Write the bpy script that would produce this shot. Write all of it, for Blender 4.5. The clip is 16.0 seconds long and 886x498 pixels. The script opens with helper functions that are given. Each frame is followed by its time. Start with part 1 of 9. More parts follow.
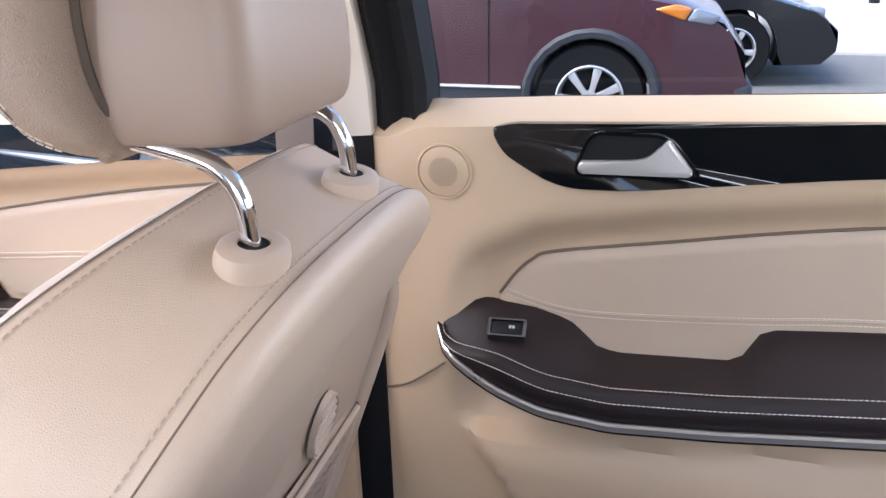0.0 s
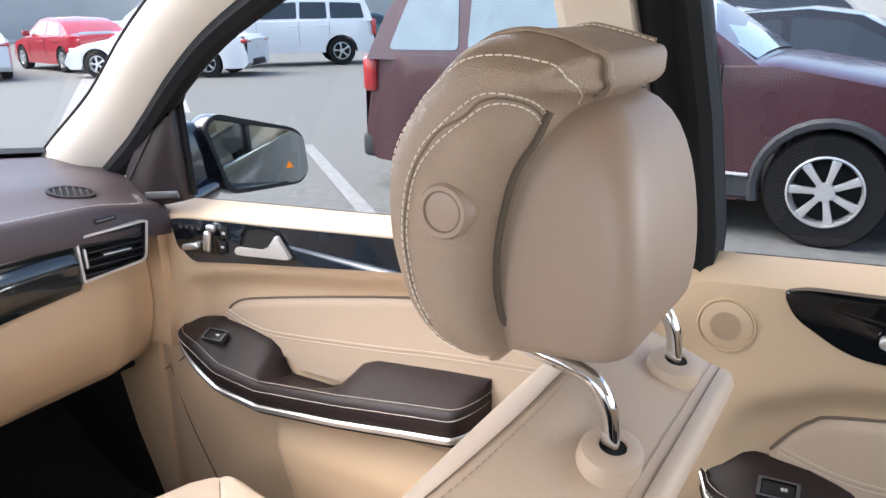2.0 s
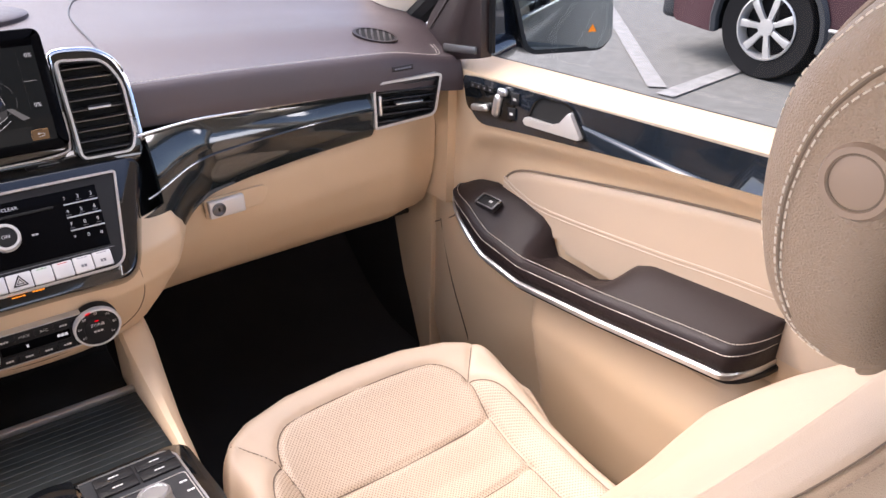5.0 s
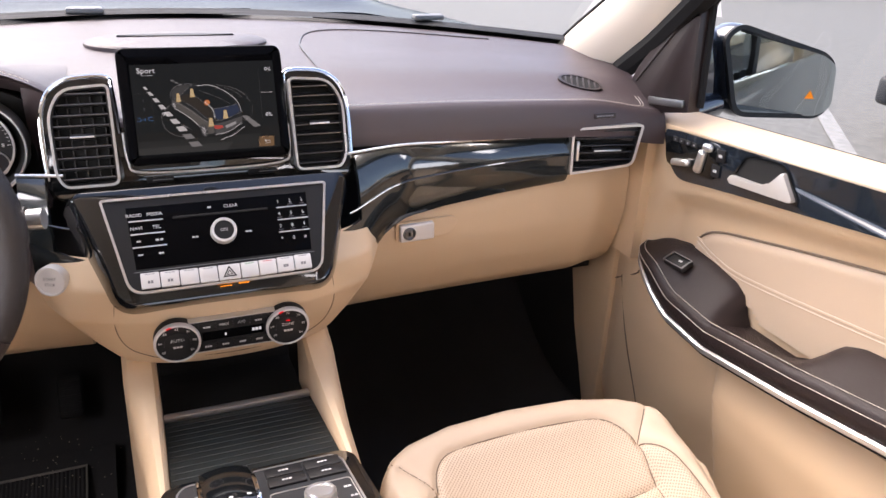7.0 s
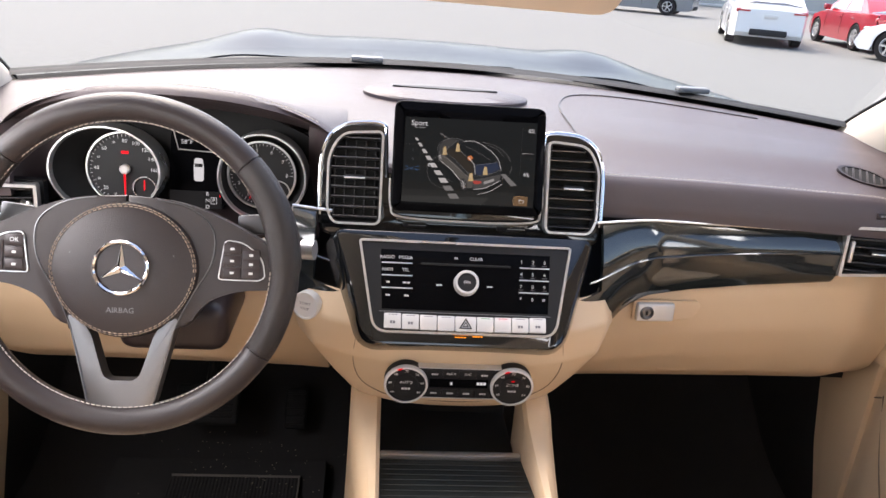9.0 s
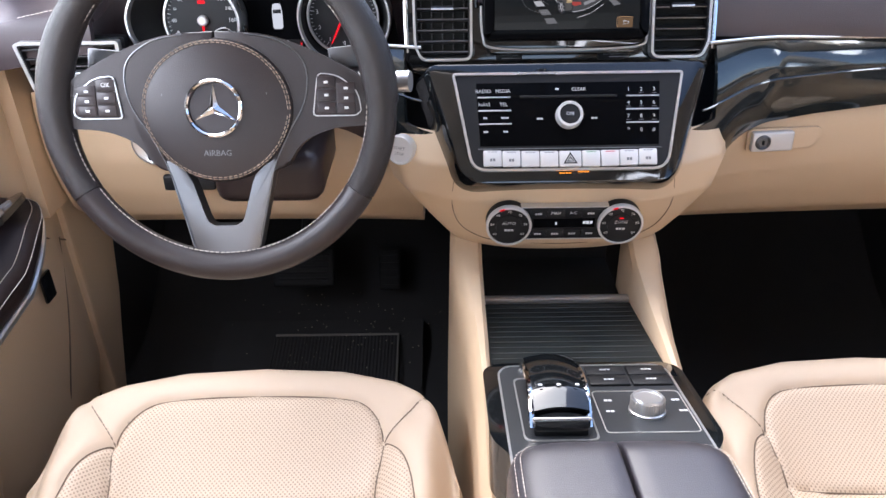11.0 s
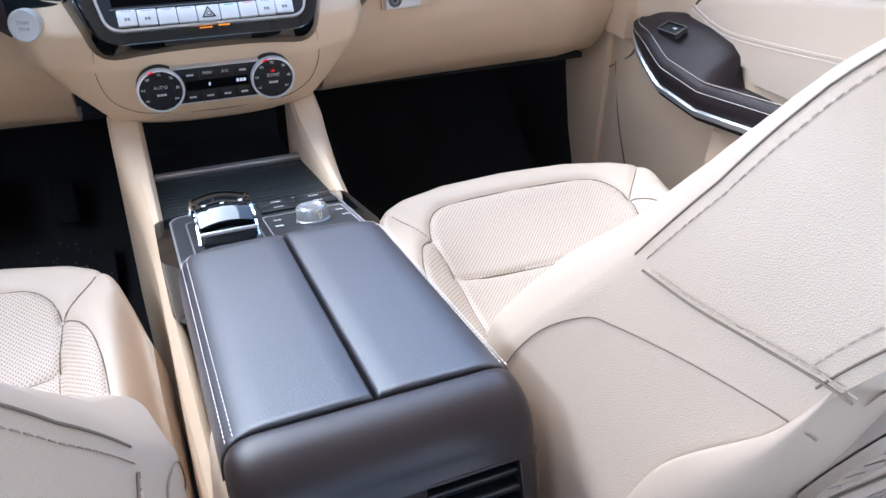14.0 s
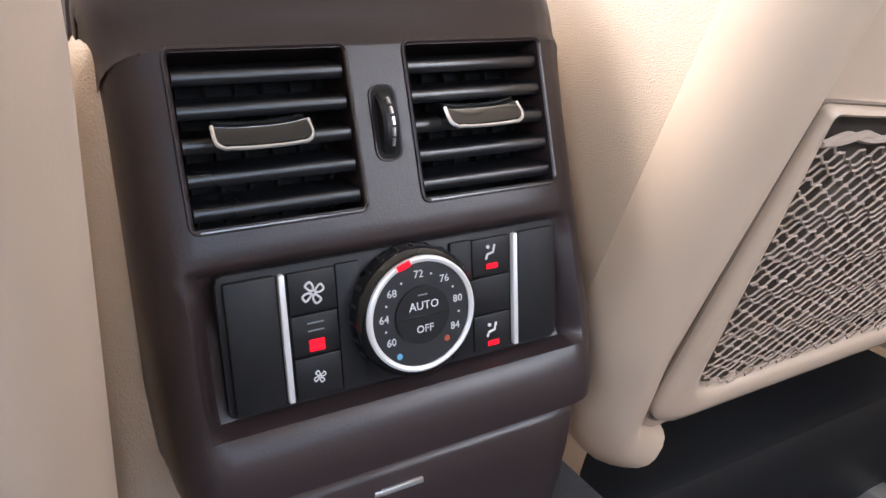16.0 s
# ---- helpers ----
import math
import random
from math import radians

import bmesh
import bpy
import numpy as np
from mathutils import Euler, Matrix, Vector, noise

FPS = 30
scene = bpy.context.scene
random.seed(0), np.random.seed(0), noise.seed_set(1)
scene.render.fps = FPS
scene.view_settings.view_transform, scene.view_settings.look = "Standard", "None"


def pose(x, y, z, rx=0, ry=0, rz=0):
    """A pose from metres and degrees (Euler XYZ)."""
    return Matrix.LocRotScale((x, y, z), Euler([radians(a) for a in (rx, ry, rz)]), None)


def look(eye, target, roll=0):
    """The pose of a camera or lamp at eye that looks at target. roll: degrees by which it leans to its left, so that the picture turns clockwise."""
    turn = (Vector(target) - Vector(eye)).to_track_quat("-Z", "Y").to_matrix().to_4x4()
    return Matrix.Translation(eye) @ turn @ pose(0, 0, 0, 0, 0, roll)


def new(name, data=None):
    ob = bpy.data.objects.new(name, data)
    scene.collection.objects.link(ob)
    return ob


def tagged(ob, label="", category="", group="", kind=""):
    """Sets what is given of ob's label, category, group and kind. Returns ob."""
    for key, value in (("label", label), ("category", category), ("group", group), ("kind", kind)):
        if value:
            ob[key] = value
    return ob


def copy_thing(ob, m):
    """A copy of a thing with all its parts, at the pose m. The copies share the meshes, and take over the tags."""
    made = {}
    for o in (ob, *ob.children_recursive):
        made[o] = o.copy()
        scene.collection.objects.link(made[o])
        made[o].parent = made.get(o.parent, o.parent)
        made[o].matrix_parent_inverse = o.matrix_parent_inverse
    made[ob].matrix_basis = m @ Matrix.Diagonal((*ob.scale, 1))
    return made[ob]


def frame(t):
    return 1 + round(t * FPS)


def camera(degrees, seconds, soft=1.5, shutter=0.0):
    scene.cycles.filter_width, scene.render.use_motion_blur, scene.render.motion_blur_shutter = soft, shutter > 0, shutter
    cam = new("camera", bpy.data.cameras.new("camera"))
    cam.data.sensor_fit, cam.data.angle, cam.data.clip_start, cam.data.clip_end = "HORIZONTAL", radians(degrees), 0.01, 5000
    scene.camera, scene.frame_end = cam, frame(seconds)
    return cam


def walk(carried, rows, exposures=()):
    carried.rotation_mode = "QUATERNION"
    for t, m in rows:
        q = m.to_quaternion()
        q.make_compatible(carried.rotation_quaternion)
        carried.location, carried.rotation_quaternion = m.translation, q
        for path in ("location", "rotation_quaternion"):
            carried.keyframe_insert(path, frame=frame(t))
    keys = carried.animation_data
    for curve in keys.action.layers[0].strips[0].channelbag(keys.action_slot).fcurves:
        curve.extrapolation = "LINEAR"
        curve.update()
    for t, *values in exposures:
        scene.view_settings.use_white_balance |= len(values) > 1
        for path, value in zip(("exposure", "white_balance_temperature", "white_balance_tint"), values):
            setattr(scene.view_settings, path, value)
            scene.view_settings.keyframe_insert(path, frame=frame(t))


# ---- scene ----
cam = camera(61.11, 16.0)
# seconds, eye in metres, yaw to the left of straight ahead, pitch up, roll
PATH = [
    (0.0, -0.0426, 0.0665, 1.3708, 67.544, 1.191, -73.594),
    (0.5, -0.0895, 0.0895, 1.3770, 69.265, 1.266, -66.985),
    (1.0, -0.1003, 0.1256, 1.4184, 70.747, 0.121, -63.273),
    (1.5, -0.1123, 0.1408, 1.4572, 71.927, 0.995, -60.355),
    (2.0, -0.0993, 0.1550, 1.4774, 72.348, 0.840, -58.051),
    (2.5, -0.0783, 0.1926, 1.4858, 71.112, 0.448, -54.363),
    (3.0, -0.0553, 0.2124, 1.4888, 67.379, 0.302, -50.323),
    (3.5, -0.0280, 0.2256, 1.4941, 63.868, 0.072, -46.786),
    (4.0, -0.0339, 0.2412, 1.4976, 61.551, -0.571, -43.195),
    (6.5, -0.0803, 0.2568, 1.4537, 64.480, -2.160, -25.895),
    (7.0, -0.0881, 0.2617, 1.4457, 65.828, -2.388, -22.139),
    (7.5, -0.0971, 0.2662, 1.4509, 66.533, -2.935, -18.038),
    (8.0, -0.1035, 0.2740, 1.4521, 67.291, -3.472, -13.508),
    (8.5, -0.1109, 0.2830, 1.4509, 68.217, -3.995, -8.435),
    (9.0, -0.1206, 0.2917, 1.4531, 68.877, -4.296, -3.930),
    (11.5, -0.1544, 0.3136, 1.3590, 56.351, 1.048, -0.119),
    (12.0, -0.1470, 0.3080, 1.3335, 53.982, 2.257, -4.630),
    (12.5, -0.1211, 0.2857, 1.3183, 53.587, 2.573, -9.691),
    (13.0, -0.1037, 0.2556, 1.3139, 54.145, 1.986, -14.697),
    (13.5, -0.0969, 0.2120, 1.3017, 55.899, 0.479, -19.480),
    (14.0, -0.1046, 0.1781, 1.2695, 57.806, -0.931, -23.059),
    (14.5, -0.1248, 0.1814, 1.1660, 60.243, -2.265, -25.908),
    (15.0, -0.1218, 0.1915, 1.0392, 63.166, -2.342, -28.732),
    (15.5, -0.1192, 0.1920, 0.9726, 65.957, -1.643, -29.258),
    (16.0, -0.1241, 0.1974, 0.9405, 67.387, -2.249, -29.797),
]
EXPOSURES = [(0.0, 2.55, 6000, 20), (0.5, 2.53, 5700, 12), (1.0, 2.45, 5500, 12), (2.0, 2.35, 6400, 15), (3.0, 2.25, 6500, 24), (4.0, 2.4, 6600, 25), (6.5, 2.45, 6900, 23), (8.0, 2.5, 7000, 23), (9.0, 2.5, 7000, 19),
             (11.5, 2.55, 5800, 16), (12.5, 2.42, 5400, 12), (14.0, 2.55, 5200, 11), (15.0, 2.78, 5950, 12), (16.0, 3.43, 6300, 16)]
SKY, SUN, LAMP = 0.15, 1.6, 2.1
walk(cam, [(t, pose(x, y, z, rx, ry, rz)) for t, x, y, z, rx, ry, rz in PATH], EXPOSURES)

# ---- daylight: bright thin cloud, soft sun from ahead and above ----
world = bpy.data.worlds.new("sky")
scene.world = world
world.use_nodes = True
wn = world.node_tree
sky = wn.nodes.new("ShaderNodeTexSky")
sky.sky_type, sky.sun_disc = "NISHITA", False
sky.sun_elevation, sky.sun_rotation = radians(52), radians(-25)
sky.air_density, sky.dust_density, sky.ozone_density = 1.0, 2.5, 1.0
wn.nodes["Background"].inputs["Strength"].default_value = SKY
wn.links.new(sky.outputs[0], wn.nodes["Background"].inputs[0])
sun_data = bpy.data.lights.new("sun", "SUN")
sun_data.energy, sun_data.angle, sun_data.color = SUN, radians(60), (1.0, 0.97, 0.93)
sun = new("sun", sun_data)
sun.matrix_world = look((-4, 9, 14), (0, 0, 0))


def window_fill(name, size_x, size_y, m, watts):
    """An added lamp at a window outside the view, standing in for sky light."""
    d = bpy.data.lights.new(name, "AREA")
    d.shape, d.size, d.size_y, d.energy, d.color = "RECTANGLE", size_x, size_y, watts, (0.95, 0.98, 1.0)
    ob = new(name, d)
    ob.matrix_world = m
    return ob


# Added fill lamps, on top of the sky light that passes the panes.
window_fill("daylight_rear_window", 0.50, 0.30, look((-0.77, -0.22, 1.40), (0.5, 0.0, 0.85)), LAMP * 0.6)
window_fill("daylight_tailgate", 1.15, 0.42, look((0.0, -1.50, 1.43), (0.0, 0.4, 0.9)), LAMP * 0.15)
window_fill("daylight_front_window", 0.70, 0.30, look((-0.77, 0.98, 1.37), (0.75, 1.15, 0.72)), LAMP * 0.85)
# This added lamp hangs under the roof rail, above the window.
window_fill("daylight_front_window", 0.70, 0.10, look((0.70, 0.90, 1.585), (-0.6, 0.45, 1.20)), LAMP * 0.40)
window_fill("daylight_rear_window", 0.60, 0.33, look((0.78, -0.46, 1.40), (-0.2, 0.35, 0.85)), LAMP * 0.72)


# ---- materials ----
def surf(name, base, rough=0.5, metal=0.0, vary=0.08, vary_scale=6.0, grain=0.0, grain_scale=400.0, coat=0.0, kind="noise", spec=0.5, rough_vary=0.08, coat_rough=0.04):
    """A surface with stains at a large scale and relief at a small one. Scales are per metre."""
    m = bpy.data.materials.new(name)
    m.use_nodes = True
    t = m.node_tree
    b = t.nodes["Principled BSDF"]
    co = t.nodes.new("ShaderNodeTexCoord")
    big = t.nodes.new("ShaderNodeTexNoise")
    big.inputs["Scale"].default_value, big.inputs["Detail"].default_value = vary_scale, 6.0
    t.links.new(co.outputs["Object"], big.inputs["Vector"])
    mix = t.nodes.new("ShaderNodeMix")
    mix.data_type = "RGBA"
    mix.inputs["A"].default_value = (*[min(1, c * (1 - vary)) for c in base], 1)
    mix.inputs["B"].default_value = (*[min(1, c * (1 + vary)) for c in base], 1)
    t.links.new(big.outputs["Fac"], mix.inputs["Factor"])
    t.links.new(mix.outputs["Result"], b.inputs["Base Color"])
    rr = t.nodes.new("ShaderNodeMapRange")
    rr.inputs["To Min"].default_value, rr.inputs["To Max"].default_value = max(0.02, rough - rough_vary), min(1, rough + rough_vary)
    t.links.new(big.outputs["Fac"], rr.inputs["Value"])
    t.links.new(rr.outputs["Result"], b.inputs["Roughness"])
    b.inputs["Metallic"].default_value = metal
    b.inputs["Coat Weight"].default_value = coat
    b.inputs["Coat Roughness"].default_value = coat_rough
    b.inputs["Specular IOR Level"].default_value = spec
    if grain:
        if kind == "leather":
            g = t.nodes.new("ShaderNodeTexVoronoi")
            g.feature = "DISTANCE_TO_EDGE"
            out = g.outputs["Distance"]
        else:
            g = t.nodes.new("ShaderNodeTexNoise")
            g.inputs["Detail"].default_value = 4.0
            out = g.outputs["Fac"]
        g.inputs["Scale"].default_value = grain_scale
        warp = t.nodes.new("ShaderNodeTexNoise")
        warp.inputs["Scale"].default_value = grain_scale * 0.12
        t.links.new(co.outputs["Object"], warp.inputs["Vector"])
        add = t.nodes.new("ShaderNodeVectorMath")
        add.operation = "MULTIPLY_ADD"
        add.inputs[1].default_value = (0.004, 0.004, 0.004)
        t.links.new(warp.outputs["Color"], add.inputs[0])
        t.links.new(co.outputs["Object"], add.inputs[2])
        t.links.new(add.outputs[0], g.inputs["Vector"])
        bump = t.nodes.new("ShaderNodeBump")
        bump.inputs["Strength"].default_value, bump.inputs["Distance"].default_value = grain, 0.0012
        height = out
        if kind == "leather":
            cl = t.nodes.new("ShaderNodeMapRange")
            cl.inputs["From Max"].default_value = 0.45
            t.links.new(out, cl.inputs["Value"])
            height = cl.outputs["Result"]
        t.links.new(height, bump.inputs["Height"])
        t.links.new(bump.outputs["Normal"], b.inputs["Normal"])
    return m


def perforated(m, pitch=0.0052, radius=0.19):
    """Rows of pin holes, every second row set off by half a step, on upward faces."""
    t = m.node_tree
    b = t.nodes["Principled BSDF"]
    co = t.nodes.new("ShaderNodeTexCoord")
    sc = t.nodes.new("ShaderNodeVectorMath")
    sc.operation = "SCALE"
    sc.inputs["Scale"].default_value = 1 / pitch
    t.links.new(co.outputs["Object"], sc.inputs[0])
    near = None
    for off in (0.0, 0.5):
        add = t.nodes.new("ShaderNodeVectorMath")
        add.inputs[1].default_value = (off, off, 0)
        t.links.new(sc.outputs[0], add.inputs[0])
        fr = t.nodes.new("ShaderNodeVectorMath")
        fr.operation = "FRACTION"
        t.links.new(add.outputs[0], fr.inputs[0])
        sub = t.nodes.new("ShaderNodeVectorMath")
        sub.operation = "SUBTRACT"
        sub.inputs[1].default_value = (0.5, 0.5, 0.5)
        t.links.new(fr.outputs[0], sub.inputs[0])
        flat = t.nodes.new("ShaderNodeVectorMath")
        flat.operation = "MULTIPLY"
        flat.inputs[1].default_value = (1, 1, 0)
        t.links.new(sub.outputs[0], flat.inputs[0])
        ln = t.nodes.new("ShaderNodeVectorMath")
        ln.operation = "LENGTH"
        t.links.new(flat.outputs[0], ln.inputs[0])
        if near is None:
            near = ln.outputs["Value"]
        else:
            mn = t.nodes.new("ShaderNodeMath")
            mn.operation = "MINIMUM"
            t.links.new(near, mn.inputs[0])
            t.links.new(ln.outputs["Value"], mn.inputs[1])
            near = mn.outputs[0]
    hole = t.nodes.new("ShaderNodeMath")
    hole.operation = "LESS_THAN"
    hole.inputs[1].default_value = radius
    t.links.new(near, hole.inputs[0])
    mix = t.nodes.new("ShaderNodeMix")
    mix.data_type = "RGBA"
    mix.inputs["B"].default_value = (0.28, 0.205, 0.15, 1)
    old = b.inputs["Base Color"].links[0].from_socket
    t.links.new(old, mix.inputs["A"])
    t.links.new(hole.outputs[0], mix.inputs["Factor"])
    t.links.new(mix.outputs["Result"], b.inputs["Base Color"])
    return m


def glass(name, tint, gloss=0.02):
    m = bpy.data.materials.new(name)
    m.use_nodes = True
    t = m.node_tree
    t.nodes.remove(t.nodes["Principled BSDF"])
    tr, gl, mx, lw, pw, ma = (t.nodes.new("ShaderNode" + k) for k in ("BsdfTransparent", "BsdfGlossy", "MixShader", "LayerWeight", "Math", "Math"))
    tr.inputs["Color"].default_value = (*tint, 1)
    gl.inputs["Roughness"].default_value = 0.01
    gl.inputs["Color"].default_value = (0.8, 0.85, 0.9, 1)
    lw.inputs["Blend"].default_value = 0.5
    pw.operation, ma.operation = "POWER", "MULTIPLY_ADD"
    pw.inputs[1].default_value = 5.0
    ma.inputs[1].default_value, ma.inputs[2].default_value = 0.6, gloss
    t.links.new(lw.outputs["Facing"], pw.inputs[0])
    t.links.new(pw.outputs[0], ma.inputs[0])
    t.links.new(ma.outputs[0], mx.inputs[0])
    t.links.new(tr.outputs[0], mx.inputs[1])
    t.links.new(gl.outputs[0], mx.inputs[2])
    t.links.new(mx.outputs[0], t.nodes["Material Output"].inputs["Surface"])
    return m


def lit(name, color, strength):
    m = bpy.data.materials.new(name)
    m.use_nodes = True
    b = m.node_tree.nodes["Principled BSDF"]
    b.inputs["Base Color"].default_value = (*[c * 0.03 for c in color], 1)
    b.inputs["Specular IOR Level"].default_value = 0.1
    b.inputs["Emission Color"].default_value = (*color, 1)
    b.inputs["Emission Strength"].default_value = strength * 0.17
    return m


LEATHER = (0.53, 0.412, 0.302)
beige = surf("beige_leather", LEATHER, 0.46, vary=0.05, grain=0.22, grain_scale=620, kind="leather")
beige_insert = perforated(surf("beige_perforated_leather", LEATHER, 0.5, vary=0.05, grain=0.16, grain_scale=620, kind="leather"))
beige_coarse = surf("beige_grained_leather", (0.48, 0.368, 0.270), 0.46, vary=0.06, grain=0.22, grain_scale=760, kind="leather")
beige_plastic = surf("beige_soft_plastic", (0.60, 0.440, 0.285), 0.5, vary=0.04, grain=0.10, grain_scale=900)
beige_shell = surf("beige_smooth_plastic", (0.45, 0.340, 0.250), 0.42, vary=0.04, grain=0.05, grain_scale=700)
# Headrest copies of the beige, with its shade darkened into the colour.
beige_head_shaded = surf("beige_leather_shaded_for_headrest", (0.320, 0.234, 0.168), 0.46, vary=0.07, grain=0.50, grain_scale=560, kind="leather")
head_shell_shaded = surf("beige_plastic_shaded_for_headrest", (0.295, 0.212, 0.157), 0.45, vary=0.05, grain=0.05, grain_scale=700)
cream = surf("cream_pillar_cloth", (0.68, 0.60, 0.50), 0.75, vary=0.04, grain=0.15, grain_scale=900)
brown = surf("dark_brown_leather", (0.022, 0.015, 0.015), 0.42, spec=0.25, vary=0.10, grain=0.25, grain_scale=520, kind="leather")
# The lid's brown leans to blue: sky sheen put into the base colour.
brown_lid = surf("brown_lid_leather_blue_sheen", (0.028, 0.024, 0.030), 0.42, spec=0.6, coat=0.4, coat_rough=0.45, vary=0.10, grain=0.16, grain_scale=620, kind="leather")
brown_dash = surf("brown_dash_leather", (0.064, 0.047, 0.049), 0.44, spec=0.45, vary=0.08, grain=0.22, grain_scale=520, kind="leather")
brown_plastic = surf("dark_brown_plastic", (0.024, 0.016, 0.016), 0.36, spec=0.4, vary=0.08, grain=0.10, grain_scale=1200)
piano = surf("gloss_black_lacquer", (0.006, 0.007, 0.008), 0.06, coat=0.3, vary=0.3, rough_vary=0.02)
ash = surf("dark_ash_lacquer", (0.014, 0.018, 0.019), 0.10, coat=1.0, vary=0.5, vary_scale=25, rough_vary=0.03)
ash_blue = surf("dark_trim_lacquer", (0.012, 0.017, 0.024), 0.10, coat=0.8, vary=0.4, vary_scale=20, rough_vary=0.03)
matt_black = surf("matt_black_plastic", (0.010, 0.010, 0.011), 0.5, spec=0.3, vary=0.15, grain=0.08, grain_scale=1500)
vent_black = surf("vent_slat_plastic", (0.010, 0.010, 0.011), 0.34, vary=0.1)
# Near-black that puts the shade of recesses into colour; also black marks.
deep = surf("recess_shade_and_mark_black", (0.004, 0.004, 0.004), 0.9, vary=0.2)
carpet = surf("black_carpet", (0.020, 0.019, 0.020), 0.95, vary=0.35, vary_scale=14, grain=0.8, grain_scale=900)
rubber = surf("black_rubber", (0.008, 0.008, 0.0085), 0.7, spec=0.22, vary=0.2, grain=0.2, grain_scale=300)
chrome = surf("polished_chrome", (0.72, 0.72, 0.73), 0.06, metal=1.0, vary=0.03, rough_vary=0.02)
spoke_silver = surf("brushed_spoke_metal", (0.17, 0.172, 0.178), 0.40, metal=1.0, vary=0.06, grain=0.04, grain_scale=2000)
satin = surf("satin_silver", (0.62, 0.62, 0.62), 0.30, metal=0.85, vary=0.04, grain=0.04, grain_scale=2000)
silver_paint = surf("silver_painted_plastic", (0.62, 0.60, 0.57), 0.34, metal=0.5, vary=0.05)
button_silver = surf("silver_button_plastic", (0.62, 0.61, 0.60), 0.38, metal=0.25, vary=0.05)
thread = surf("pale_thread", (0.62, 0.56, 0.49), 0.8, vary=0.15)
thread_pale = surf("cream_thread", (0.78, 0.70, 0.60), 0.8, vary=0.12)
thread_dark = surf("taupe_thread", (0.33, 0.25, 0.19), 0.8, vary=0.15)
# Dark tone of joints that also paints the shade down in seams.
groove = surf("dark_joint_and_seam_shade", (0.17, 0.125, 0.09), 0.9, vary=0.2)
ink = surf("pale_marking_ink", (0.55, 0.55, 0.55), 0.6, vary=0.05)
ink_dark = surf("grey_marking_ink", (0.16, 0.16, 0.17), 0.6, vary=0.05)
mesh_cord = surf("taupe_elastic_cord", (0.36, 0.27, 0.21), 0.75, vary=0.2, grain=0.3, grain_scale=2500)
screen_glass = glass("green_tinted_windscreen_glass", (0.62, 0.65, 0.64))
pane = glass("clear_window_glass", (0.54, 0.565, 0.555))
tinted = glass("tinted_rear_glass", (0.50, 0.525, 0.53))
# Glass of unseen rear panes, tinted to dim the light from behind.
rear_dimming = glass("rear_light_dimming_glass", (0.66, 0.70, 0.70))
mirror_glass = surf("mirror_silvering", (0.42, 0.46, 0.46), 0.015, metal=1.0, vary=0.01, rough_vary=0.01)
red_led = lit("red_indicator", (1.0, 0.006, 0.015), 1.5)
amber_led = lit("amber_indicator", (1.0, 0.30, 0.02), 1.6)
white_led = lit("white_display_ink", (0.85, 0.88, 0.92), 0.75)
grey_led = lit("grey_display_ink", (0.45, 0.48, 0.52), 0.18)
blue_led = lit("blue_display_ink", (0.15, 0.40, 0.85), 0.5)
green_led = lit("green_indicator", (0.2, 0.9, 0.25), 0.8)
display_black = surf("display_black_glass", (0.003, 0.003, 0.0035), 0.06, vary=0.2, rough_vary=0.02, spec=0.02)
asphalt = surf("sunlit_asphalt", (0.150, 0.150, 0.139), 0.9, vary=0.42, vary_scale=11.0, grain=0.7, grain_scale=120)
line_paint = surf("worn_white_road_paint", (0.26, 0.26, 0.250), 0.8, vary=0.5, vary_scale=14, grain=0.4, grain_scale=150)
concrete = surf("pale_concrete", (0.5, 0.49, 0.46), 0.85, vary=0.1, vary_scale=1.5, grain=0.4, grain_scale=60)


# ---- building helpers ----
V = Vector


def thing(name, base, label, category, group="", kind=""):
    ob = new(name)
    ob.location = base
    ob.empty_display_size = 0.05
    return tagged(ob, label, category, group, kind)


def hang(ob, parent):
    """Make ob a part of parent; its geometry stays where it is."""
    if parent is not None:
        ob.parent = parent
        if parent.type == "EMPTY":
            ob.matrix_parent_inverse = Matrix.Translation(-parent.location)
    return ob


def finish(bm, mats, smooth=38):
    bmesh.ops.recalc_face_normals(bm, faces=bm.faces)
    lim = radians(smooth)
    for f in bm.faces:
        f.smooth = True
    for e in bm.edges:
        if len(e.link_faces) == 2 and e.calc_face_angle(0) > lim:
            e.smooth = False
    me = bpy.data.meshes.new("mesh")
    bm.to_mesh(me)
    bm.free()
    for m in mats if isinstance(mats, (list, tuple)) else [mats]:
        me.materials.append(m)
    return me


def part(name, bm, mats, parent=None, label="", m=None, smooth=38, kind=""):
    """One mesh object under a thing or a part, built from bm (placed by m)."""
    if m is not None:
        bm.transform(m)
    ob = new(name, finish(bm, mats, smooth))
    if label or kind:
        tagged(ob, label=label, kind=kind)
    return hang(ob, parent)


def solo(name, bm, mats, label, category, m=None, smooth=38, kind="", group=""):
    return tagged(part(name, bm, mats, None, "", m, smooth), label, category, group, kind)


def plane_m(o, right, up):
    """Local x to the right, y up along a panel, z out of it."""
    x = V(right).normalized()
    y = (V(up) - V(up).dot(x) * x).normalized()
    z = x.cross(y)
    m = Matrix((x, y, z)).transposed().to_4x4()
    m.translation = V(o)
    return m


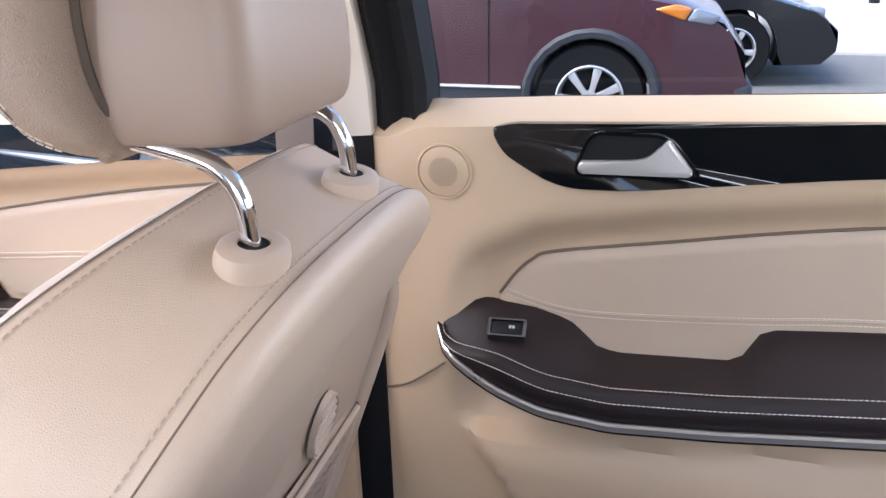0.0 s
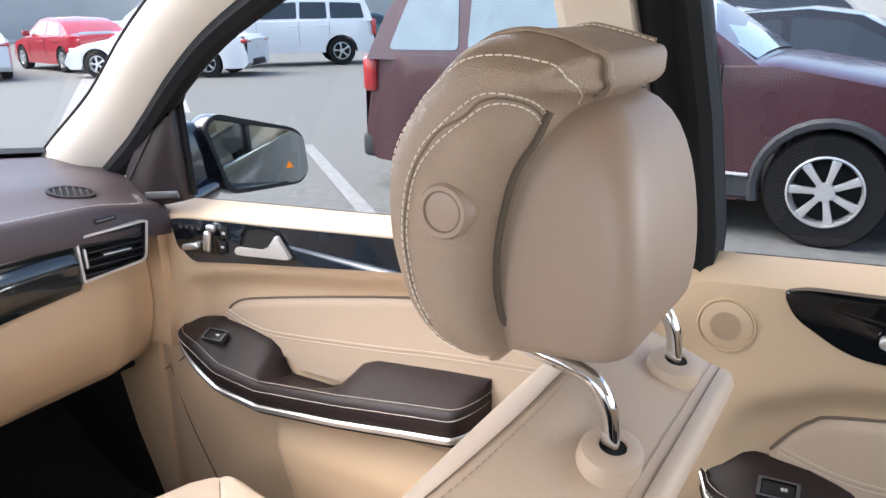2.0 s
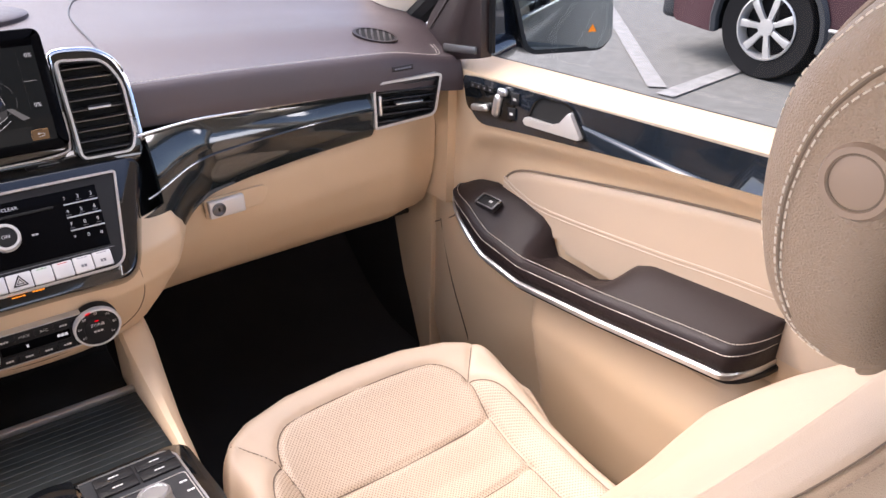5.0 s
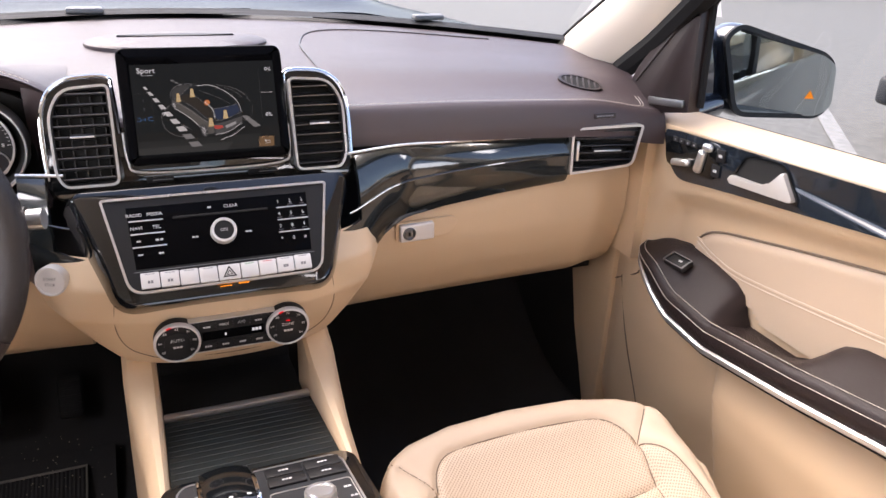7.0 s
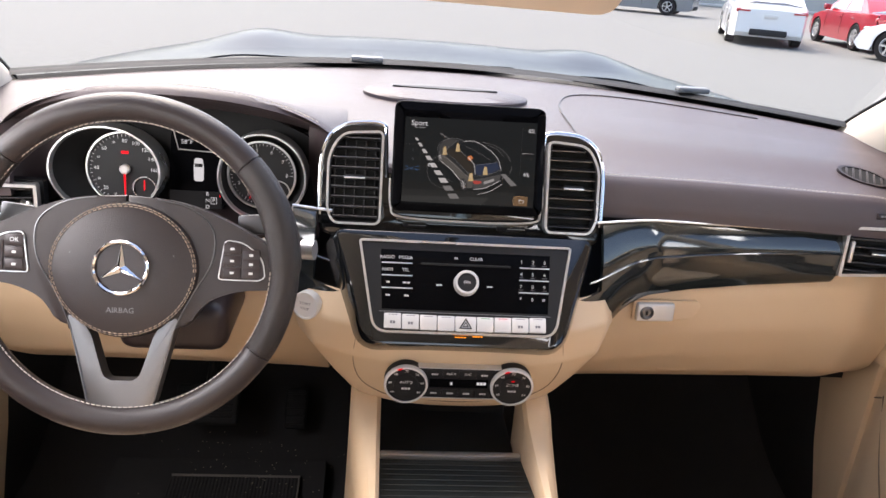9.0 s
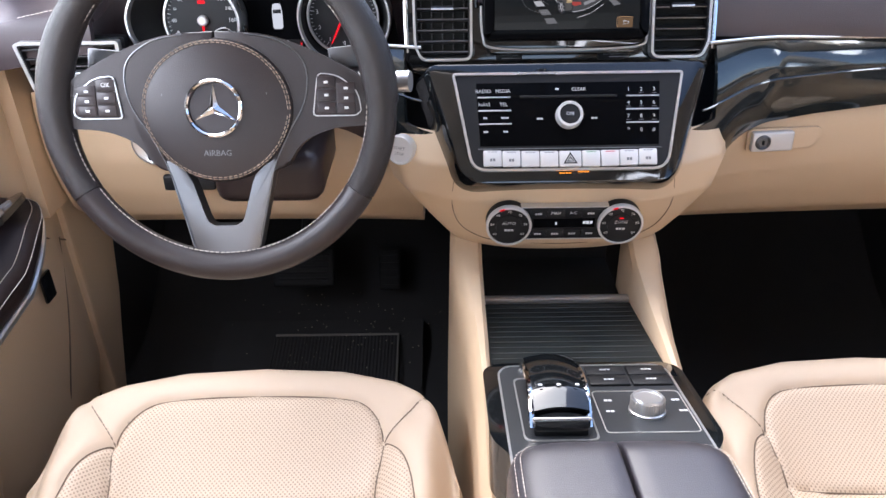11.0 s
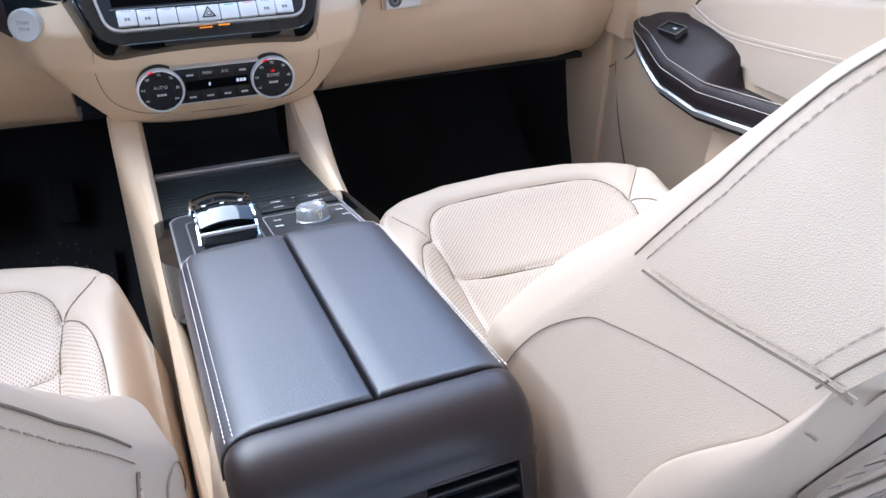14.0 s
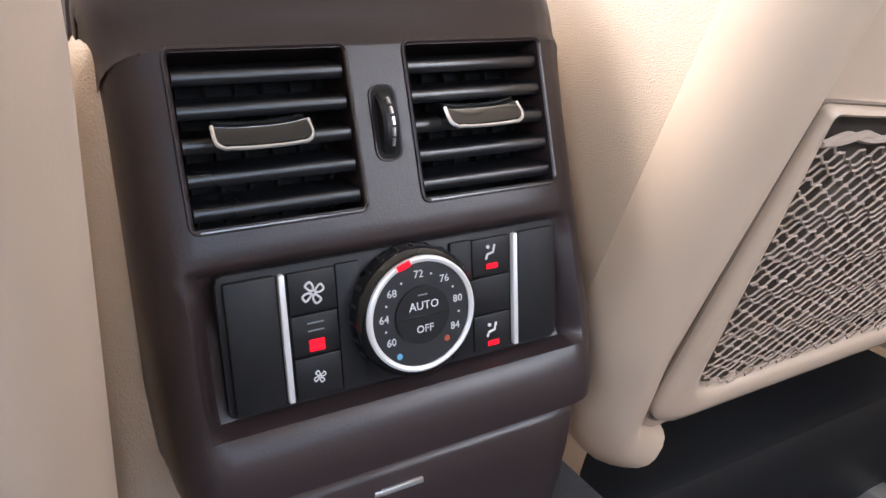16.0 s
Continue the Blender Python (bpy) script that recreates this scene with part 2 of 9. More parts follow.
def rbox(sx, sy, sz, r=0.002, seg=2, c=(0, 0, 0)):
    bm = bmesh.new()
    bmesh.ops.create_cube(bm, size=1)
    bmesh.ops.scale(bm, vec=(sx, sy, sz), verts=bm.verts)
    if r:
        bmesh.ops.bevel(bm, geom=bm.edges[:], offset=min(r, 0.49 * min(sx, sy, sz)), segments=seg, affect="EDGES", profile=0.5)
    bmesh.ops.translate(bm, vec=c, verts=bm.verts)
    return bm


def join(*bms):
    out = bms[0]
    for b in bms[1:]:
        me = bpy.data.meshes.new("tmp")
        b.to_mesh(me)
        b.free()
        out.from_mesh(me)
        bpy.data.meshes.remove(me)
    return out


def rounded(pts, r, seg=4):
    """A closed 2D outline with its corners rounded by r (a number or one for each corner)."""
    out, n = [], len(pts)
    for i in range(n):
        p, a, b = V(pts[i]), V(pts[i - 1]), V(pts[(i + 1) % n])
        rr = r[i] if isinstance(r, (list, tuple)) else r
        da, db = (a - p), (b - p)
        k = min(rr, 0.45 * da.length, 0.45 * db.length)
        s, e = p + da.normalized() * k, p + db.normalized() * k
        if k < 1e-5:
            out.append(p)
            continue
        for j in range(seg + 1):
            u = j / seg
            out.append((1 - u) ** 2 * s + 2 * u * (1 - u) * p + u * u * e)
    return out


def prism(pts, z0, z1, bevel=0.0, seg=2):
    """An outline in local x, y pulled from z0 to z1, with a rounded front edge."""
    bm = bmesh.new()
    lo = [bm.verts.new((p[0], p[1], z0)) for p in pts]
    hi = [bm.verts.new((p[0], p[1], z1)) for p in pts]
    n = len(pts)
    bm.faces.new(lo)
    top = bm.faces.new(hi)
    for i in range(n):
        bm.faces.new((lo[i], lo[(i + 1) % n], hi[(i + 1) % n], hi[i]))
    if bevel:
        bmesh.ops.bevel(bm, geom=list(top.edges), offset=bevel, segments=seg, affect="EDGES", profile=0.5, clamp_overlap=True)
    return bm


def frame_ring(pts, inner, z0, z1):
    """A flat frame between an outline and a smaller one with as many points."""
    bm = bmesh.new()
    n = len(pts)
    r = [[bm.verts.new((p[0], p[1], z)) for p in q] for q, z in ((pts, z0), (pts, z1), (inner, z1), (inner, z0))]
    for k in range(4):
        a, b = r[k], r[(k + 1) % 4]
        for i in range(n):
            bm.faces.new((a[i], a[(i + 1) % n], b[(i + 1) % n], b[i]))
    return bm


def inset(pts, d):
    """The outline moved inward by d."""
    c = sum((V(p) for p in pts), V((0, 0))) / len(pts)
    n, out = len(pts), []
    for i in range(n):
        a, p, b = V(pts[i - 1]), V(pts[i]), V(pts[(i + 1) % n])
        t = (b - a).normalized()
        nn = V((-t.y, t.x))
        if nn.dot(c - p) < 0:
            nn = -nn
        out.append(p + nn * d)
    return out


def loft(rings, caps=True, closed=True):
    bm = bmesh.new()
    vs = [[bm.verts.new(p) for p in r] for r in rings]
    n = len(vs[0])
    for a, b in zip(vs, vs[1:]):
        for i in range(n if closed else n - 1):
            bm.faces.new((a[i], a[(i + 1) % n], b[(i + 1) % n], b[i]))
    if caps and closed:
        bm.faces.new(vs[0])
        bm.faces.new(vs[-1])
    return bm


def spline(pts, n, closed=False):
    """Catmull-Rom through the points: n steps a span."""
    P = [V(p) for p in pts]
    k, out = len(P), []
    for i in range(k if closed else k - 1):
        if closed:
            a, b, c, d = P[i - 1], P[i], P[(i + 1) % k], P[(i + 2) % k]
        else:
            a, b, c, d = P[max(i - 1, 0)], P[i], P[i + 1], P[min(i + 2, k - 1)]
        for j in range(n):
            u = j / n
            out.append(0.5 * (2 * b + (c - a) * u + (2 * a - 5 * b + 4 * c - d) * u * u + (3 * b - a - 3 * c + d) * u ** 3))
    if not closed:
        out.append(P[-1])
    return out


def tube(path, r, seg=8, closed=False, caps=True, flat=1.0):
    """A round (or flattened) cord along a path of points. r: a number, or a function of 0..1."""
    P = [V(p) for p in path]
    n, rings = len(P), []
    t0 = (P[1] - P[0]).normalized()
    nx = t0.orthogonal().normalized()
    for i, p in enumerate(P):
        a = P[i - 1] if (i or closed) else P[0]
        b = P[(i + 1) % n] if (i < n - 1 or closed) else P[-1]
        t = (b - a).normalized()
        nx = (nx - nx.dot(t) * t).normalized()
        ny = t.cross(nx)
        rad = r(i / max(1, n - 1)) if callable(r) else r
        rings.append([p + rad * (math.cos(2 * math.pi * k / seg) * nx + flat * math.sin(2 * math.pi * k / seg) * ny) for k in range(seg)])
    if closed:
        rings.append(rings[0])
    bm = loft(rings, caps and not closed)
    if closed:
        bmesh.ops.remove_doubles(bm, verts=bm.verts, dist=1e-6)
    return bm


def lathe(profile, seg=32):
    """A profile of (radius, height) turned round local z."""
    rings = [[V((r * math.cos(2 * math.pi * k / seg), r * math.sin(2 * math.pi * k / seg), h)) for k in range(seg)] for r, h in profile]
    ring = profile[0][0] > 0 and profile[-1][0] > 0
    bm = loft(rings + rings[:1] if ring else rings, caps=not ring)
    bmesh.ops.remove_doubles(bm, verts=bm.verts, dist=1e-6)
    return bm


def resample(path, step):
    P = [V(p) for p in path]
    out, left = [P[0]], step
    for a, b in zip(P, P[1:]):
        d = (b - a).length
        while d >= left and d > 0:
            a = a + (b - a) * (left / d)
            out.append(a.copy())
            d = (b - a).length
            left = step
        left -= d
    return out


def stitches(path, up, length=0.0042, gap=0.0022, r=0.00055):
    """A row of single stitches along a path."""
    pts = resample(path, (length + gap) / 3)
    bm = bmesh.new()
    rows = pts[::3]
    for a, b in zip(rows, rows[1:]):
        t = (b - a).normalized()
        side = t.cross(V(up)).normalized() * r
        lift = V(up).normalized() * r
        e = a + t * length
        ring = [[q + side, q + lift * 1.6, q - side, q - lift * 0.4] for q in (a - t * 0.0003, a + t * length * 0.5 + lift * 0.3, e)]
        vs = [[bm.verts.new(q) for q in rr] for rr in ring]
        for s in range(2):
            for i in range(4):
                bm.faces.new((vs[s][i], vs[s][(i + 1) % 4], vs[s + 1][(i + 1) % 4], vs[s + 1][i]))
        bm.faces.new(vs[0])
        bm.faces.new(vs[2])
    return bm


def sheet(f, us, vs, keep=None, thick=0.0):
    """A surface from f(u, v); only the cells whose centre passes keep."""
    bm = bmesh.new()
    g = {}

    def at(i, j):
        if (i, j) not in g:
            g[i, j] = bm.verts.new(f(us[i], vs[j]))
        return g[i, j]

    for i in range(len(us) - 1):
        for j in range(len(vs) - 1):
            if keep is None or keep((us[i] + us[i + 1]) / 2, (vs[j] + vs[j + 1]) / 2):
                bm.faces.new((at(i, j), at(i + 1, j), at(i + 1, j + 1), at(i, j + 1)))
    if thick:
        # the sheet itself faces the middle of the cabin, its thickness lies behind
        bmesh.ops.recalc_face_normals(bm, faces=bm.faces)
        bm.normal_update()
        mid = V((0, 0.4, 1.3))
        if sum(q.calc_area() * q.normal.dot((mid - q.calc_center_median()).normalized()) for q in bm.faces) < 0:
            bmesh.ops.reverse_faces(bm, faces=bm.faces)
        bm.normal_update()
        front, rim = bm.faces[:], [e for e in bm.edges if e.is_boundary]
        back = {v: bm.verts.new(v.co - v.normal * thick) for v in bm.verts[:]}
        for q in front:
            bm.faces.new([back[v] for v in reversed(q.verts)])
        for e in rim:
            a, b = e.verts
            bm.faces.new((a, b, back[b], back[a]))
    return bm


def span(a, b, n):
    return [a + (b - a) * i / n for i in range(n + 1)]


def near_path(p, path):
    """The distance from a 2D point to a polyline."""
    best = 9.0
    for a, b in zip(path, path[1:]):
        dx, dy = b[0] - a[0], b[1] - a[1]
        u = max(0.0, min(1.0, ((p[0] - a[0]) * dx + (p[1] - a[1]) * dy) / (dx * dx + dy * dy + 1e-12)))
        d = math.hypot(p[0] - a[0] - u * dx, p[1] - a[1] - u * dy)
        best = min(best, d)
    return best


def inside(p, poly):
    hit, n = False, len(poly)
    for i in range(n):
        a, b = poly[i - 1], poly[i]
        if (a[1] > p[1]) != (b[1] > p[1]) and p[0] < (b[0] - a[0]) * (p[1] - a[1]) / (b[1] - a[1]) + a[0]:
            hit = not hit
    return hit


def ease(a, b, x):
    u = max(0.0, min(1.0, (x - a) / (b - a)))
    return u * u * (3 - 2 * u)


def lerp(table, x):
    """Straight-line reading of a table of (x, value) rows."""
    if x <= table[0][0]:
        return table[0][1]
    for (a, va), (b, vb) in zip(table, table[1:]):
        if x <= b:
            return va + (vb - va) * (x - a) / (b - a)
    return table[-1][1]


TEXTS = []


def write(text, parent, m, size, mat, label="", name="lettering", align="CENTER"):
    """Flat lettering with the built-in font, on the panel frame m (z out of the panel)."""
    c = bpy.data.curves.new("text", "FONT")
    c.body, c.size, c.align_x, c.align_y, c.extrude, c.resolution_u = text, size, align, "CENTER", 0.00008, 2
    TEXTS.append((name, c, m, mat, parent, label))


def bars(m, w, h, mat, parent, n=1, name="marking"):
    """Plain bars for marks too small to read."""
    bm = bmesh.new()
    for i in range(n):
        k = w / n
        bm = join(bm, rbox(k * 0.8, h * 0.7, 0.0003, 0, c=(-w / 2 + k * (i + 0.5), 0, 0)))
    return part(name, bm, mat, parent, m=m)


# ---- the setting: parking lot and the shell of the car ----
solo("ground", sheet(lambda u, v: V((u, v, 0.012 * noise.noise((u * 0.08, v * 0.08, 3)))), span(-150, 150, 60), span(-150, 150, 60)), asphalt,
     "pale grey worn asphalt of a parking lot", "ground", kind="structure")


def paint_line(a, b, w):
    a, b = V((*a, 0)), V((*b, 0))
    t = (b - a).normalized()
    s = V((-t.y, t.x, 0)) * w / 2
    z = V((0, 0, 0.016))
    n = max(2, int((b - a).length / 0.25))
    rows = [[a + (b - a) * i / n + k * s * (1 + 0.12 * noise.noise((i * 0.9, k * 5, a.x))) + z for k in (-1, 1)] for i in range(n + 1)]
    solo("parking_line", loft(rows, closed=False), line_paint, "worn white painted parking bay line on asphalt", "road marking", kind="structure", group="parking lines")


paint_line((4.05, 3.30), (8.3, 3.9), 0.13)
paint_line((4.16, 3.45), (6.4, 6.1), 0.13)
paint_line((3.1, -0.35), (8.0, -0.6), 0.12)

FLOOR_Z = 0.42
bonnet_paint = surf("wet_dark_bonnet_paint", (0.016, 0.018, 0.022), 0.22, spec=0.035, vary=0.5, vary_scale=7, rough_vary=0.08, grain=1.0, grain_scale=11)
car_paint = surf("dark_blue_car_paint", (0.010, 0.014, 0.022), 0.12, coat=1.0, vary=0.1, rough_vary=0.02)

# floor pan with raised tunnel edges, footwell front and side walls
solo("car_floor", sheet(lambda u, v: V((u, v, FLOOR_Z + 0.05 * ease(1.45, 1.9, v) ** 1.0 * 4 * (v > 1.45) * ease(1.45, 1.95, v) + 0.004 * noise.noise((u * 9, v * 9, 0)))),
                       span(-0.80, 0.80, 40), span(-1.5, 1.98, 60), thick=0.03), carpet, "black carpeted car floor", "floor", kind="structure")
solo("firewall", sheet(lambda u, v: V((u, 1.93 + 0.03 * ease(0.45, 1.1, v), v)), span(-0.80, 0.80, 20), span(0.40, 1.17, 12), thick=0.03), carpet,
     "black carpeted front wall of the footwells", "wall", kind="structure")
for sd in (-1, 1):
    solo("kick_wall", rbox(0.03, 0.62, 0.62, 0.01, c=(sd * 0.806, 1.66, 0.72)), carpet, "black lined side wall of the footwell", "wall", kind="structure")
    # body side below the windows, behind the door trims
    solo("body_side", rbox(0.02, 2.95, 0.73, 0.004, c=(sd * 0.855, -0.02, 0.745)), car_paint, "dark painted outer body side of the car", "car body", kind="structure")
    # rear quarter walls close the cabin behind the seats
    solo("rear_side_trim", rbox(0.05, 0.70, 0.82, 0.02, c=(sd * 0.79, -1.16, 0.82)), beige_plastic, "beige plastic side trim behind the rear door", "wall", kind="structure")
    solo("roof_rail_trim", tube(spline([(sd * 0.60, -1.5, 1.60), (sd * 0.635, -0.4, 1.645), (sd * 0.645, 0.45, 1.635), (sd * 0.655, 0.95, 1.60)], 8), 0.045, 10), cream,
         "cream cloth trim along the roof rail", "trim", kind="structure")
    # pillar between the windscreen and the front door window
    edge = spline([(0.775, 1.76, 1.15), (0.752, 1.62, 1.234), (0.742, 1.45, 1.337), (0.727, 1.31, 1.440), (0.712, 1.175, 1.520), (0.69, 0.98, 1.60), (0.66, 0.80, 1.65)], 6)

    def back_of(k):
        return V((0.010 - 0.014 * k, -0.118 + 0.03 * k - 0.13 * max(0, 0.35 - k), -0.050 - 0.016 * k + 0.02 * max(0, 0.3 - k)))

    rings = []
    for i, p in enumerate(edge):
        k = i / (len(edge) - 1)
        o, q = p, p + back_of(k)
        mid = (o + q) / 2 + V((-0.026, -0.014, 0.012))
        outw = V((0.05, 0.02, 0.03))
        ring = [o + V((0.012, 0.012, 0.004)), o, (o + mid) / 2 + V((-0.008, 0.002, 0.002)), mid, (mid + q) / 2 + V((-0.007, -0.003, 0)), q, q + outw, o + outw]
        rings.append([V((sd * a.x, a.y, a.z)) for a in ring])
    solo("pillar_front", loft(rings), cream, "cream padded front roof pillar beside the windscreen", "pillar", kind="structure")
    seal = [V((sd * (r.x + 0.012), r.y - 0.016, r.z - 0.006)) for r in [p + back_of(i / (len(edge) - 1)) for i, p in enumerate(edge)]]
    solo("door_seal", tube(seal, 0.021, 8), rubber, "black rubber door seal along the front pillar", "seal", kind="structure")
    solo("screen_seal", tube([V((sd * (p.x + 0.006), p.y + 0.006, p.z + 0.002)) for p in edge], 0.0055, 6), rubber, "black rubber edge of the windscreen", "seal", kind="structure")
    # pillar between the doors: cream trim ahead, black frames behind
    rows = []
    for k in range(9):
        z = 1.16 + 0.49 * k / 8
        x = 0.765 - 0.155 * ease(1.15, 1.75, z) ** 1.0 - 0.02 * (z > 1.2) * 0
        y0 = 0.395 + 0.03 * ease(1.2, 1.65, z)
        rows.append([V((sd * a, b, z)) for a, b in ((x + 0.05, y0 + 0.085), (x + 0.004, y0 + 0.085), (x - 0.010, y0 + 0.07), (x - 0.012, y0 + 0.02), (x - 0.004, y0), (x + 0.05, y0))])
    solo("pillar_middle", loft(rows), cream, "cream trimmed middle roof pillar between the doors", "pillar", kind="structure")
    rows = []
    for k in range(9):
        z = 0.45 + 0.71 * k / 8
        x = 0.765 - 0.155 * ease(1.15, 1.75, z) ** 1.0 - 0.02 * (z > 1.2) * 0
        y0 = 0.395 + 0.03 * ease(1.2, 1.65, z)
        rows.append([V((sd * a, b, z)) for a, b in ((x + 0.05, y0 + 0.085), (x + 0.004, y0 + 0.085), (x - 0.010, y0 + 0.07), (x - 0.012, y0 + 0.02), (x - 0.004, y0), (x + 0.05, y0))])
    # Lower pillar coloured black to paint the dark of the door gap.
    solo("pillar_foot", loft(rows), rubber, "foot of the middle pillar, coloured black for the dark door gap", "pillar", kind="structure")
    rows = []
    for k in range(9):
        z = 0.50 + 1.15 * k / 8
        x = 0.765 - 0.155 * ease(1.15, 1.75, z)
        y0 = 0.330 + 0.03 * ease(1.2, 1.65, z) + 0.05 * (1 - ease(0.60, 1.19, z))
        y1 = 0.3925 + 0.03 * ease(1.2, 1.65, z) + 0.022 * (1 - ease(0.60, 1.19, z))
        rows.append([V((sd * a, b, z)) for a, b in ((x + 0.07, y1), (x + 0.016, y1), (x + 0.006, y1 - 0.012), (x + 0.02, (y0 + y1) / 2), (x + 0.006, y0 + 0.012), (x + 0.016, y0), (x + 0.07, y0))])
    solo("door_frame", loft(rows), rubber, "black rubber sealed window frame of the rear door", "door frame", kind="structure")
    solo("window_rear", sheet(lambda u, v: V((sd * (0.825 - 0.155 * ease(1.15, 1.75, v)), u, v)), span(-0.80, 0.345, 4), span(1.19, 1.63, 8)), tinted if sd > 0 else rear_dimming,
         "tinted rear door window", "window", kind="structure")
    solo("window_front", sheet(lambda u, v: V((sd * (0.825 - 0.155 * ease(1.15, 1.75, v)), u, v)), span(0.42, 1.36, 8), span(1.12, 1.63, 8),
                               keep=lambda u, v: v < 1.65 - max(0, (u - 0.95)) * 0.9), pane, "clear front door window", "window", kind="structure")

solo("ceiling", sheet(lambda u, v: V((u, v, 1.67 - 0.05 * (u / 0.66) ** 2)), span(-0.66, 0.66, 16), span(-1.5, 0.84, 20), thick=0.02), cream,
     "cream cloth headliner under the car roof", "ceiling", kind="structure")
solo("roof_skin", sheet(lambda u, v: V((u, v, 1.72 - 0.07 * (u / 0.72) ** 2)), span(-0.72, 0.72, 16), span(-1.55, 0.86, 20), thick=0.004), car_paint, "dark painted car roof", "roof", kind="structure")
for sd in (-1, 1):
    # Unseen sheet, added to keep light out at the rear quarter.
    solo("quarter_trim", sheet(lambda u, v: V((sd * (0.815 - 0.155 * ease(1.15, 1.75, v)), u, v)), span(-1.55, -0.78, 6), span(1.18, 1.66, 8), thick=0.01), cream, "unseen cream sheet added to block light at the rear quarter", "trim", kind="structure")
    # trim between the door and the dashboard, beside the footwell
    kt = prism(rounded([(1.372, 0.42), (1.40, 0.42), (1.442, 0.54), (1.478, 0.624), (1.512, 0.746), (1.53, 0.87), (1.372, 0.87)], 0.012, 3), 0, 0.03, 0.004)
    bmesh.ops.transform(kt, matrix=plane_m((sd * 0.788, 0, 0), (0, 1, 0), (0, 0, 1)) if sd < 0 else Matrix(((0, 0, -1, 0.788), (1, 0, 0, 0), (0, 1, 0, 0), (0, 0, 0, 1))), verts=kt.verts)
    solo("kick_trim", kt, beige_plastic, "beige plastic trim beside the footwell", "trim", kind="structure")
# Unseen pane, added to dim the light from behind.
solo("tailgate_window", sheet(lambda u, v: V((u, -1.57 + 0.25 * (v - 1.18), v)), span(-0.72, 0.72, 6), span(1.18, 1.68, 6)), rear_dimming, "unseen tailgate window, tinted to dim light from behind", "window", kind="structure")
solo("rear_wall", rbox(1.60, 0.04, 0.80, 0.02, c=(0, -1.55, 0.80)), beige_plastic, "plain beige wall closing the rear of the cabin", "wall", kind="structure")


def screen_base(x):
    return V((x, 2.03 - 0.66 * x * x, 1.223 - 0.02 * x * x))


def screen(u, v):
    a = screen_base(u)
    b = V((u * 0.86, 0.86 - 0.05 * u * u, 1.665 - 0.06 * u * u))
    return a.lerp(b, v) + V((0, 0.06, 0.06)) * math.sin(math.pi * v) * 0.7


solo("windscreen", sheet(screen, span(-0.76, 0.76, 24), span(-0.05, 1, 12)), screen_glass, "clear windscreen", "window", kind="structure")
solo("windscreen_frit", loft([[screen_base(x) + V((0, d, 0.002 + e)) for d, e in ((-0.045, 0.004), (0.0, 0.010), (0.03, 0.004))] for x in span(-0.76, 0.76, 30)], closed=False), rubber,
     "black printed edge along the foot of the windscreen", "trim", kind="structure")
# cowl and bonnet seen over the dashboard
solo("cowl", loft([[screen_base(x) + V((0, d, e)) for d, e in ((0.0, -0.03), (0.04, -0.006), (0.10, -0.012), (0.17, -0.02))] for x in span(-0.80, 0.80, 40)], closed=False), matt_black,
     "matt black plastic cowl in front of the windscreen", "car body", kind="structure")


def bonnet(u, v):
    y = 2.17 - 0.62 * u * u * 0.8 * (1 - v) + v * (1.0 - 0.28 * u * u)
    s = ease(0, 0.35, v) * 0.014 - 0.12 * v ** 2.4
    dome = 0.024 * math.exp(-((abs(u) - 0.46) / 0.10) ** 2) + 0.018 * (1 - (u / 0.85) ** 2)
    return V((u * (1 + 0.06 * v), y, 1.204 + s + dome * (0.5 + 0.5 * ease(0, 0.4, v)) - 0.10 * abs(u) ** 3))


solo("bonnet", sheet(bonnet, span(-0.86, 0.86, 56), span(0, 1, 24), thick=0.004), bonnet_paint, "glossy dark bonnet of the car with two raised ridges", "car body", kind="structure")
clip_grey = surf("grey_clip_plastic", (0.16, 0.165, 0.17), 0.4, vary=0.1)
for x0 in (-0.30, 0.36):
    w = thing("wiper", (x0, 2.0, 1.19), "black windscreen wiper resting on the cowl", "wiper", "windscreen wipers")
    a = screen_base(x0) + V((0, 0.055, -0.006))
    b = screen_base(x0 + 0.42) + V((0, 0.045, -0.004))
    part("arm", tube(spline([a, (a + b) / 2 + V((0, 0.02, 0.004)), b], 8), 0.006, 6), matt_black, w)
    part("blade", tube(spline([a.lerp(b, -0.1) + V((0, -0.008, 0.004)), (a + b) / 2 + V((0, 0.004, 0.007)), b.lerp(a, -0.15) + V((0, -0.008, 0.004))], 8), 0.007, 6), rubber, w)
for x0, y0 in ((-0.155, 1.99), (0.53, 1.845)):
    solo("screen_clip", rbox(0.070, 0.026, 0.012, 0.005, c=(x0, y0, 1.236)), clip_grey, "small grey plastic sensor clip at the windscreen foot", "clip")


# ---- doors ----
def mirrored(bm, side):
    if side < 0:
        bmesh.ops.scale(bm, vec=(-1, 1, 1), verts=bm.verts)
    return bm


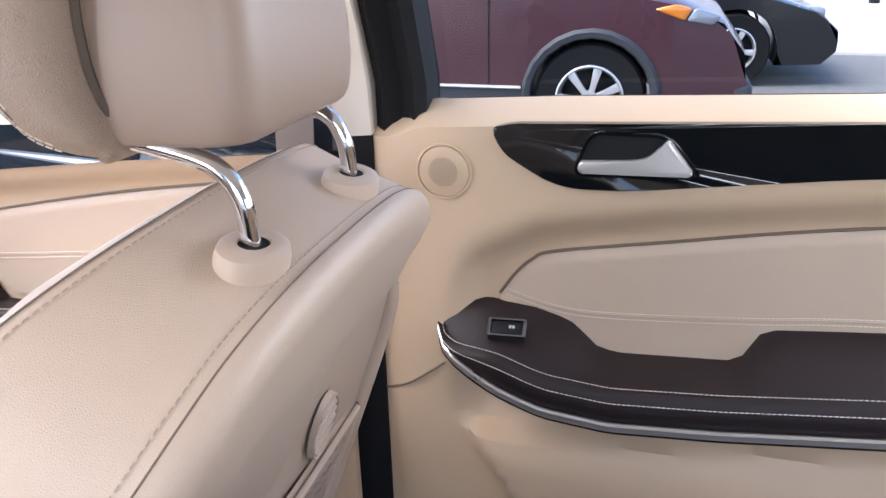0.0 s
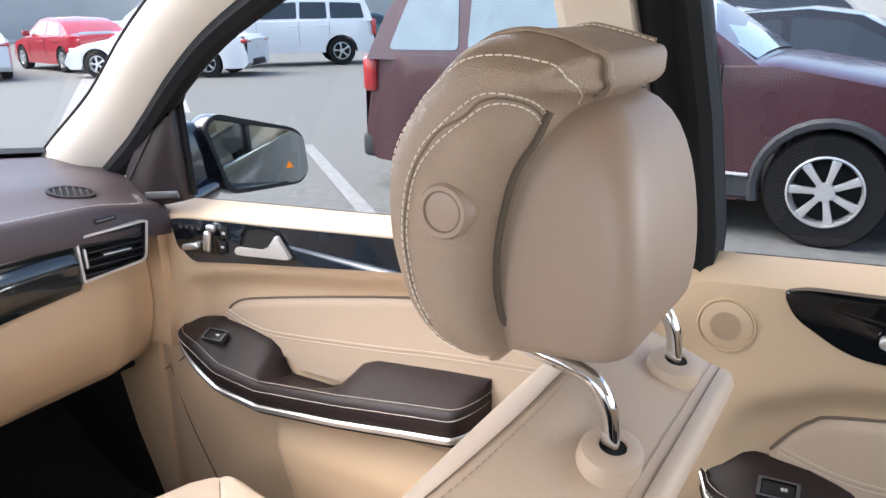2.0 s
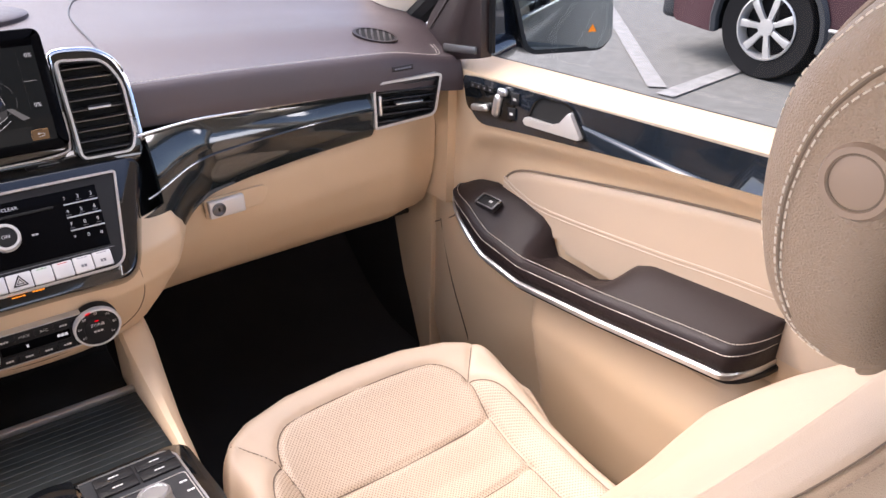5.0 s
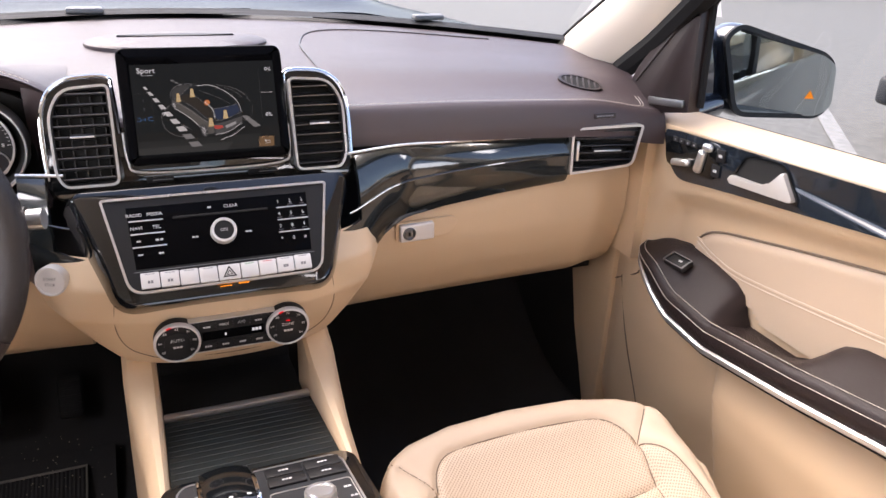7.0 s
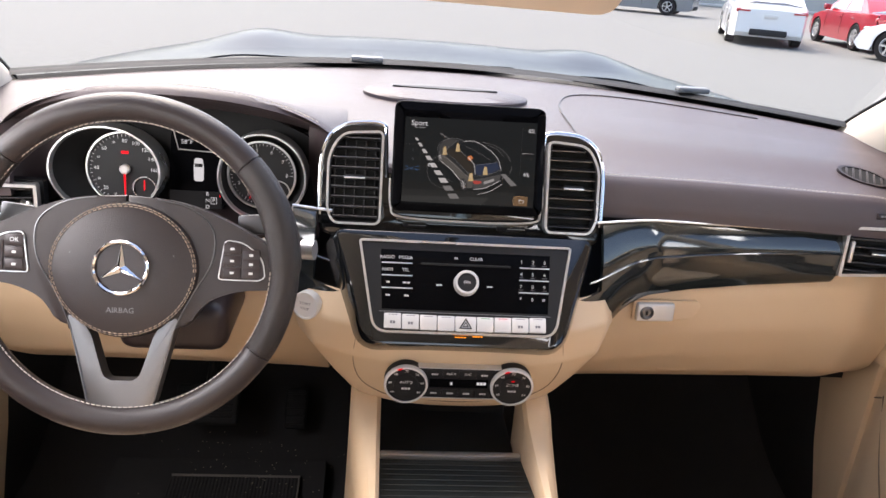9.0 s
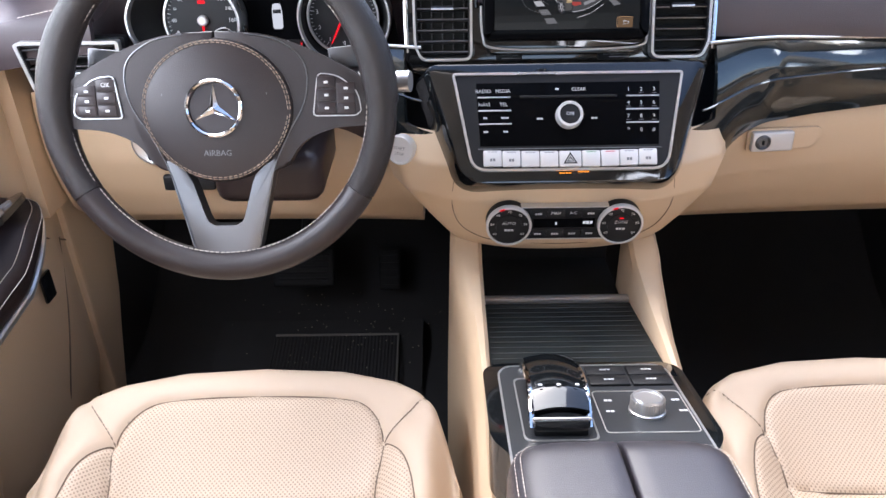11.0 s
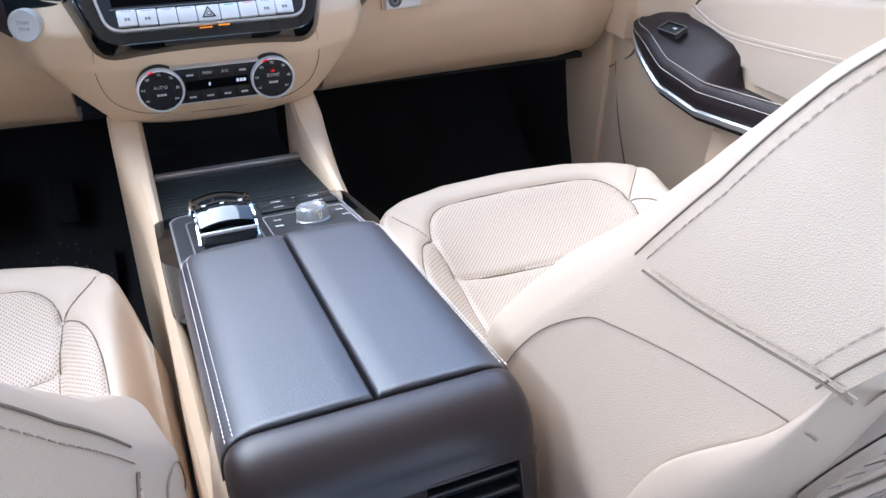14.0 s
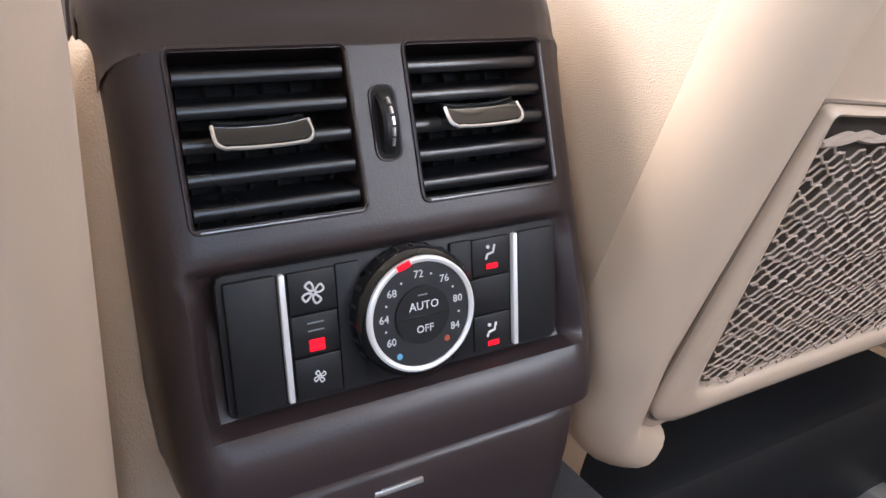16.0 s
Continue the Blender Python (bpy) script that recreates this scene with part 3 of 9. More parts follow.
def door(name, side, d, label):
    """A door's inner side. d holds its outlines in y (ahead) and z (up); the trim faces the cabin."""
    y_front, y_rear, z_low = d["front"], d["rear"], d["low"]
    root = thing(name, (side * 0.80, (y_front + y_rear) / 2, z_low), label, "car door", "car doors")
    sill = d["sill"]
    conc, arm_in, arm_out = d["conc"], d["arm_in"], d["arm_out"]
    seam = spline([(p[0], p[1], 0) for p in d["seam"]], 8)
    seam2 = [(p.x, p.y) for p in seam]
    ins_poly = seam2 + [(p[0], p[1]) for p in d["insert_foot"]]

    def panel(y, z):
        top = lerp(sill, -y)
        x = 0.757 + 0.045 * ease(top - 0.022, top + 0.004, z) ** 2
        # hollow that sweeps round the insert and ends above in a soft shoulder
        c = lerp(conc, -y)
        hollow = ease(c + 0.012, c - 0.035, z) * ease(d["hollow_front"] + 0.01, d["hollow_front"] - 0.05, y)
        x += 0.030 * hollow * ease(0.74, 0.84, z)
        # lower map pocket stands into the cabin
        p = d["pocket"]
        bulge = ease(p[1] + 0.006, p[1] - 0.010, z + 0.10 * (y - p[0]) * (y < p[0])) * ease(p[0] + 0.022, p[0] - 0.012, y - d.get("lean", 0.30) * (z - p[1]))
        x -= 0.034 * bulge
        x += 0.012 * ease(y_front - 0.05, y_front, y) + 0.02 * ease(z_low + 0.10, z_low, z)
        return V((x, y, z))

    ys, zs = span(y_rear, y_front, 70), span(0.0, 1.0, 60)
    panel_bm = sheet(lambda y, k: panel(y, z_low + k * (lerp(sill, -y) + 0.004 - z_low)), ys, zs, thick=0.012)
    part("trim_panel", mirrored(panel_bm, side), beige_plastic, root, "beige soft plastic door trim")
    top = [V((0.803, y, lerp(sill, -y) - 0.0015)) for y in span(y_rear, y_front, 30)]
    part("window_seal", mirrored(tube(top, 0.006, 6), side), rubber, root, "black rubber strip along the window")

    # quilted insert above the armrest
    zmax, zmin = max(p[1] for p in ins_poly), min(p[1] for p in ins_poly)
    ins = sheet(lambda y, z: panel(y, z) - V((0.006 * ease(0, 0.012, near_path((y, z), seam2)), 0, 0)), span(y_rear, max(p[0] for p in ins_poly), 90), span(zmin, zmax, 40),
                keep=lambda y, z: inside((y, z), ins_poly))
    part("insert", mirrored(ins, side), beige, root, "padded beige leather insert")
    part("insert_seam", mirrored(tube([panel(*p) - V((0.002, 0, 0)) for p in seam2], 0.0020, 5), side), groove, root)
    st = [panel(p.x, p.y) - V((0.0075, 0, 0)) for p in spline([(q[0], q[1], 0) for q in d["stitch"]], 12)]
    for k, off in enumerate((0.0, -0.008)):
        part("stitching", mirrored(stitches([q + V((0, 0, off)) for q in st], (-1, 0, 0), 0.0034, 0.0018), side), thread, root, kind="stuff")
    part("insert_fold", mirrored(tube([q + V((0.004, 0, -0.004)) for q in st], 0.0032, 6), side), beige, root)

    # lacquered inlay with the door pull
    inlay = [(-p[0], p[1]) for p in rounded(d["inlay"], d["inlay_r"], 6)]
    m = plane_m((0.7575, 0, 0), (0, -1, 0), (0, 0, 1))
    part("inlay", mirrored(transform(prism(inlay, -0.004, 0.0075, 0.004, 3), m), side), d["inlay_mat"], root, "gloss dark lacquered inlay")
    bez = rounded([(-a, b) for a, b in d["bezel"]], 0.016, 6)
    well = inset(bez, 0.0035)
    part("handle_bezel", mirrored(transform(frame_ring(bez, well, 0.0060, 0.0105), m), side), piano, root)
    # Flat black face painted for the dark of the pull's hollow.
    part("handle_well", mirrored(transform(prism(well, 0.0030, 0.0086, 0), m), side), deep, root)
    (hy0, hz0), (hy1, hz1) = d["handle"]
    blade = rounded([(-hy0, hz0 + 0.012), (-(hy0 * 0.55 + hy1 * 0.45), hz0 + 0.015), (-(hy0 * 0.40 + hy1 * 0.60), hz0 + 0.018), (-(hy1 + 0.026), hz1 + 0.036), (-hy1, hz1 + 0.003), (-hy1 - 0.002, hz1 - 0.002), (-hy0, hz0 - 0.001)],
                    [0.006, 0.01, 0.008, 0.004, 0.006, 0.004, 0.006], 4)
    part("handle", mirrored(transform(prism(blade, 0.009, 0.0175, 0.004, 3), m), side), silver_paint, root, "satin silver door pull")

    # armrest: stations from the tip back
    def station(y):
        zi, zo = lerp(arm_in, -y), lerp(arm_out, -y)
        h = 0.034 * ease(arm_in[0][0] * -1, arm_in[0][0] * -1 - 0.10, y) + 0.006
        nose = 1 - min(1.0, max(0.0, (-arm_in[0][0] - y) / 0.14))
        xi = 0.700 + 0.060 * (1 - math.sqrt(max(0.0, 1 - nose * nose)))
        xo = 0.784 - 0.030 * ease(0.0, 1, 1 - ease(0, 0.03, abs(zo - zi - h) + 0.0)) * 0
        return xi, zi, h, xo, zo

    rings, chrome_path, up1, up2 = [], [], [], []
    arm_end = d.get("arm_end", y_rear)
    for y in [y for y in span(-arm_in[0][0], arm_end + 0.03, 60)] + [arm_end + 0.03 - 0.03 * q for q in (0.25, 0.5, 0.7, 0.85, 0.95, 1.0)]:
        xi, zi, h, xo, zo = station(y)
        if arm_end > y_rear and y < arm_end + 0.03:
            # rounded rear end
            xi += (xo - xi - 0.004) * (1 - math.sqrt(max(0, 1 - ((arm_end + 0.03 - y) / 0.03) ** 2)))
        rings.append([V(q) for q in ((xo, y, zi - 0.002), (xi + 0.004, y, zi), (xi - 0.001, y, zi + h * 0.25), (xi - 0.002, y, zi + h * 0.6), (xi + 0.001, y, zi + h * 0.85), (xi + 0.007, y, zi + h),
                                     (xi + 0.016, y, zi + h + 0.10 * (zo - zi - h)), (xi + 0.35 * (xo - xi), y, zi + h + 0.32 * (zo - zi - h)), (xi + 0.7 * (xo - xi), y, zi + h + 0.74 * (zo - zi - h)), (xo - 0.008, y, zo - 0.001), (xo, y, zo))])
        chrome_path.append(V((xi + 0.001, y, zi - 0.004)))
        up1.append(V((xi + 0.0095, y, zi + h + 0.0025)))
        up2.append(V((xi - 0.0015, y, zi + h * 0.72)))
    part("armrest", mirrored(loft(rings), side), brown, root, "dark brown stitched leather armrest")
    cr = []
    for p in chrome_path:
        cr.append([p + V(q) for q in ((0.010, 0, 0.004), (0.0, 0, 0.0045), (-0.0028, 0, 0.002), (-0.0028, 0, -0.004), (0.0, 0, -0.0068), (0.010, 0, -0.008))])
    part("chrome_strip", mirrored(loft(cr), side), satin, root, "satin silver strip under the armrest")
    # Black tube that paints the shade beneath the silver strip.
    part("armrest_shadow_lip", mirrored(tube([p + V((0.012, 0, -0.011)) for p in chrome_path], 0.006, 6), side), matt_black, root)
    part("stitching", mirrored(stitches(up1, (-0.3, 0, 1), 0.0036, 0.0018), side), thread, root, kind="stuff")
    part("stitching", mirrored(stitches(up2, (-1, 0, 0.2), 0.0036, 0.0018), side), thread, root, kind="stuff")

    # window switch
    sy = d["switch"]
    xi, zi, h, xo, zo = station(sy)
    sm = plane_m((0.5 * xi + 0.5 * xo - 0.006, sy, zi + h + 0.50 * (zo - zi - h) + 0.006), (0.10, -1, 0), (1, 0.1, (zo - zi - h) / (xo - xi)))
    if side > 0:
        sw = part("window_switch", transform(frame_ring(rounded([(-0.023, -0.013), (0.023, -0.013), (0.023, 0.013), (-0.023, 0.013)], 0.003), rounded([(-0.019, -0.0105), (0.019, -0.0105), (0.019, 0.0105), (-0.019, 0.0105)], 0.002), -0.006, 0.003), sm), spoke_silver, root, "window switch in a silver frame")
        part("rocker", transform(rbox(0.036, 0.019, 0.006, 0.002, c=(0, 0, -0.001)), sm), matt_black, sw)
        bars(sm @ pose(0.006, 0.001, 0.0023), 0.008, 0.006, ink, sw, 2)
    # split line to the lower trim
    sp = [panel(*p) - V((0.0008, 0, 0)) for p in d["split"]]
    part("trim_gap", mirrored(tube(spline(sp, 6), 0.0016, 5), side), groove, root)
    part("trim_gap", mirrored(tube(spline([panel(*p) - V((0.0006, 0, 0)) for p in d["split_down"]], 6), 0.0013, 5), side), groove, root)
    return root, panel, m, station


def transform(bm, m):
    bm.transform(m)
    return bm


FRONT = dict(front=1.375, rear=0.43, low=0.47, hollow_front=1.285,
             sill=[(-1.375, 1.142), (-1.275, 1.150), (-1.17, 1.156), (-1.04, 1.163), (-0.90, 1.170), (-0.76, 1.178), (-0.43, 1.198)],
             conc=[(-1.29, 0.955), (-1.24, 1.015), (-1.18, 1.034), (-1.05, 1.055), (-0.73, 1.099), (-0.43, 1.13)],
             seam=[(1.186, 0.952), (1.170, 0.968), (1.145, 0.981), (1.095, 0.994), (0.92, 1.030), (0.727, 1.064), (0.43, 1.105)],
             insert_foot=[(0.43, 0.90), (0.80, 0.90), (0.87, 0.875), (1.01, 0.875), (1.06, 0.90), (1.186, 0.93)],
             stitch=[(1.183, 0.958), (1.13, 0.942), (1.06, 0.938), (0.85, 0.961), (0.69, 0.982), (0.43, 1.005)],
             arm_in=[(-1.285, 0.908), (-1.262, 0.899), (-1.22, 0.880), (-1.14, 0.843), (-1.045, 0.834), (-0.87, 0.856), (-0.71, 0.882), (-0.43, 0.925)],
             arm_out=[(-1.285, 0.912), (-1.262, 0.925), (-1.20, 0.938), (-1.13, 0.931), (-1.075, 0.920), (-1.052, 0.905), (-1.040, 0.862), (-0.94, 0.862), (-0.90, 0.880), (-0.872, 0.922), (-0.84, 0.936), (-0.70, 0.952), (-0.43, 0.975)],
             inlay=[(1.278, 1.124), (1.262, 1.080), (1.225, 1.050), (1.10, 1.068), (0.735, 1.113), (0.43, 1.140), (0.43, 1.182), (0.735, 1.163), (1.0, 1.146), (1.24, 1.130)],
             inlay_r=[0.008, 0.05, 0.02, 0.1, 0.1, 0.0, 0.0, 0.1, 0.1, 0.012], inlay_mat=ash_blue,
             bezel=[(1.110, 1.082), (1.082, 1.138), (1.010, 1.145), (0.972, 1.100), (0.975, 1.094)],
             handle=((1.103, 1.087), (0.978, 1.098)), switch=1.172, arm_end=0.628, pocket=(1.05, 0.806, 0.80, 0.680),
             split=[(1.375, 0.790), (1.30, 0.836), (1.288, 0.855)], split_down=[(1.345, 0.812), (1.30, 0.70), (1.24, 0.59), (1.22, 0.50)])
door_fr, panel_fr, plane_fr, arm_fr = door("front_door", 1, FRONT, "beige front passenger door with dark inlay and brown leather armrest, closed")

# seat adjuster on the front passenger door inlay


def on_inlay(y, z):
    return plane_m((0.7495, y, z), (0, -1, 0.07), (0, 0, 1))


adj = part("seat_adjuster", transform(prism(rounded([(-0.075, -0.026), (0.045, -0.028), (0.052, 0.024), (-0.085, 0.021)], 0.012), 0, 0.0012, 0.0008), on_inlay(1.185, 1.100)), piano, door_fr, "gloss black seat adjuster panel")
part("seat_base_lever", transform(rbox(0.044, 0.012, 0.012, 0.005, 3, c=(0, 0, 0.006)), on_inlay(1.216, 1.083) @ pose(0, 0, 0, 0, 0, 8)), satin, adj, "silver seat shaped switch")
part("seat_back_lever", transform(rbox(0.016, 0.040, 0.012, 0.006, 3, c=(0, 0, 0.006)), on_inlay(1.172, 1.098) @ pose(0, 0, 0, 0, 0, -14)), satin, adj, "silver backrest shaped switch")
part("headrest_lever", transform(rbox(0.021, 0.013, 0.010, 0.005, 3, c=(0, 0, 0.006)), on_inlay(1.160, 1.124)), satin, adj, "silver headrest shaped switch")
for k in range(4):
    part("memory_key", transform(rbox(0.0135, 0.0085, 0.003, 0.001, c=(0, 0, 0.0014)), on_inlay(1.242 - 0.0155 * k, 1.1155 + 0.0008 * k)), matt_black, adj)
    bars(on_inlay(1.242 - 0.0155 * k, 1.1155 + 0.0008 * k) @ pose(0, 0, 0.003), 0.004, 0.004, ink_dark, adj)
for k in range(2):
    part("door_key", transform(rbox(0.018, 0.020, 0.003, 0.001, c=(0, 0, 0.0014)), on_inlay(1.133 + 0.006 * k, 1.118 - 0.026 * k)), matt_black, adj)
    bars(on_inlay(1.133 + 0.006 * k, 1.118 - 0.026 * k) @ pose(0, 0, 0.003), 0.008, 0.006, ink, adj, 2)

REAR = dict(front=0.412, rear=-0.62, low=0.47, hollow_front=0.30,
            sill=[(-0.412, 1.176), (-0.37, 1.179), (-0.335, 1.1935), (-0.176, 1.2025), (0.0, 1.2095), (0.143, 1.2155), (0.62, 1.234)],
            conc=[(-0.30, 0.985), (-0.265, 1.028), (-0.193, 1.066), (-0.05, 1.092), (0.147, 1.118), (0.62, 1.15)],
            seam=[(0.245, 0.962), (0.225, 0.992), (0.205, 1.012), (0.180, 1.024), (0.06, 1.046), (-0.153, 1.082), (-0.62, 1.14)],
            insert_foot=[(-0.62, 0.92), (-0.10, 0.92), (-0.02, 0.90), (0.13, 0.90), (0.20, 0.92), (0.245, 0.94)],
            stitch=[(0.235, 0.972), (0.17, 0.955), (0.10, 0.954), (-0.05, 0.966), (-0.172, 0.979), (-0.62, 1.01)],
            arm_in=[(-0.320, 0.923), (-0.312, 0.912), (-0.290, 0.899), (-0.235, 0.876), (-0.175, 0.857), (-0.100, 0.850), (0.02, 0.860), (0.181, 0.880), (0.62, 0.920)],
            arm_out=[(-0.320, 0.928), (-0.316, 0.938), (-0.306, 0.946), (-0.285, 0.953), (-0.255, 0.955), (-0.20, 0.950), (-0.158, 0.938), (-0.143, 0.928), (-0.128, 0.908), (-0.10, 0.900), (0.03, 0.908), (0.046, 0.918), (0.058, 0.946), (0.075, 0.954), (0.176, 0.964), (0.62, 0.995)],
            inlay=[(0.250, 1.178), (0.236, 1.150), (0.175, 1.114), (0.10, 1.115), (-0.007, 1.129), (-0.141, 1.146), (-0.62, 1.175), (-0.62, 1.220), (-0.131, 1.199), (0.10, 1.189), (0.225, 1.184)],
            inlay_r=[0.008, 0.03, 0.03, 0.03, 0.1, 0.1, 0.0, 0.0, 0.1, 0.1, 0.012], inlay_mat=piano,
            bezel=[(0.160, 1.129), (0.142, 1.180), (0.062, 1.180), (0.026, 1.140), (0.030, 1.134)],
            handle=((0.152, 1.136), (0.034, 1.140)), switch=0.226, pocket=(0.272, 0.780, -0.05, 0.64), lean=0.62,
            split=[(0.412, 0.806), (0.36, 0.830), (0.31, 0.868)], split_down=[(0.398, 0.806), (0.404, 0.66), (0.41, 0.50)])
door_rr, panel_rr, plane_rr, arm_rr = door("rear_door", 1, REAR, "beige rear passenger door with gloss black inlay and brown armrest, closed")
# round loudspeaker behind the middle pillar
sp_m = plane_m((0.7568, 0.306, 1.123), (0, -1, 0), (0, 0, 1)) @ Matrix.Diagonal((0.83, 0.83, 1.0, 1))
spk = part("loudspeaker", transform(lathe([(0.0405, -0.004), (0.0405, 0.0012), (0.0395, 0.0022), (0.0375, 0.0022), (0.0368, -0.0008), (0.0358, 0.0016), (0.030, 0.0030), (0.0, 0.0040)], 48), sp_m), beige_plastic, door_rr, "round beige loudspeaker grille")
holes = bmesh.new()
for i in range(-11, 12):
    for j in range(-11, 12):
        u, v = (i + 0.5 * (j % 2)) * 0.0021, j * 0.0018
        if math.hypot(u, v) < 0.021:
            holes.verts.ensure_lookup_table()
            c = [holes.verts.new((u + 0.00065 * math.cos(k * math.pi / 3), v + 0.00065 * math.sin(k * math.pi / 3), 0.0040)) for k in range(6)]
            holes.faces.new(c)
part("grille_hole", transform(holes, sp_m), groove, spk, kind="stuff")

door_fl, panel_fl, plane_fl, arm_fl = door("front_door", -1, FRONT, "beige driver's door with brown armrest and window switch block, closed")
# switch block on the driver's armrest
xi, zi, h, xo, zo = arm_fl(1.20)
blk = plane_m((-(0.5 * xi + 0.5 * xo), 1.195, zi + h + 0.5 * (zo - zi - h) + 0.006), (0.25, 0, 0.12), (0, 1, 0.05))
sb = part("switch_block", transform(prism(rounded([(-0.028, -0.085), (0.020, -0.085), (0.024, 0.03), (0.012, 0.055), (-0.022, 0.055)], 0.008), -0.006, 0.002, 0.001), blk), piano, door_fl, "gloss black window switch block in silver edge")
part("mirror_ring", transform(lathe([(0.0095, 0.001), (0.0095, 0.0035), (0.008, 0.0035), (0.008, 0.002), (0, 0.002)], 24), blk @ pose(0.001, 0.022, 0.001)), satin, sb)
for k, (u, v) in enumerate(((-0.014, -0.022), (0.010, -0.022), (-0.014, -0.058), (0.010, -0.058))):
    part("window_key", transform(rbox(0.019, 0.026, 0.007, 0.0025, c=(u, v, 0.004)), blk), satin if v < -0.01 and u > 0 else matt_black, sb)
part("boot_switch", transform(rbox(0.030, 0.046, 0.006, 0.003, c=(0, 0, 0)), plane_m((-0.752, 1.262, 0.773), (0, 1, 0), (0, 0, 1))), piano, door_fl, "black tailgate switch low on the door")

# ---- exterior mirror and its inner triangle ----
sail = [(p.x, p.y) for p in spline([(1.225, 1.164, 0), (1.345, 1.136, 0), (1.372, 1.142, 0), (1.386, 1.172, 0), (1.375, 1.205, 0), (1.347, 1.240, 0), (1.300, 1.290, 0), (1.262, 1.316, 0), (1.234, 1.330, 0)], 5)]
sail = rounded([sail[0], (1.30, 1.146)] + sail[6:] , 0.003, 2)
sm_sail = Matrix(((0, 0, -1, 0.757), (1, 0, 0, 0), (0, 1, 0, 0), (0, 0, 0, 1)))
solo("mirror_triangle", transform(prism(sail, -0.014, 0.010, 0.003, 3), sm_sail), brown_plastic, "dark brown plastic triangle with a tweeter behind the front pillar", "trim", kind="structure")
grille_in = inset(sail, 0.013)
solo("tweeter_grille", transform(prism([p for p in grille_in if p.y > 1.186] or grille_in, 0.0095, 0.0125, 0.002, 2), sm_sail), surf("perforated_brown_grille", (0.030, 0.021, 0.021), 0.6, vary=0.15, grain=0.9, grain_scale=700), "dark brown perforated tweeter grille", "trim", kind="structure")
solo("tweeter_strip", transform(rbox(0.092, 0.013, 0.006, 0.002, c=(0, 0, 0)), plane_m((0.744, 1.279, 1.1695), (0, -1, 0.14), (0, 0.14, 1))), spoke_silver, "satin silver strip at the foot of the mirror triangle", "trim", kind="structure")
solo("triangle_edge", tube([V((0.768, 1.221, 1.172)), V((0.766, 1.229, 1.332)), V((0.748, 1.150, 1.432))], 0.006, 6), rubber, "black rubber edge of the door window", "seal", kind="structure")
mir = thing("side_mirror", (0.90, 1.36, 1.14), "dark blue door mirror with a lit amber warning sign", "side mirror")
mm = plane_m((1.040, 1.350, 1.195), (0.985, -0.13, 0.0), (0.0, 0.10, 1))
mo = rounded([(-0.082, -0.080), (0.106, -0.088), (0.134, -0.066), (0.130, 0.018), (0.104, 0.038), (-0.090, 0.090), (-0.122, 0.066)], [0.03, 0.03, 0.03, 0.03, 0.03, 0.03, 0.03], 5)
shell = []
for k, (s, z) in enumerate(((1.0, 0.004), (1.03, -0.01), (1.03, -0.035), (0.95, -0.07), (0.72, -0.10), (0.35, -0.115), (0.02, -0.118))):
    shell.append([V((p.x * s, p.y * s, z)) for p in mo])
part("housing", transform(loft(shell, caps=False), mm), car_paint, mir, "dark blue painted housing")
part("inner_housing", transform(rbox(0.105, 0.150, 0.085, 0.030, 4, c=(-0.145, 0.004, -0.048)), mm), car_paint, mir, "dark blue inner end of the housing")
part("rim", transform(frame_ring(mo, inset(mo, 0.009), -0.05, 0.012), mm), matt_black, mir)
mg = part("glass", transform(prism(inset(mo, 0.0062), 0.0, 0.0062), mm @ pose(0, 0, -0.016, 3, -20, 0)), mirror_glass, mir, "mirror glass")
part("warning_sign", transform(prism([(-0.009, -0.008), (0.009, -0.008), (0.0, 0.008)], 0, 0.0005), mm @ pose(0, 0, -0.016, 3, -20, 0) @ pose(0.084, -0.040, 0.0066)), amber_led, mg, "lit amber triangle")
part("foot", tube(spline([(0.80, 1.33, 1.128), (0.85, 1.345, 1.128), (0.93, 1.37, 1.135)], 5), 0.024, 10), car_paint, mir)


# ---- dashboard ----
dash = thing("dashboard", (0, 1.45, 0.95), "dark brown leather dashboard with lacquered trim and beige lower half", "dashboard")


def seam_y(x):
    return 1.318 - 0.02 * ease(0.30, 0.72, abs(x))


def pad(x, v):
    """Top of the dashboard, from the windscreen (v 0) to the stitched front edge (v 1)."""
    a = screen_base(x) + V((0, -0.035, -0.004))
    y1 = seam_y(x)
    y = a.y + (y1 - a.y) * v
    z = a.z - 0.018 * ease(0, 0.5, v) + 0.010 * math.sin(math.pi * min(1, v * 1.15)) - 0.020 * ease(0.72, 1.0, v) - 0.018 * ease(0.60, 0.76, abs(x)) * ease(0.5, 1, v)
    return V((x, y, z))


part("top_pad", sheet(pad, span(-0.755, 0.755, 110), span(0, 1, 40), keep=lambda x, v: not (-0.605 < x < -0.195 and v > 0.74), thick=0.02), brown_dash, dash, "brown grained leather top")


def band(x, v):
    p = pad(x, 1.0)
    prof = [(0, 0, 0), (0.15, -0.007, -0.004), (0.3, -0.012, -0.012), (0.5, -0.016, -0.026), (0.75, -0.0185, -0.041), (1, -0.0185, -0.056)]
    return p + V((0, lerp([(a, b) for a, b, c in prof], v), lerp([(a, c) for a, b, c in prof], v)))


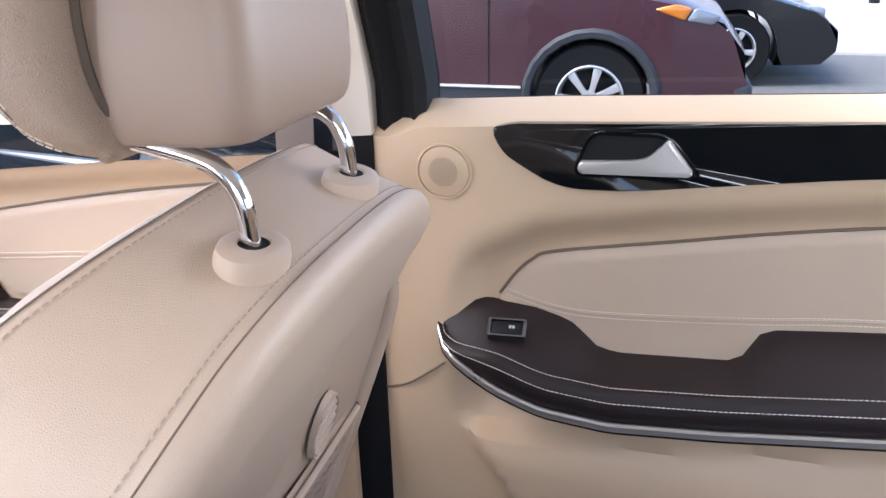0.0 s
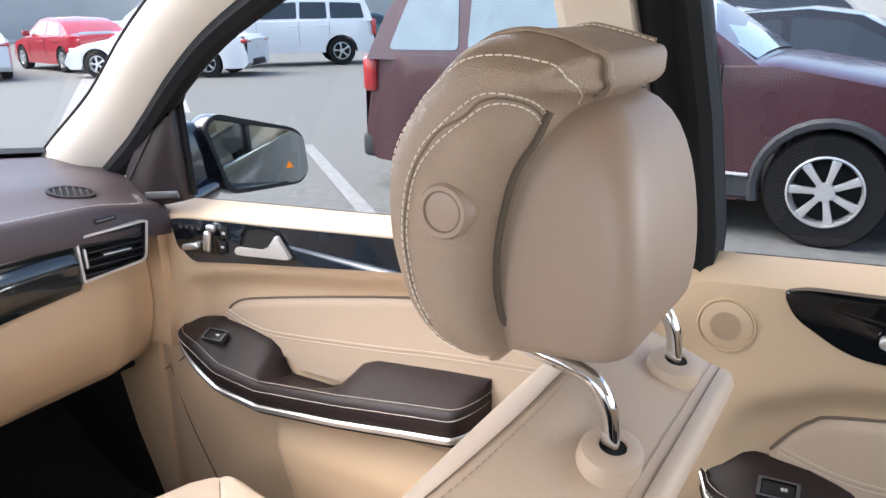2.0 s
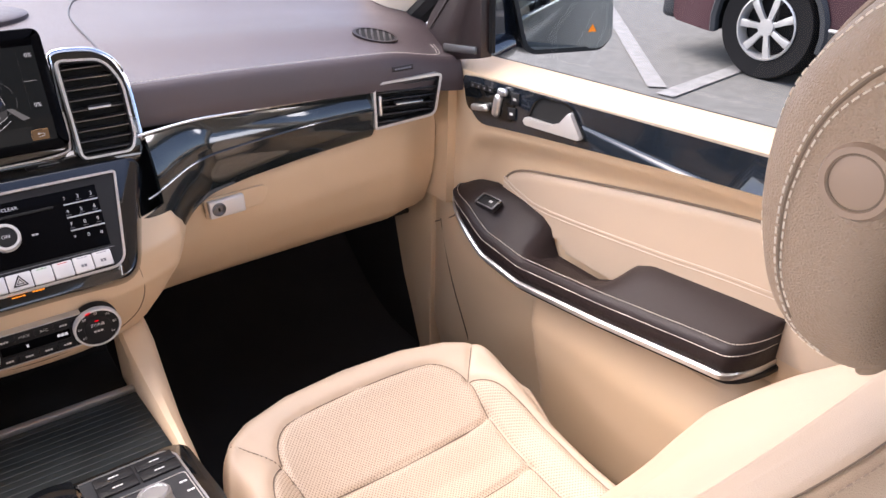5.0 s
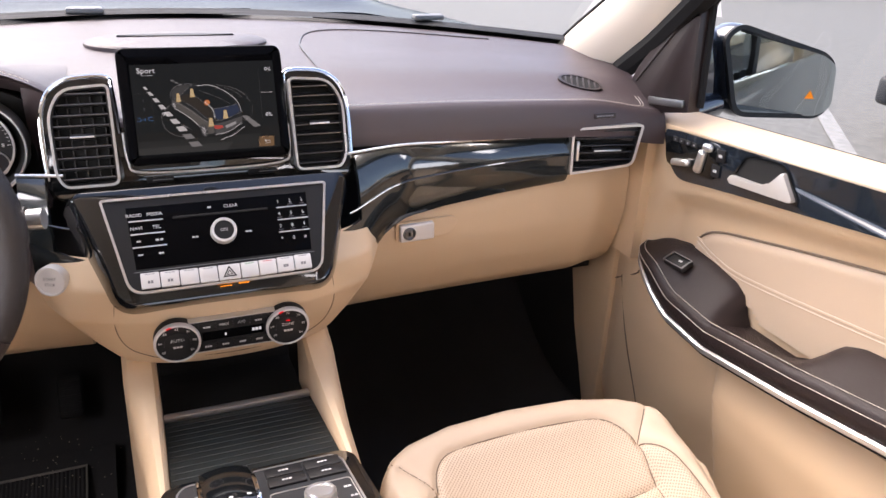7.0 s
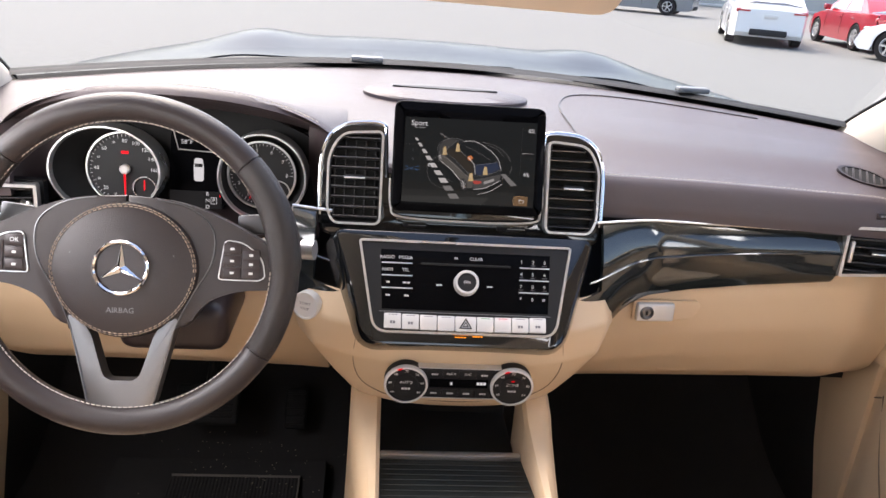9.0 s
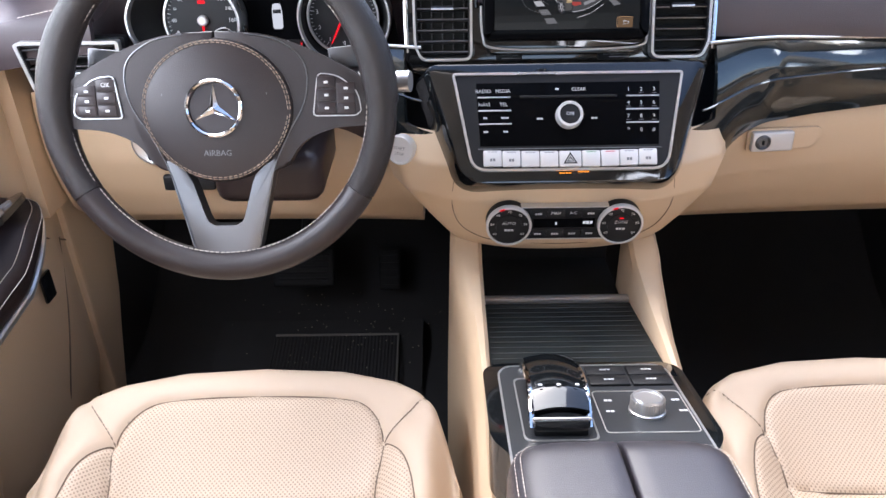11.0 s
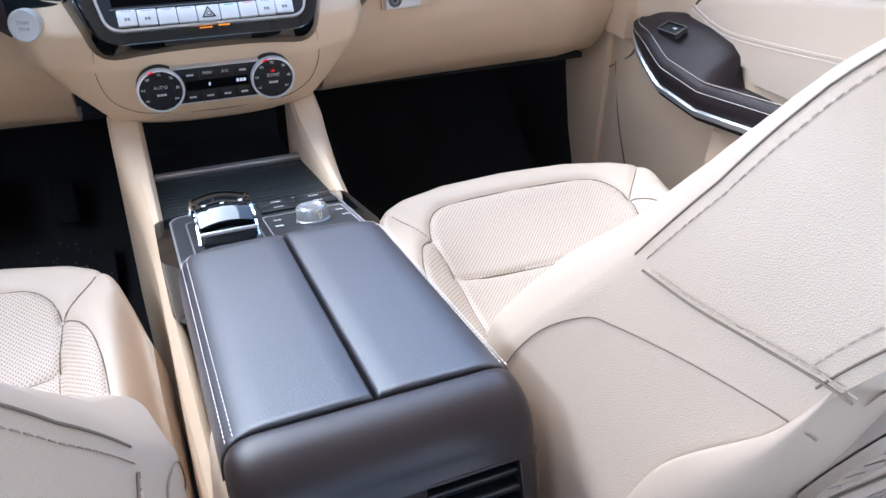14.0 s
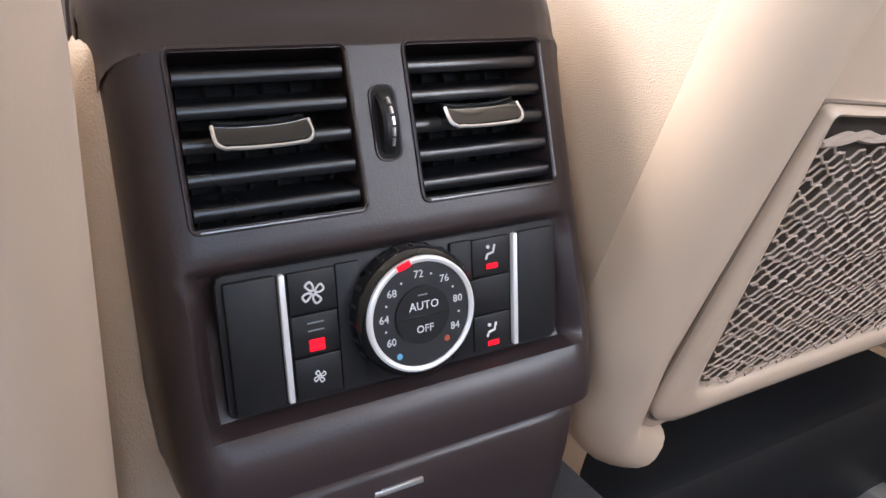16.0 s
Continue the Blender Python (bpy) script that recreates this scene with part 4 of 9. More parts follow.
part("front_band", sheet(band, span(-0.755, 0.755, 80), span(0, 1, 12), keep=lambda x, v: not -0.605 < x < -0.195, thick=0.012), brown_dash, dash, "brown leather band below the stitched edge")
part("stitching", stitches([pad(x, 0.992) + V((0, 0, 0.0012)) for x in span(0.20, 0.700, 90)], (0, -0.2, 1), 0.004, 0.0022), thread, dash, kind="stuff")
part("stitching", stitches([pad(x, 0.992) + V((0, 0, 0.0012)) for x in span(-0.700, -0.62, 20)], (0, -0.2, 1), 0.004, 0.0022), thread, dash, kind="stuff")
for off in (0.0, 0.006):
    turn = spline([pad(0.692, 0.992 + off * 0.5), pad(0.714 + off * 0.6, 0.972 + off), pad(0.724 + off, 0.93), pad(0.725 + off, 0.86)], 10)
    part("stitching", stitches([p + V((0, 0, 0.0012)) for p in turn], (0, -0.2, 1), 0.004, 0.0022), thread, dash, kind="stuff")
# seam that outlines the passenger side pad
line = spline([pad(0.206, 0.96), pad(0.200, 0.70), pad(0.215, 0.42), pad(0.27, 0.24), pad(0.40, 0.18), pad(0.60, 0.17)], 10)
part("pad_seam", tube([p + V((0, 0, 0.0008)) for p in line], 0.0016, 5), brown_plastic, dash)
# oval centre loudspeaker cover
oval = [V((0.155 * math.cos(a), 0.095 * math.sin(a), 0)) for a in span(0, 2 * math.pi, 48)[:-1]]
part("centre_cover", loft([[V((p.x * s, 1.71 + p.y * s, 1.2165 + h)) for p in oval] for s, h in ((1.0, -0.006), (1.0, 0.0), (0.97, 0.003), (0.5, 0.006), (0.05, 0.0065))]), brown_dash, dash, "oval brown loudspeaker cover")
part("centre_slot", loft([[V((p.x * 0.64 * s, 1.735 + p.y * 0.13 * s, 1.2215 + h)) for p in oval] for s, h in ((1.05, -0.004), (1.0, 0.0030), (0.2, 0.0032))]), matt_black, dash)
# demister vents on top
for sd in (1, -1):
    dx, dy = pad(sd * 0.652, 0.83) - pad(sd * 0.612, 0.83), pad(sd * 0.632, 0.80) - pad(sd * 0.632, 0.86)
    dm = plane_m(pad(sd * 0.632, 0.83) + V((0, 0, 0.0004)), dx * (1 if dx.x > 0 else -1), dy) @ pose(0, 0, 0, 0, 0, -14 * sd)
    el = [V((0.040 * math.cos(a), 0.023 * math.sin(a))) for a in span(0, 2 * math.pi, 32)[:-1]]
    dv = part("demister_vent", transform(frame_ring(el, [p * 0.86 for p in el], -0.008, 0.0022), dm), brown_plastic, dash, "small oval demister vent")
    part("vent_well", transform(prism([p * 0.86 for p in el], -0.004, 0.0010), dm), deep, dv)
    for k in range(6):
        u = -0.026 + 0.0105 * k
        h = 0.86 * 0.023 * math.sqrt(max(0, 1 - (u / (0.86 * 0.040)) ** 2)) * 2
        part("vent_rib", transform(rbox(0.0035, h, 0.0030, 0.001, c=(u, 0, 0.0006)), dm @ pose(0, 0, 0, 0, 0, 0)), brown_plastic, dv)
part("airbag_badge", transform(rbox(0.042, 0.009, 0.002, 0.001, c=(0, 0, 0)), plane_m(band(0.63, 0.42) + V((0, -0.001, 0)), (1, 0.03, 0), (0, 0.2, 1))), brown_plastic, dash)
bars(plane_m(band(0.63, 0.42) + V((0, -0.0024, 0)), (1, 0.03, 0), (0, 0.2, 1)), 0.034, 0.0035, ink_dark, dash, 6)


def trim_low(x):
    x = abs(x)
    return lerp([(0.16, 0.952), (0.19, 0.960), (0.215, 0.972), (0.25, 0.990), (0.30, 1.005), (0.36, 1.016), (0.45, 1.027), (0.60, 1.040), (0.76, 1.045)], x)


def trim_y(x):
    return 0.105 * (1 - ease(0.135, 0.30, abs(x)))


def trim(x, v):
    hi, lo = band(x, 1).z - 0.002, trim_low(x)
    z = hi + (lo - hi) * v
    return V((x, 1.308 - trim_y(x) * (0.35 + 0.65 * v) - lerp([(0, 0.004), (0.08, 0.0105), (0.18, 0.0165), (0.28, 0.0205), (0.36, 0.0222), (0.42, 0.0215), (0.50, 0.0218), (0.60, 0.0212), (0.78, 0.0185), (0.92, 0.0135), (1.0, 0.008)], v), z))


part("column_surround", sheet(trim, span(-0.60, -0.23, 40), span(0.52, 1, 8), thick=0.006), brown_dash, dash)
for a, b in ((0.150, 0.575), (-0.235, -0.150)):
    part("trim_strip", sheet(trim, span(a, b, 50), span(0, 1, 16), keep=lambda x, v: abs(x) > 0.203 or v > 0.55, thick=0.006), ash, dash, "gloss dark ash trim strip")
    part("trim_edge", tube([trim(x, 0.0) + V((0, -0.004, 0.001)) for x in span(a + 0.04 * (a > 0), b - 0.03 * (b < 0), 40)], 0.0022, 6), satin, dash)
    part("trim_crease", tube([trim(x, 0.40 + 0.05 * math.sin(x * 8)) + V((0, -0.0015, 0)) for x in span(a + 0.03 * (a > 0), b - 0.03 * (b < 0), 40)], 0.0016, 6), ash, dash)


def lower(x, v):
    """Beige lower half: glovebox on one side, knee panel on the other."""
    top = trim_low(x) + 0.004
    prof = [(0.0, 1.312, None), (0.08, 1.306, None), (0.30, 1.308, None), (0.50, 1.322, None), (0.72, 1.345, None), (0.90, 1.385, None), (1.0, 1.435, None)]
    y = lerp([(p[0], p[1]) for p in prof], v)
    bot = 0.803 + 0.004 * ease(0.2, 0.7, x)
    z = top + (bot - top) * ease(0, 1, v) ** 0.5 * 0.45 + (bot - top) * v * 0.55
    return V((x, y + 0.03 * ease(0.64, 0.735, abs(x)) * (1 - 0.3 * v), z))


box = part("glovebox", sheet(lower, span(0.185, 0.735, 50), span(0, 1, 24), thick=0.015), beige_plastic, dash, "beige glovebox lid, closed")
part("knee_panel", sheet(lower, span(-0.735, -0.185, 50), span(0, 1, 24), thick=0.015), beige_plastic, dash, "beige knee panel under the steering column")
part("under_panel", sheet(lambda x, y: V((x, y, 0.806 + 0.09 * ease(1.45, 1.9, y))), span(-0.74, 0.74, 20), span(1.43, 1.93, 8), thick=0.01), matt_black, dash)
part("end_cap", loft([[V((x, 1.30 + 0.5 * k, z)) for k, z in ((0.00, 0.87), (0.0, 1.10), (0.10, 1.13), (0.7, 1.13), (0.7, 0.87))] for x in (0.738, 0.775)]), beige_plastic, dash)
part("end_cap", loft([[V((x, 1.30 + 0.5 * k, z)) for k, z in ((0.00, 0.87), (0.0, 1.10), (0.10, 1.13), (0.7, 1.13), (0.7, 0.87))] for x in (-0.738, -0.775)]), beige_plastic, dash)
# glovebox latch in its scooped hollow
lm = plane_m((0.3085, 1.3010, 0.9775), (1, 0.0, 0.03), (0, 0.01, 1))
part("latch_scoop", transform(loft([[V((p.x * s, p.y * s * 0.8, h)) for p in rounded([(-0.033, -0.022), (0.060, -0.018), (0.074, 0.010), (0.066, 0.021), (-0.033, 0.021)], 0.008, 5)] for s, h in ((1.0, -0.004), (1.0, 0.0002), (0.98, 0.0005), (0.90, 0.0006), (0.4, 0.0006))]), lm), beige_plastic, box)
la = part("latch", transform(rbox(0.058, 0.029, 0.011, 0.003, 3, c=(0, 0, 0.004)), lm), button_silver, box, "satin silver latch with a key lock")
part("key_lock", transform(lathe([(0.0110, 0.008), (0.0110, 0.0102), (0.0095, 0.0112), (0.0085, 0.0100), (0.0070, 0.0110), (0.0060, 0.0098), (0.0, 0.0098)], 24), lm @ pose(-0.014, 0, 0)), spoke_silver, la)
part("key_slot", transform(rbox(0.0030, 0.0060, 0.002, 0.0005, c=(-0.014, 0, 0.0105)), lm), deep, la)


# ---- vents ----
def vent(parent, m, pts, n, depth=0.02, tab=True, tilt=0, rim=0.006, chrome_w=0.0032, slat_mat=vent_black, label="air vent in a silver frame", cross=False, edge=False):
    """A framed air vent on the panel frame m, with n slats across its outline."""
    v = part("air_vent", transform(frame_ring(pts, inset(pts, chrome_w), -0.013, 0.005), m), satin, parent, label)
    inn = inset(pts, chrome_w)
    part("vent_well", transform(frame_ring(inn, inset(inn, rim * 0.3), -depth, 0.0035), m), matt_black, v)
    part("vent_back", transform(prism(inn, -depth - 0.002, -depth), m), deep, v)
    lo, hi = min(p[1] for p in inn), max(p[1] for p in inn)
    for k in range(n):
        y = lo + (hi - lo) * (k + 0.6) / (n + 0.2)
        xs = []
        for i in range(len(inn)):
            a, b = inn[i - 1], inn[i]
            if (a[1] > y) != (b[1] > y):
                xs.append(a[0] + (b[0] - a[0]) * (y - a[1]) / (b[1] - a[1]))
        if len(xs) >= 2:
            a, b = min(xs), max(xs)
            part("slat", transform(rbox(b - a - 0.001, 0.0028, min(0.014, depth * 0.75), 0.0010, 2), m @ pose((a + b) / 2, y, -0.35 * depth, tilt, 0, 0)), slat_mat, v)
            if edge:
                part("slat_edge", transform(rbox(b - a - 0.002, 0.0010, 0.0008, 0), m @ pose((a + b) / 2, y, -0.35 * depth, tilt, 0, 0) @ pose(0, 0.0004, min(0.014, depth * 0.75) / 2 + 0.0002)), spoke_silver, v)
    if cross:
        for k in range(5):
            x = min(p[0] for p in inn) + (max(p[0] for p in inn) - min(p[0] for p in inn)) * (k + 0.5) / 5
            part("cross_slat", transform(rbox(0.0015, (hi - lo) * 0.86, 0.004, 0.0004), m @ pose(x, (lo + hi) / 2, -depth * 0.85)), slat_mat, v)
    if tab:
        cx, cy = (min(p[0] for p in inn) + max(p[0] for p in inn)) / 2, (lo + hi) / 2
        w = (max(p[0] for p in inn) - min(p[0] for p in inn)) * 0.42
        t = part("vent_tab", transform(rbox(w, 0.0065, 0.012, 0.002, 2, c=(cx, cy, 0.002)), m), matt_black, v)
        part("tab_edge", transform(rbox(w * 0.98, 0.0028, 0.002, 0.001, 2, c=(cx, cy - 0.001, 0.0085)), m), satin, t)
    return v


# side vent beside the passenger door, and its twin by the driver
for sd in (1, -1):
    o = V((sd * 0.636, 1.278, 1.0965))
    vm = plane_m(o, (1, -0.16 * sd, 0.0), (0, 0.10, 1))
    pts = rounded([(-0.064, -0.042), (0.050, -0.030), (0.064, 0.038), (0.056, 0.041), (-0.064, 0.036)], [0.004, 0.014, 0.008, 0.008, 0.004], 5)
    if sd < 0:
        pts = [V((-p.x, p.y)) for p in reversed(pts)]
    sv = vent(dash, vm, pts, 6, tab=True, label="side air vent in a satin silver frame", chrome_w=0.0042)
    back = [p * 1.03 for p in pts]
    part("vent_body", transform(prism(back, -0.045, -0.0225), vm), matt_black, sv)
    part("thumb_wheel", transform(rbox(0.006, 0.034, 0.008, 0.003, 2, c=(-0.053 * sd, -0.002, 0.004)), vm), satin, sv)

# ---- centre stack ----
stack = thing("centre_stack", (0, 1.25, 0.86), "gloss black centre stack with audio keys, climate dials and silver frames", "centre stack")
up_m = plane_m((0, 1.300, 1.160), (1, 0, 0), (0, 0.33, 0.94))
hous = rounded([(-0.200, -0.078), (0.200, -0.078), (0.203, 0.02), (0.192, 0.062), (0.165, 0.079), (0.112, 0.083), (0.104, 0.0), (-0.104, 0.0), (-0.112, 0.083), (-0.165, 0.079), (-0.192, 0.062), (-0.203, 0.02)],
               [0.02, 0.02, 0.02, 0.03, 0.03, 0.008, 0.012, 0.012, 0.008, 0.03, 0.03, 0.02], 5)
part("vent_housing", transform(prism(hous, -0.07, 0.0, 0.006, 3), up_m), piano, stack, "gloss black housing with bright upper edges")
for sd in (1, -1):
    arc = [up_m @ V((sd * x, y, 0.0005)) for x, y in ((0.108, 0.005), (0.111, 0.060), (0.116, 0.078), (0.150, 0.079), (0.172, 0.073), (0.190, 0.056), (0.199, 0.02), (0.198, -0.05))]
    part("housing_edge", tube(spline(arc, 6), 0.0030, 8), chrome, stack)
    vpts = rounded([(-0.036, -0.064), (0.030, -0.064), (0.039, -0.045), (0.040, 0.030), (0.022, 0.062), (-0.036, 0.066)], [0.012, 0.018, 0.02, 0.03, 0.03, 0.010], 5)
    if sd < 0:
        vpts = [V((-p.x, p.y)) for p in reversed(vpts)]
    vent(stack, up_m @ pose(sd * 0.150, 0.002, 0.0125), vpts, 9, depth=0.012, edge=True, tilt=-4 if sd < 0 else 24, slat_mat=vent_black, label="centre air vent in a satin silver frame", cross=sd < 0)
# two slim keys below the display
for x, y in ((-0.0631, -0.0544), (0.0762, -0.0538)):
    sk = part("stack_key", transform(rbox(0.026, 0.0085, 0.006, 0.0025, 3), up_m @ pose(x, y, 0.001)), matt_black, stack, "slim black key in a silver edge")
    part("key_edge", transform(tube([V((-0.0125, -0.0046, 0.0032)), V((0.0125, -0.0046, 0.0032))], 0.0006, 5), up_m @ pose(x, y, 0.001)), satin, sk)
    bars(up_m @ pose(x, y, 0.0043), 0.016, 0.003, ink, sk, 4)
# display standing between the vents
dm = plane_m((0.0, 1.262, 1.208), (1, 0, 0), (0, 0.05, 0.133))
do_ = rounded([(-0.102, -0.073), (0.102, -0.073), (0.102, 0.073), (-0.102, 0.073)], 0.0125, 6)
scr = part("display", transform(loft([[V((p.x, p.y, z)) for p in q] for q, z in ((inset(do_, 0.003), -0.018), (do_, -0.015), (do_, -0.003), (inset(do_, 0.0008), -0.0010), (inset(do_, 0.0022), 0.0), (inset(do_, 0.02), 0.0), (inset(do_, 0.06), 0.0))]), dm), display_black, stack, "black colour display, switched on")
part("display_stand", transform(prism(rounded([(-0.096, -0.088), (0.096, -0.088), (0.101, -0.06), (0.101, 0.0), (-0.101, 0.0), (-0.101, -0.06)], 0.012), -0.034, -0.016, 0.003), dm), piano, stack)
part("stand_edge", tube(spline([dm @ V(q) for q in ((-0.104, -0.03, -0.014), (-0.102, -0.066, -0.012), (-0.088, -0.081, -0.010), (0, -0.084, -0.010), (0.088, -0.081, -0.010), (0.102, -0.066, -0.012), (0.104, -0.03, -0.014))], 6), 0.0017, 6), satin, stack)
pic = dm @ pose(0, 0, 0.0003)


def on_screen(pts):
    """Places in the shown picture, in thousandths of its width, to places on the display."""
    return [((x - 447) / 3925, (325 + 0.05 * (x - 447) - y) / 3660) for x, y in pts]


def picture_shape(name, pts, h, mt, r=0.001):
    part(name, transform(prism(rounded(on_screen(pts), r, 3), h, h + 0.00008), pic), mt, scr)


def picture_stroke(pts, mt, r=0.00022, h=0.0009):
    part("picture_line", transform(tube([V((p.x, p.y, h)) for p in spline([(*q, 0) for q in on_screen(pts)], 4)], r, 4), pic), mt, scr)


def shade_of(name, g, tint=(1.0, 1.0, 1.0)):
    return lit(name, tuple(g * c for c in tint), 1.0)


picture_shape("picture_field", [(105, 120), (800, 150), (795, 565), (100, 530)], -0.0002, shade_of("display_field", 0.010, (0.85, 1.0, 1.05)), 0.0005)
for q, (pts, g) in enumerate((([(103, 430), (798, 460), (795, 565), (100, 530)], 0.020), ([(103, 470), (700, 490), (690, 556), (100, 530)], 0.034), ([(101, 500), (560, 515), (520, 550), (100, 530)], 0.055))):
    picture_shape("picture_floor", pts, 0.00005 + 0.00005 * q, shade_of("display_floor", g * 0.55, (0.95, 1.0, 0.97)), 0.0005)
lane = shade_of("display_lane", 0.42)
lane_dim = shade_of("display_lane_dim", 0.15)
for k in range(9):
    u0, u1 = (k / 9) ** 1.15, ((k + 0.62) / 9) ** 1.15
    (xa, ya), (xb, yb) = (162 + 228 * u0, 222 + 312 * u0), (162 + 228 * u1, 222 + 312 * u1)
    wa, wb = 6 + 20 * u0, 6 + 20 * u1
    picture_shape("picture_dash", [(xa - wa, ya), (xa + wa, ya), (xb + wb, yb), (xb - wb, yb)], 0.0003, lane if k < 7 else lane_dim, 0.0002)
for k in range(3):
    picture_shape("picture_dash", [(285 + 18 * k, 200 + 11 * k), (299 + 18 * k, 202 + 11 * k), (307 + 18 * k, 210 + 11 * k), (294 + 18 * k, 209 + 11 * k)], 0.0003, lane_dim, 0.0002)
picture_shape("picture_dash", [(612, 398), (640, 400), (705, 455), (672, 460)], 0.0003, lane_dim, 0.0005)
body = [(278, 285), (282, 256), (300, 238), (345, 226), (385, 228), (410, 239), (468, 240), (520, 263), (572, 300), (602, 336), (614, 378), (618, 405), (612, 430), (560, 458), (500, 482), (478, 476), (450, 470), (437, 478), (415, 472), (402, 440), (400, 415), (360, 378), (320, 348), (287, 326)]
picture_shape("picture_car", body, 0.00040, shade_of("display_car", 0.018, (0.9, 1.0, 1.1)))
picture_shape("picture_bonnet", [(284, 262), (302, 240), (345, 229), (384, 232), (344, 262), (316, 284), (288, 290)], 0.00050, shade_of("display_car_top", 0.045))
picture_shape("picture_flank", [(283, 290), (320, 310), (380, 355), (430, 402), (470, 422), (470, 466), (440, 468), (402, 425), (360, 376), (290, 326)], 0.00050, shade_of("display_flank", 0.075, (1.05, 1.0, 0.92)))
picture_shape("picture_cabin", [(318, 285), (358, 272), (395, 285), (440, 323), (470, 355), (476, 392), (440, 388), (380, 333), (330, 303)], 0.00058, shade_of("display_cabin", 0.022, (1.2, 1.0, 0.8)))
picture_shape("picture_roof", [(404, 247), (466, 245), (556, 298), (594, 338), (560, 350), (480, 352), (432, 308), (384, 270)], 0.00062, shade_of("display_roof", 0.010, (0.8, 1.0, 1.1)))
picture_shape("picture_rear_glass", [(480, 354), (596, 341), (611, 374), (570, 394), (496, 406), (478, 388)], 0.00062, shade_of("display_rear_glass", 0.040, (0.55, 0.8, 1.5)))
picture_shape("picture_tail", [(472, 426), (540, 416), (617, 400), (612, 430), (560, 455), (502, 478), (474, 468)], 0.00062, shade_of("display_tail", 0.060))
picture_shape("picture_plate", [(526, 437), (580, 421), (582, 434), (530, 450)], 0.00072, shade_of("display_plate", 0.26), 0.0003)
picture_shape("picture_lamp", [(470, 430), (512, 434), (516, 444), (488, 450), (472, 444)], 0.00072, shade_of("display_red", 0.22, (1.6, 0.25, 0.2)), 0.0005)
pale, grey_l = shade_of("display_line_pale", 0.75), shade_of("display_line_grey", 0.24)
for pts in ([(410, 240), (468, 240), (520, 262), (572, 299), (602, 335), (615, 380)], [(290, 332), (330, 360), (362, 386), (403, 430)], [(475, 474), (540, 466), (612, 432)], [(497, 500), (560, 484), (622, 450)], [(440, 318), (472, 354), (480, 400)]):
    picture_stroke(pts, pale, 0.00030)
for pts in ([(278, 285), (282, 256), (300, 238), (345, 226), (385, 228), (410, 239)], [(285, 288), (330, 300), (380, 337), (440, 394), (470, 404)], [(385, 233), (345, 262), (318, 283)], [(478, 354), (540, 350), (597, 340)], [(395, 285), (440, 322)], [(480, 410), (540, 404), (612, 380)], [(282, 300), (340, 330), (400, 380), (468, 428)],
            [(228, 350), (228, 395), (250, 436), (295, 462), (350, 468)], [(240, 340), (270, 318), (300, 308)], [(505, 243), (580, 262), (640, 300), (662, 335)], [(540, 258), (590, 280), (625, 312)], [(618, 424), (660, 402), (672, 358)], [(300, 400), (340, 425), (360, 437)], [(420, 262), (500, 300), (560, 335)]):
    picture_stroke(pts, grey_l, 0.00016)
for n_, (x, y, sx) in enumerate(((315, 286, 1), (383, 270, 1), (458, 414, 1.2), (533, 384, 1.1))):
    ochre = shade_of("display_ochre", 0.30, (1.5, 1.1, 0.55))
    picture_shape("picture_strut", [(x - 6 * sx, y - 20), (x + 6 * sx, y - 20), (x + 9 * sx, y + 2), (x + 12 * sx, y + 20), (x - 12 * sx, y + 20), (x - 9 * sx, y + 2)], 0.00080, ochre, 0.0006)
    for k in range(3):
        picture_stroke([(x - 9 * sx, y - 10 + 9 * k), (x, y - 7 + 9 * k), (x + 9 * sx, y - 10 + 9 * k)], shade_of("display_cream", 0.55, (1.1, 1.0, 0.8)), 0.00016, 0.0010)
picture_shape("picture_core", [(438, 312), (456, 308), (466, 322), (450, 336), (436, 328)], 0.00080, shade_of("display_rust", 0.30, (1.6, 0.55, 0.2)), 0.001)
for x, y, rx, ry in ((420, 450, 0.0046, 0.0082), (292, 318, 0.0026, 0.0042)):
    cx_, cy_ = on_screen([(x, y)])[0]
    wh = part("picture_wheel", transform(lathe([(1.0, 0.0), (1.0, 0.00005), (0.0, 0.00005)], 20), pic @ pose(cx_, cy_, 0.00080, 0, 0, 12) @ Matrix.Diagonal((rx, ry, 1, 1))), deep, scr)
    for k in range(7):
        a = 2 * math.pi * k / 7
        part("picture_spoke", transform(tube([V((0.15 * rx * math.cos(a), 0.15 * ry * math.sin(a), 0.0009)), V((0.72 * rx * math.cos(a), 0.72 * ry * math.sin(a), 0.0009))], 0.00030, 4), pic @ pose(cx_, cy_, 0, 0, 0, 12)), pale, wh)


def on_picture(x, y, h=0.0004):
    q = on_screen([(x, y)])[0]
    return pic @ pose(q[0], q[1], h)


write("Sport", scr, on_picture(178, 152) @ Matrix.Shear("XY", 4, (0.18, 0.0)), 0.0098, white_led)
picture_stroke([(155, 172), (182, 173), (210, 174)], white_led, 0.00018, 0.0004)
write("0%", scr, on_picture(770, 190), 0.0072, white_led)
write("0%", scr, on_picture(752, 405), 0.0072, white_led)
write("0%", scr, on_picture(245, 356, 0.0008), 0.0064, white_led)
write("1", scr, on_picture(150, 283), 0.0052, grey_led)
write("0", scr, on_picture(150, 324), 0.0052, grey_led)
write("-1", scr, on_picture(146, 370), 0.0056, blue_led)
picture_stroke([(112, 360), (126, 362), (130, 369), (125, 376), (111, 375)], blue_led, 0.00022, 0.0004)
picture_stroke([(186, 362), (170, 362), (165, 370), (170, 377), (185, 378)], blue_led, 0.00022, 0.0004)
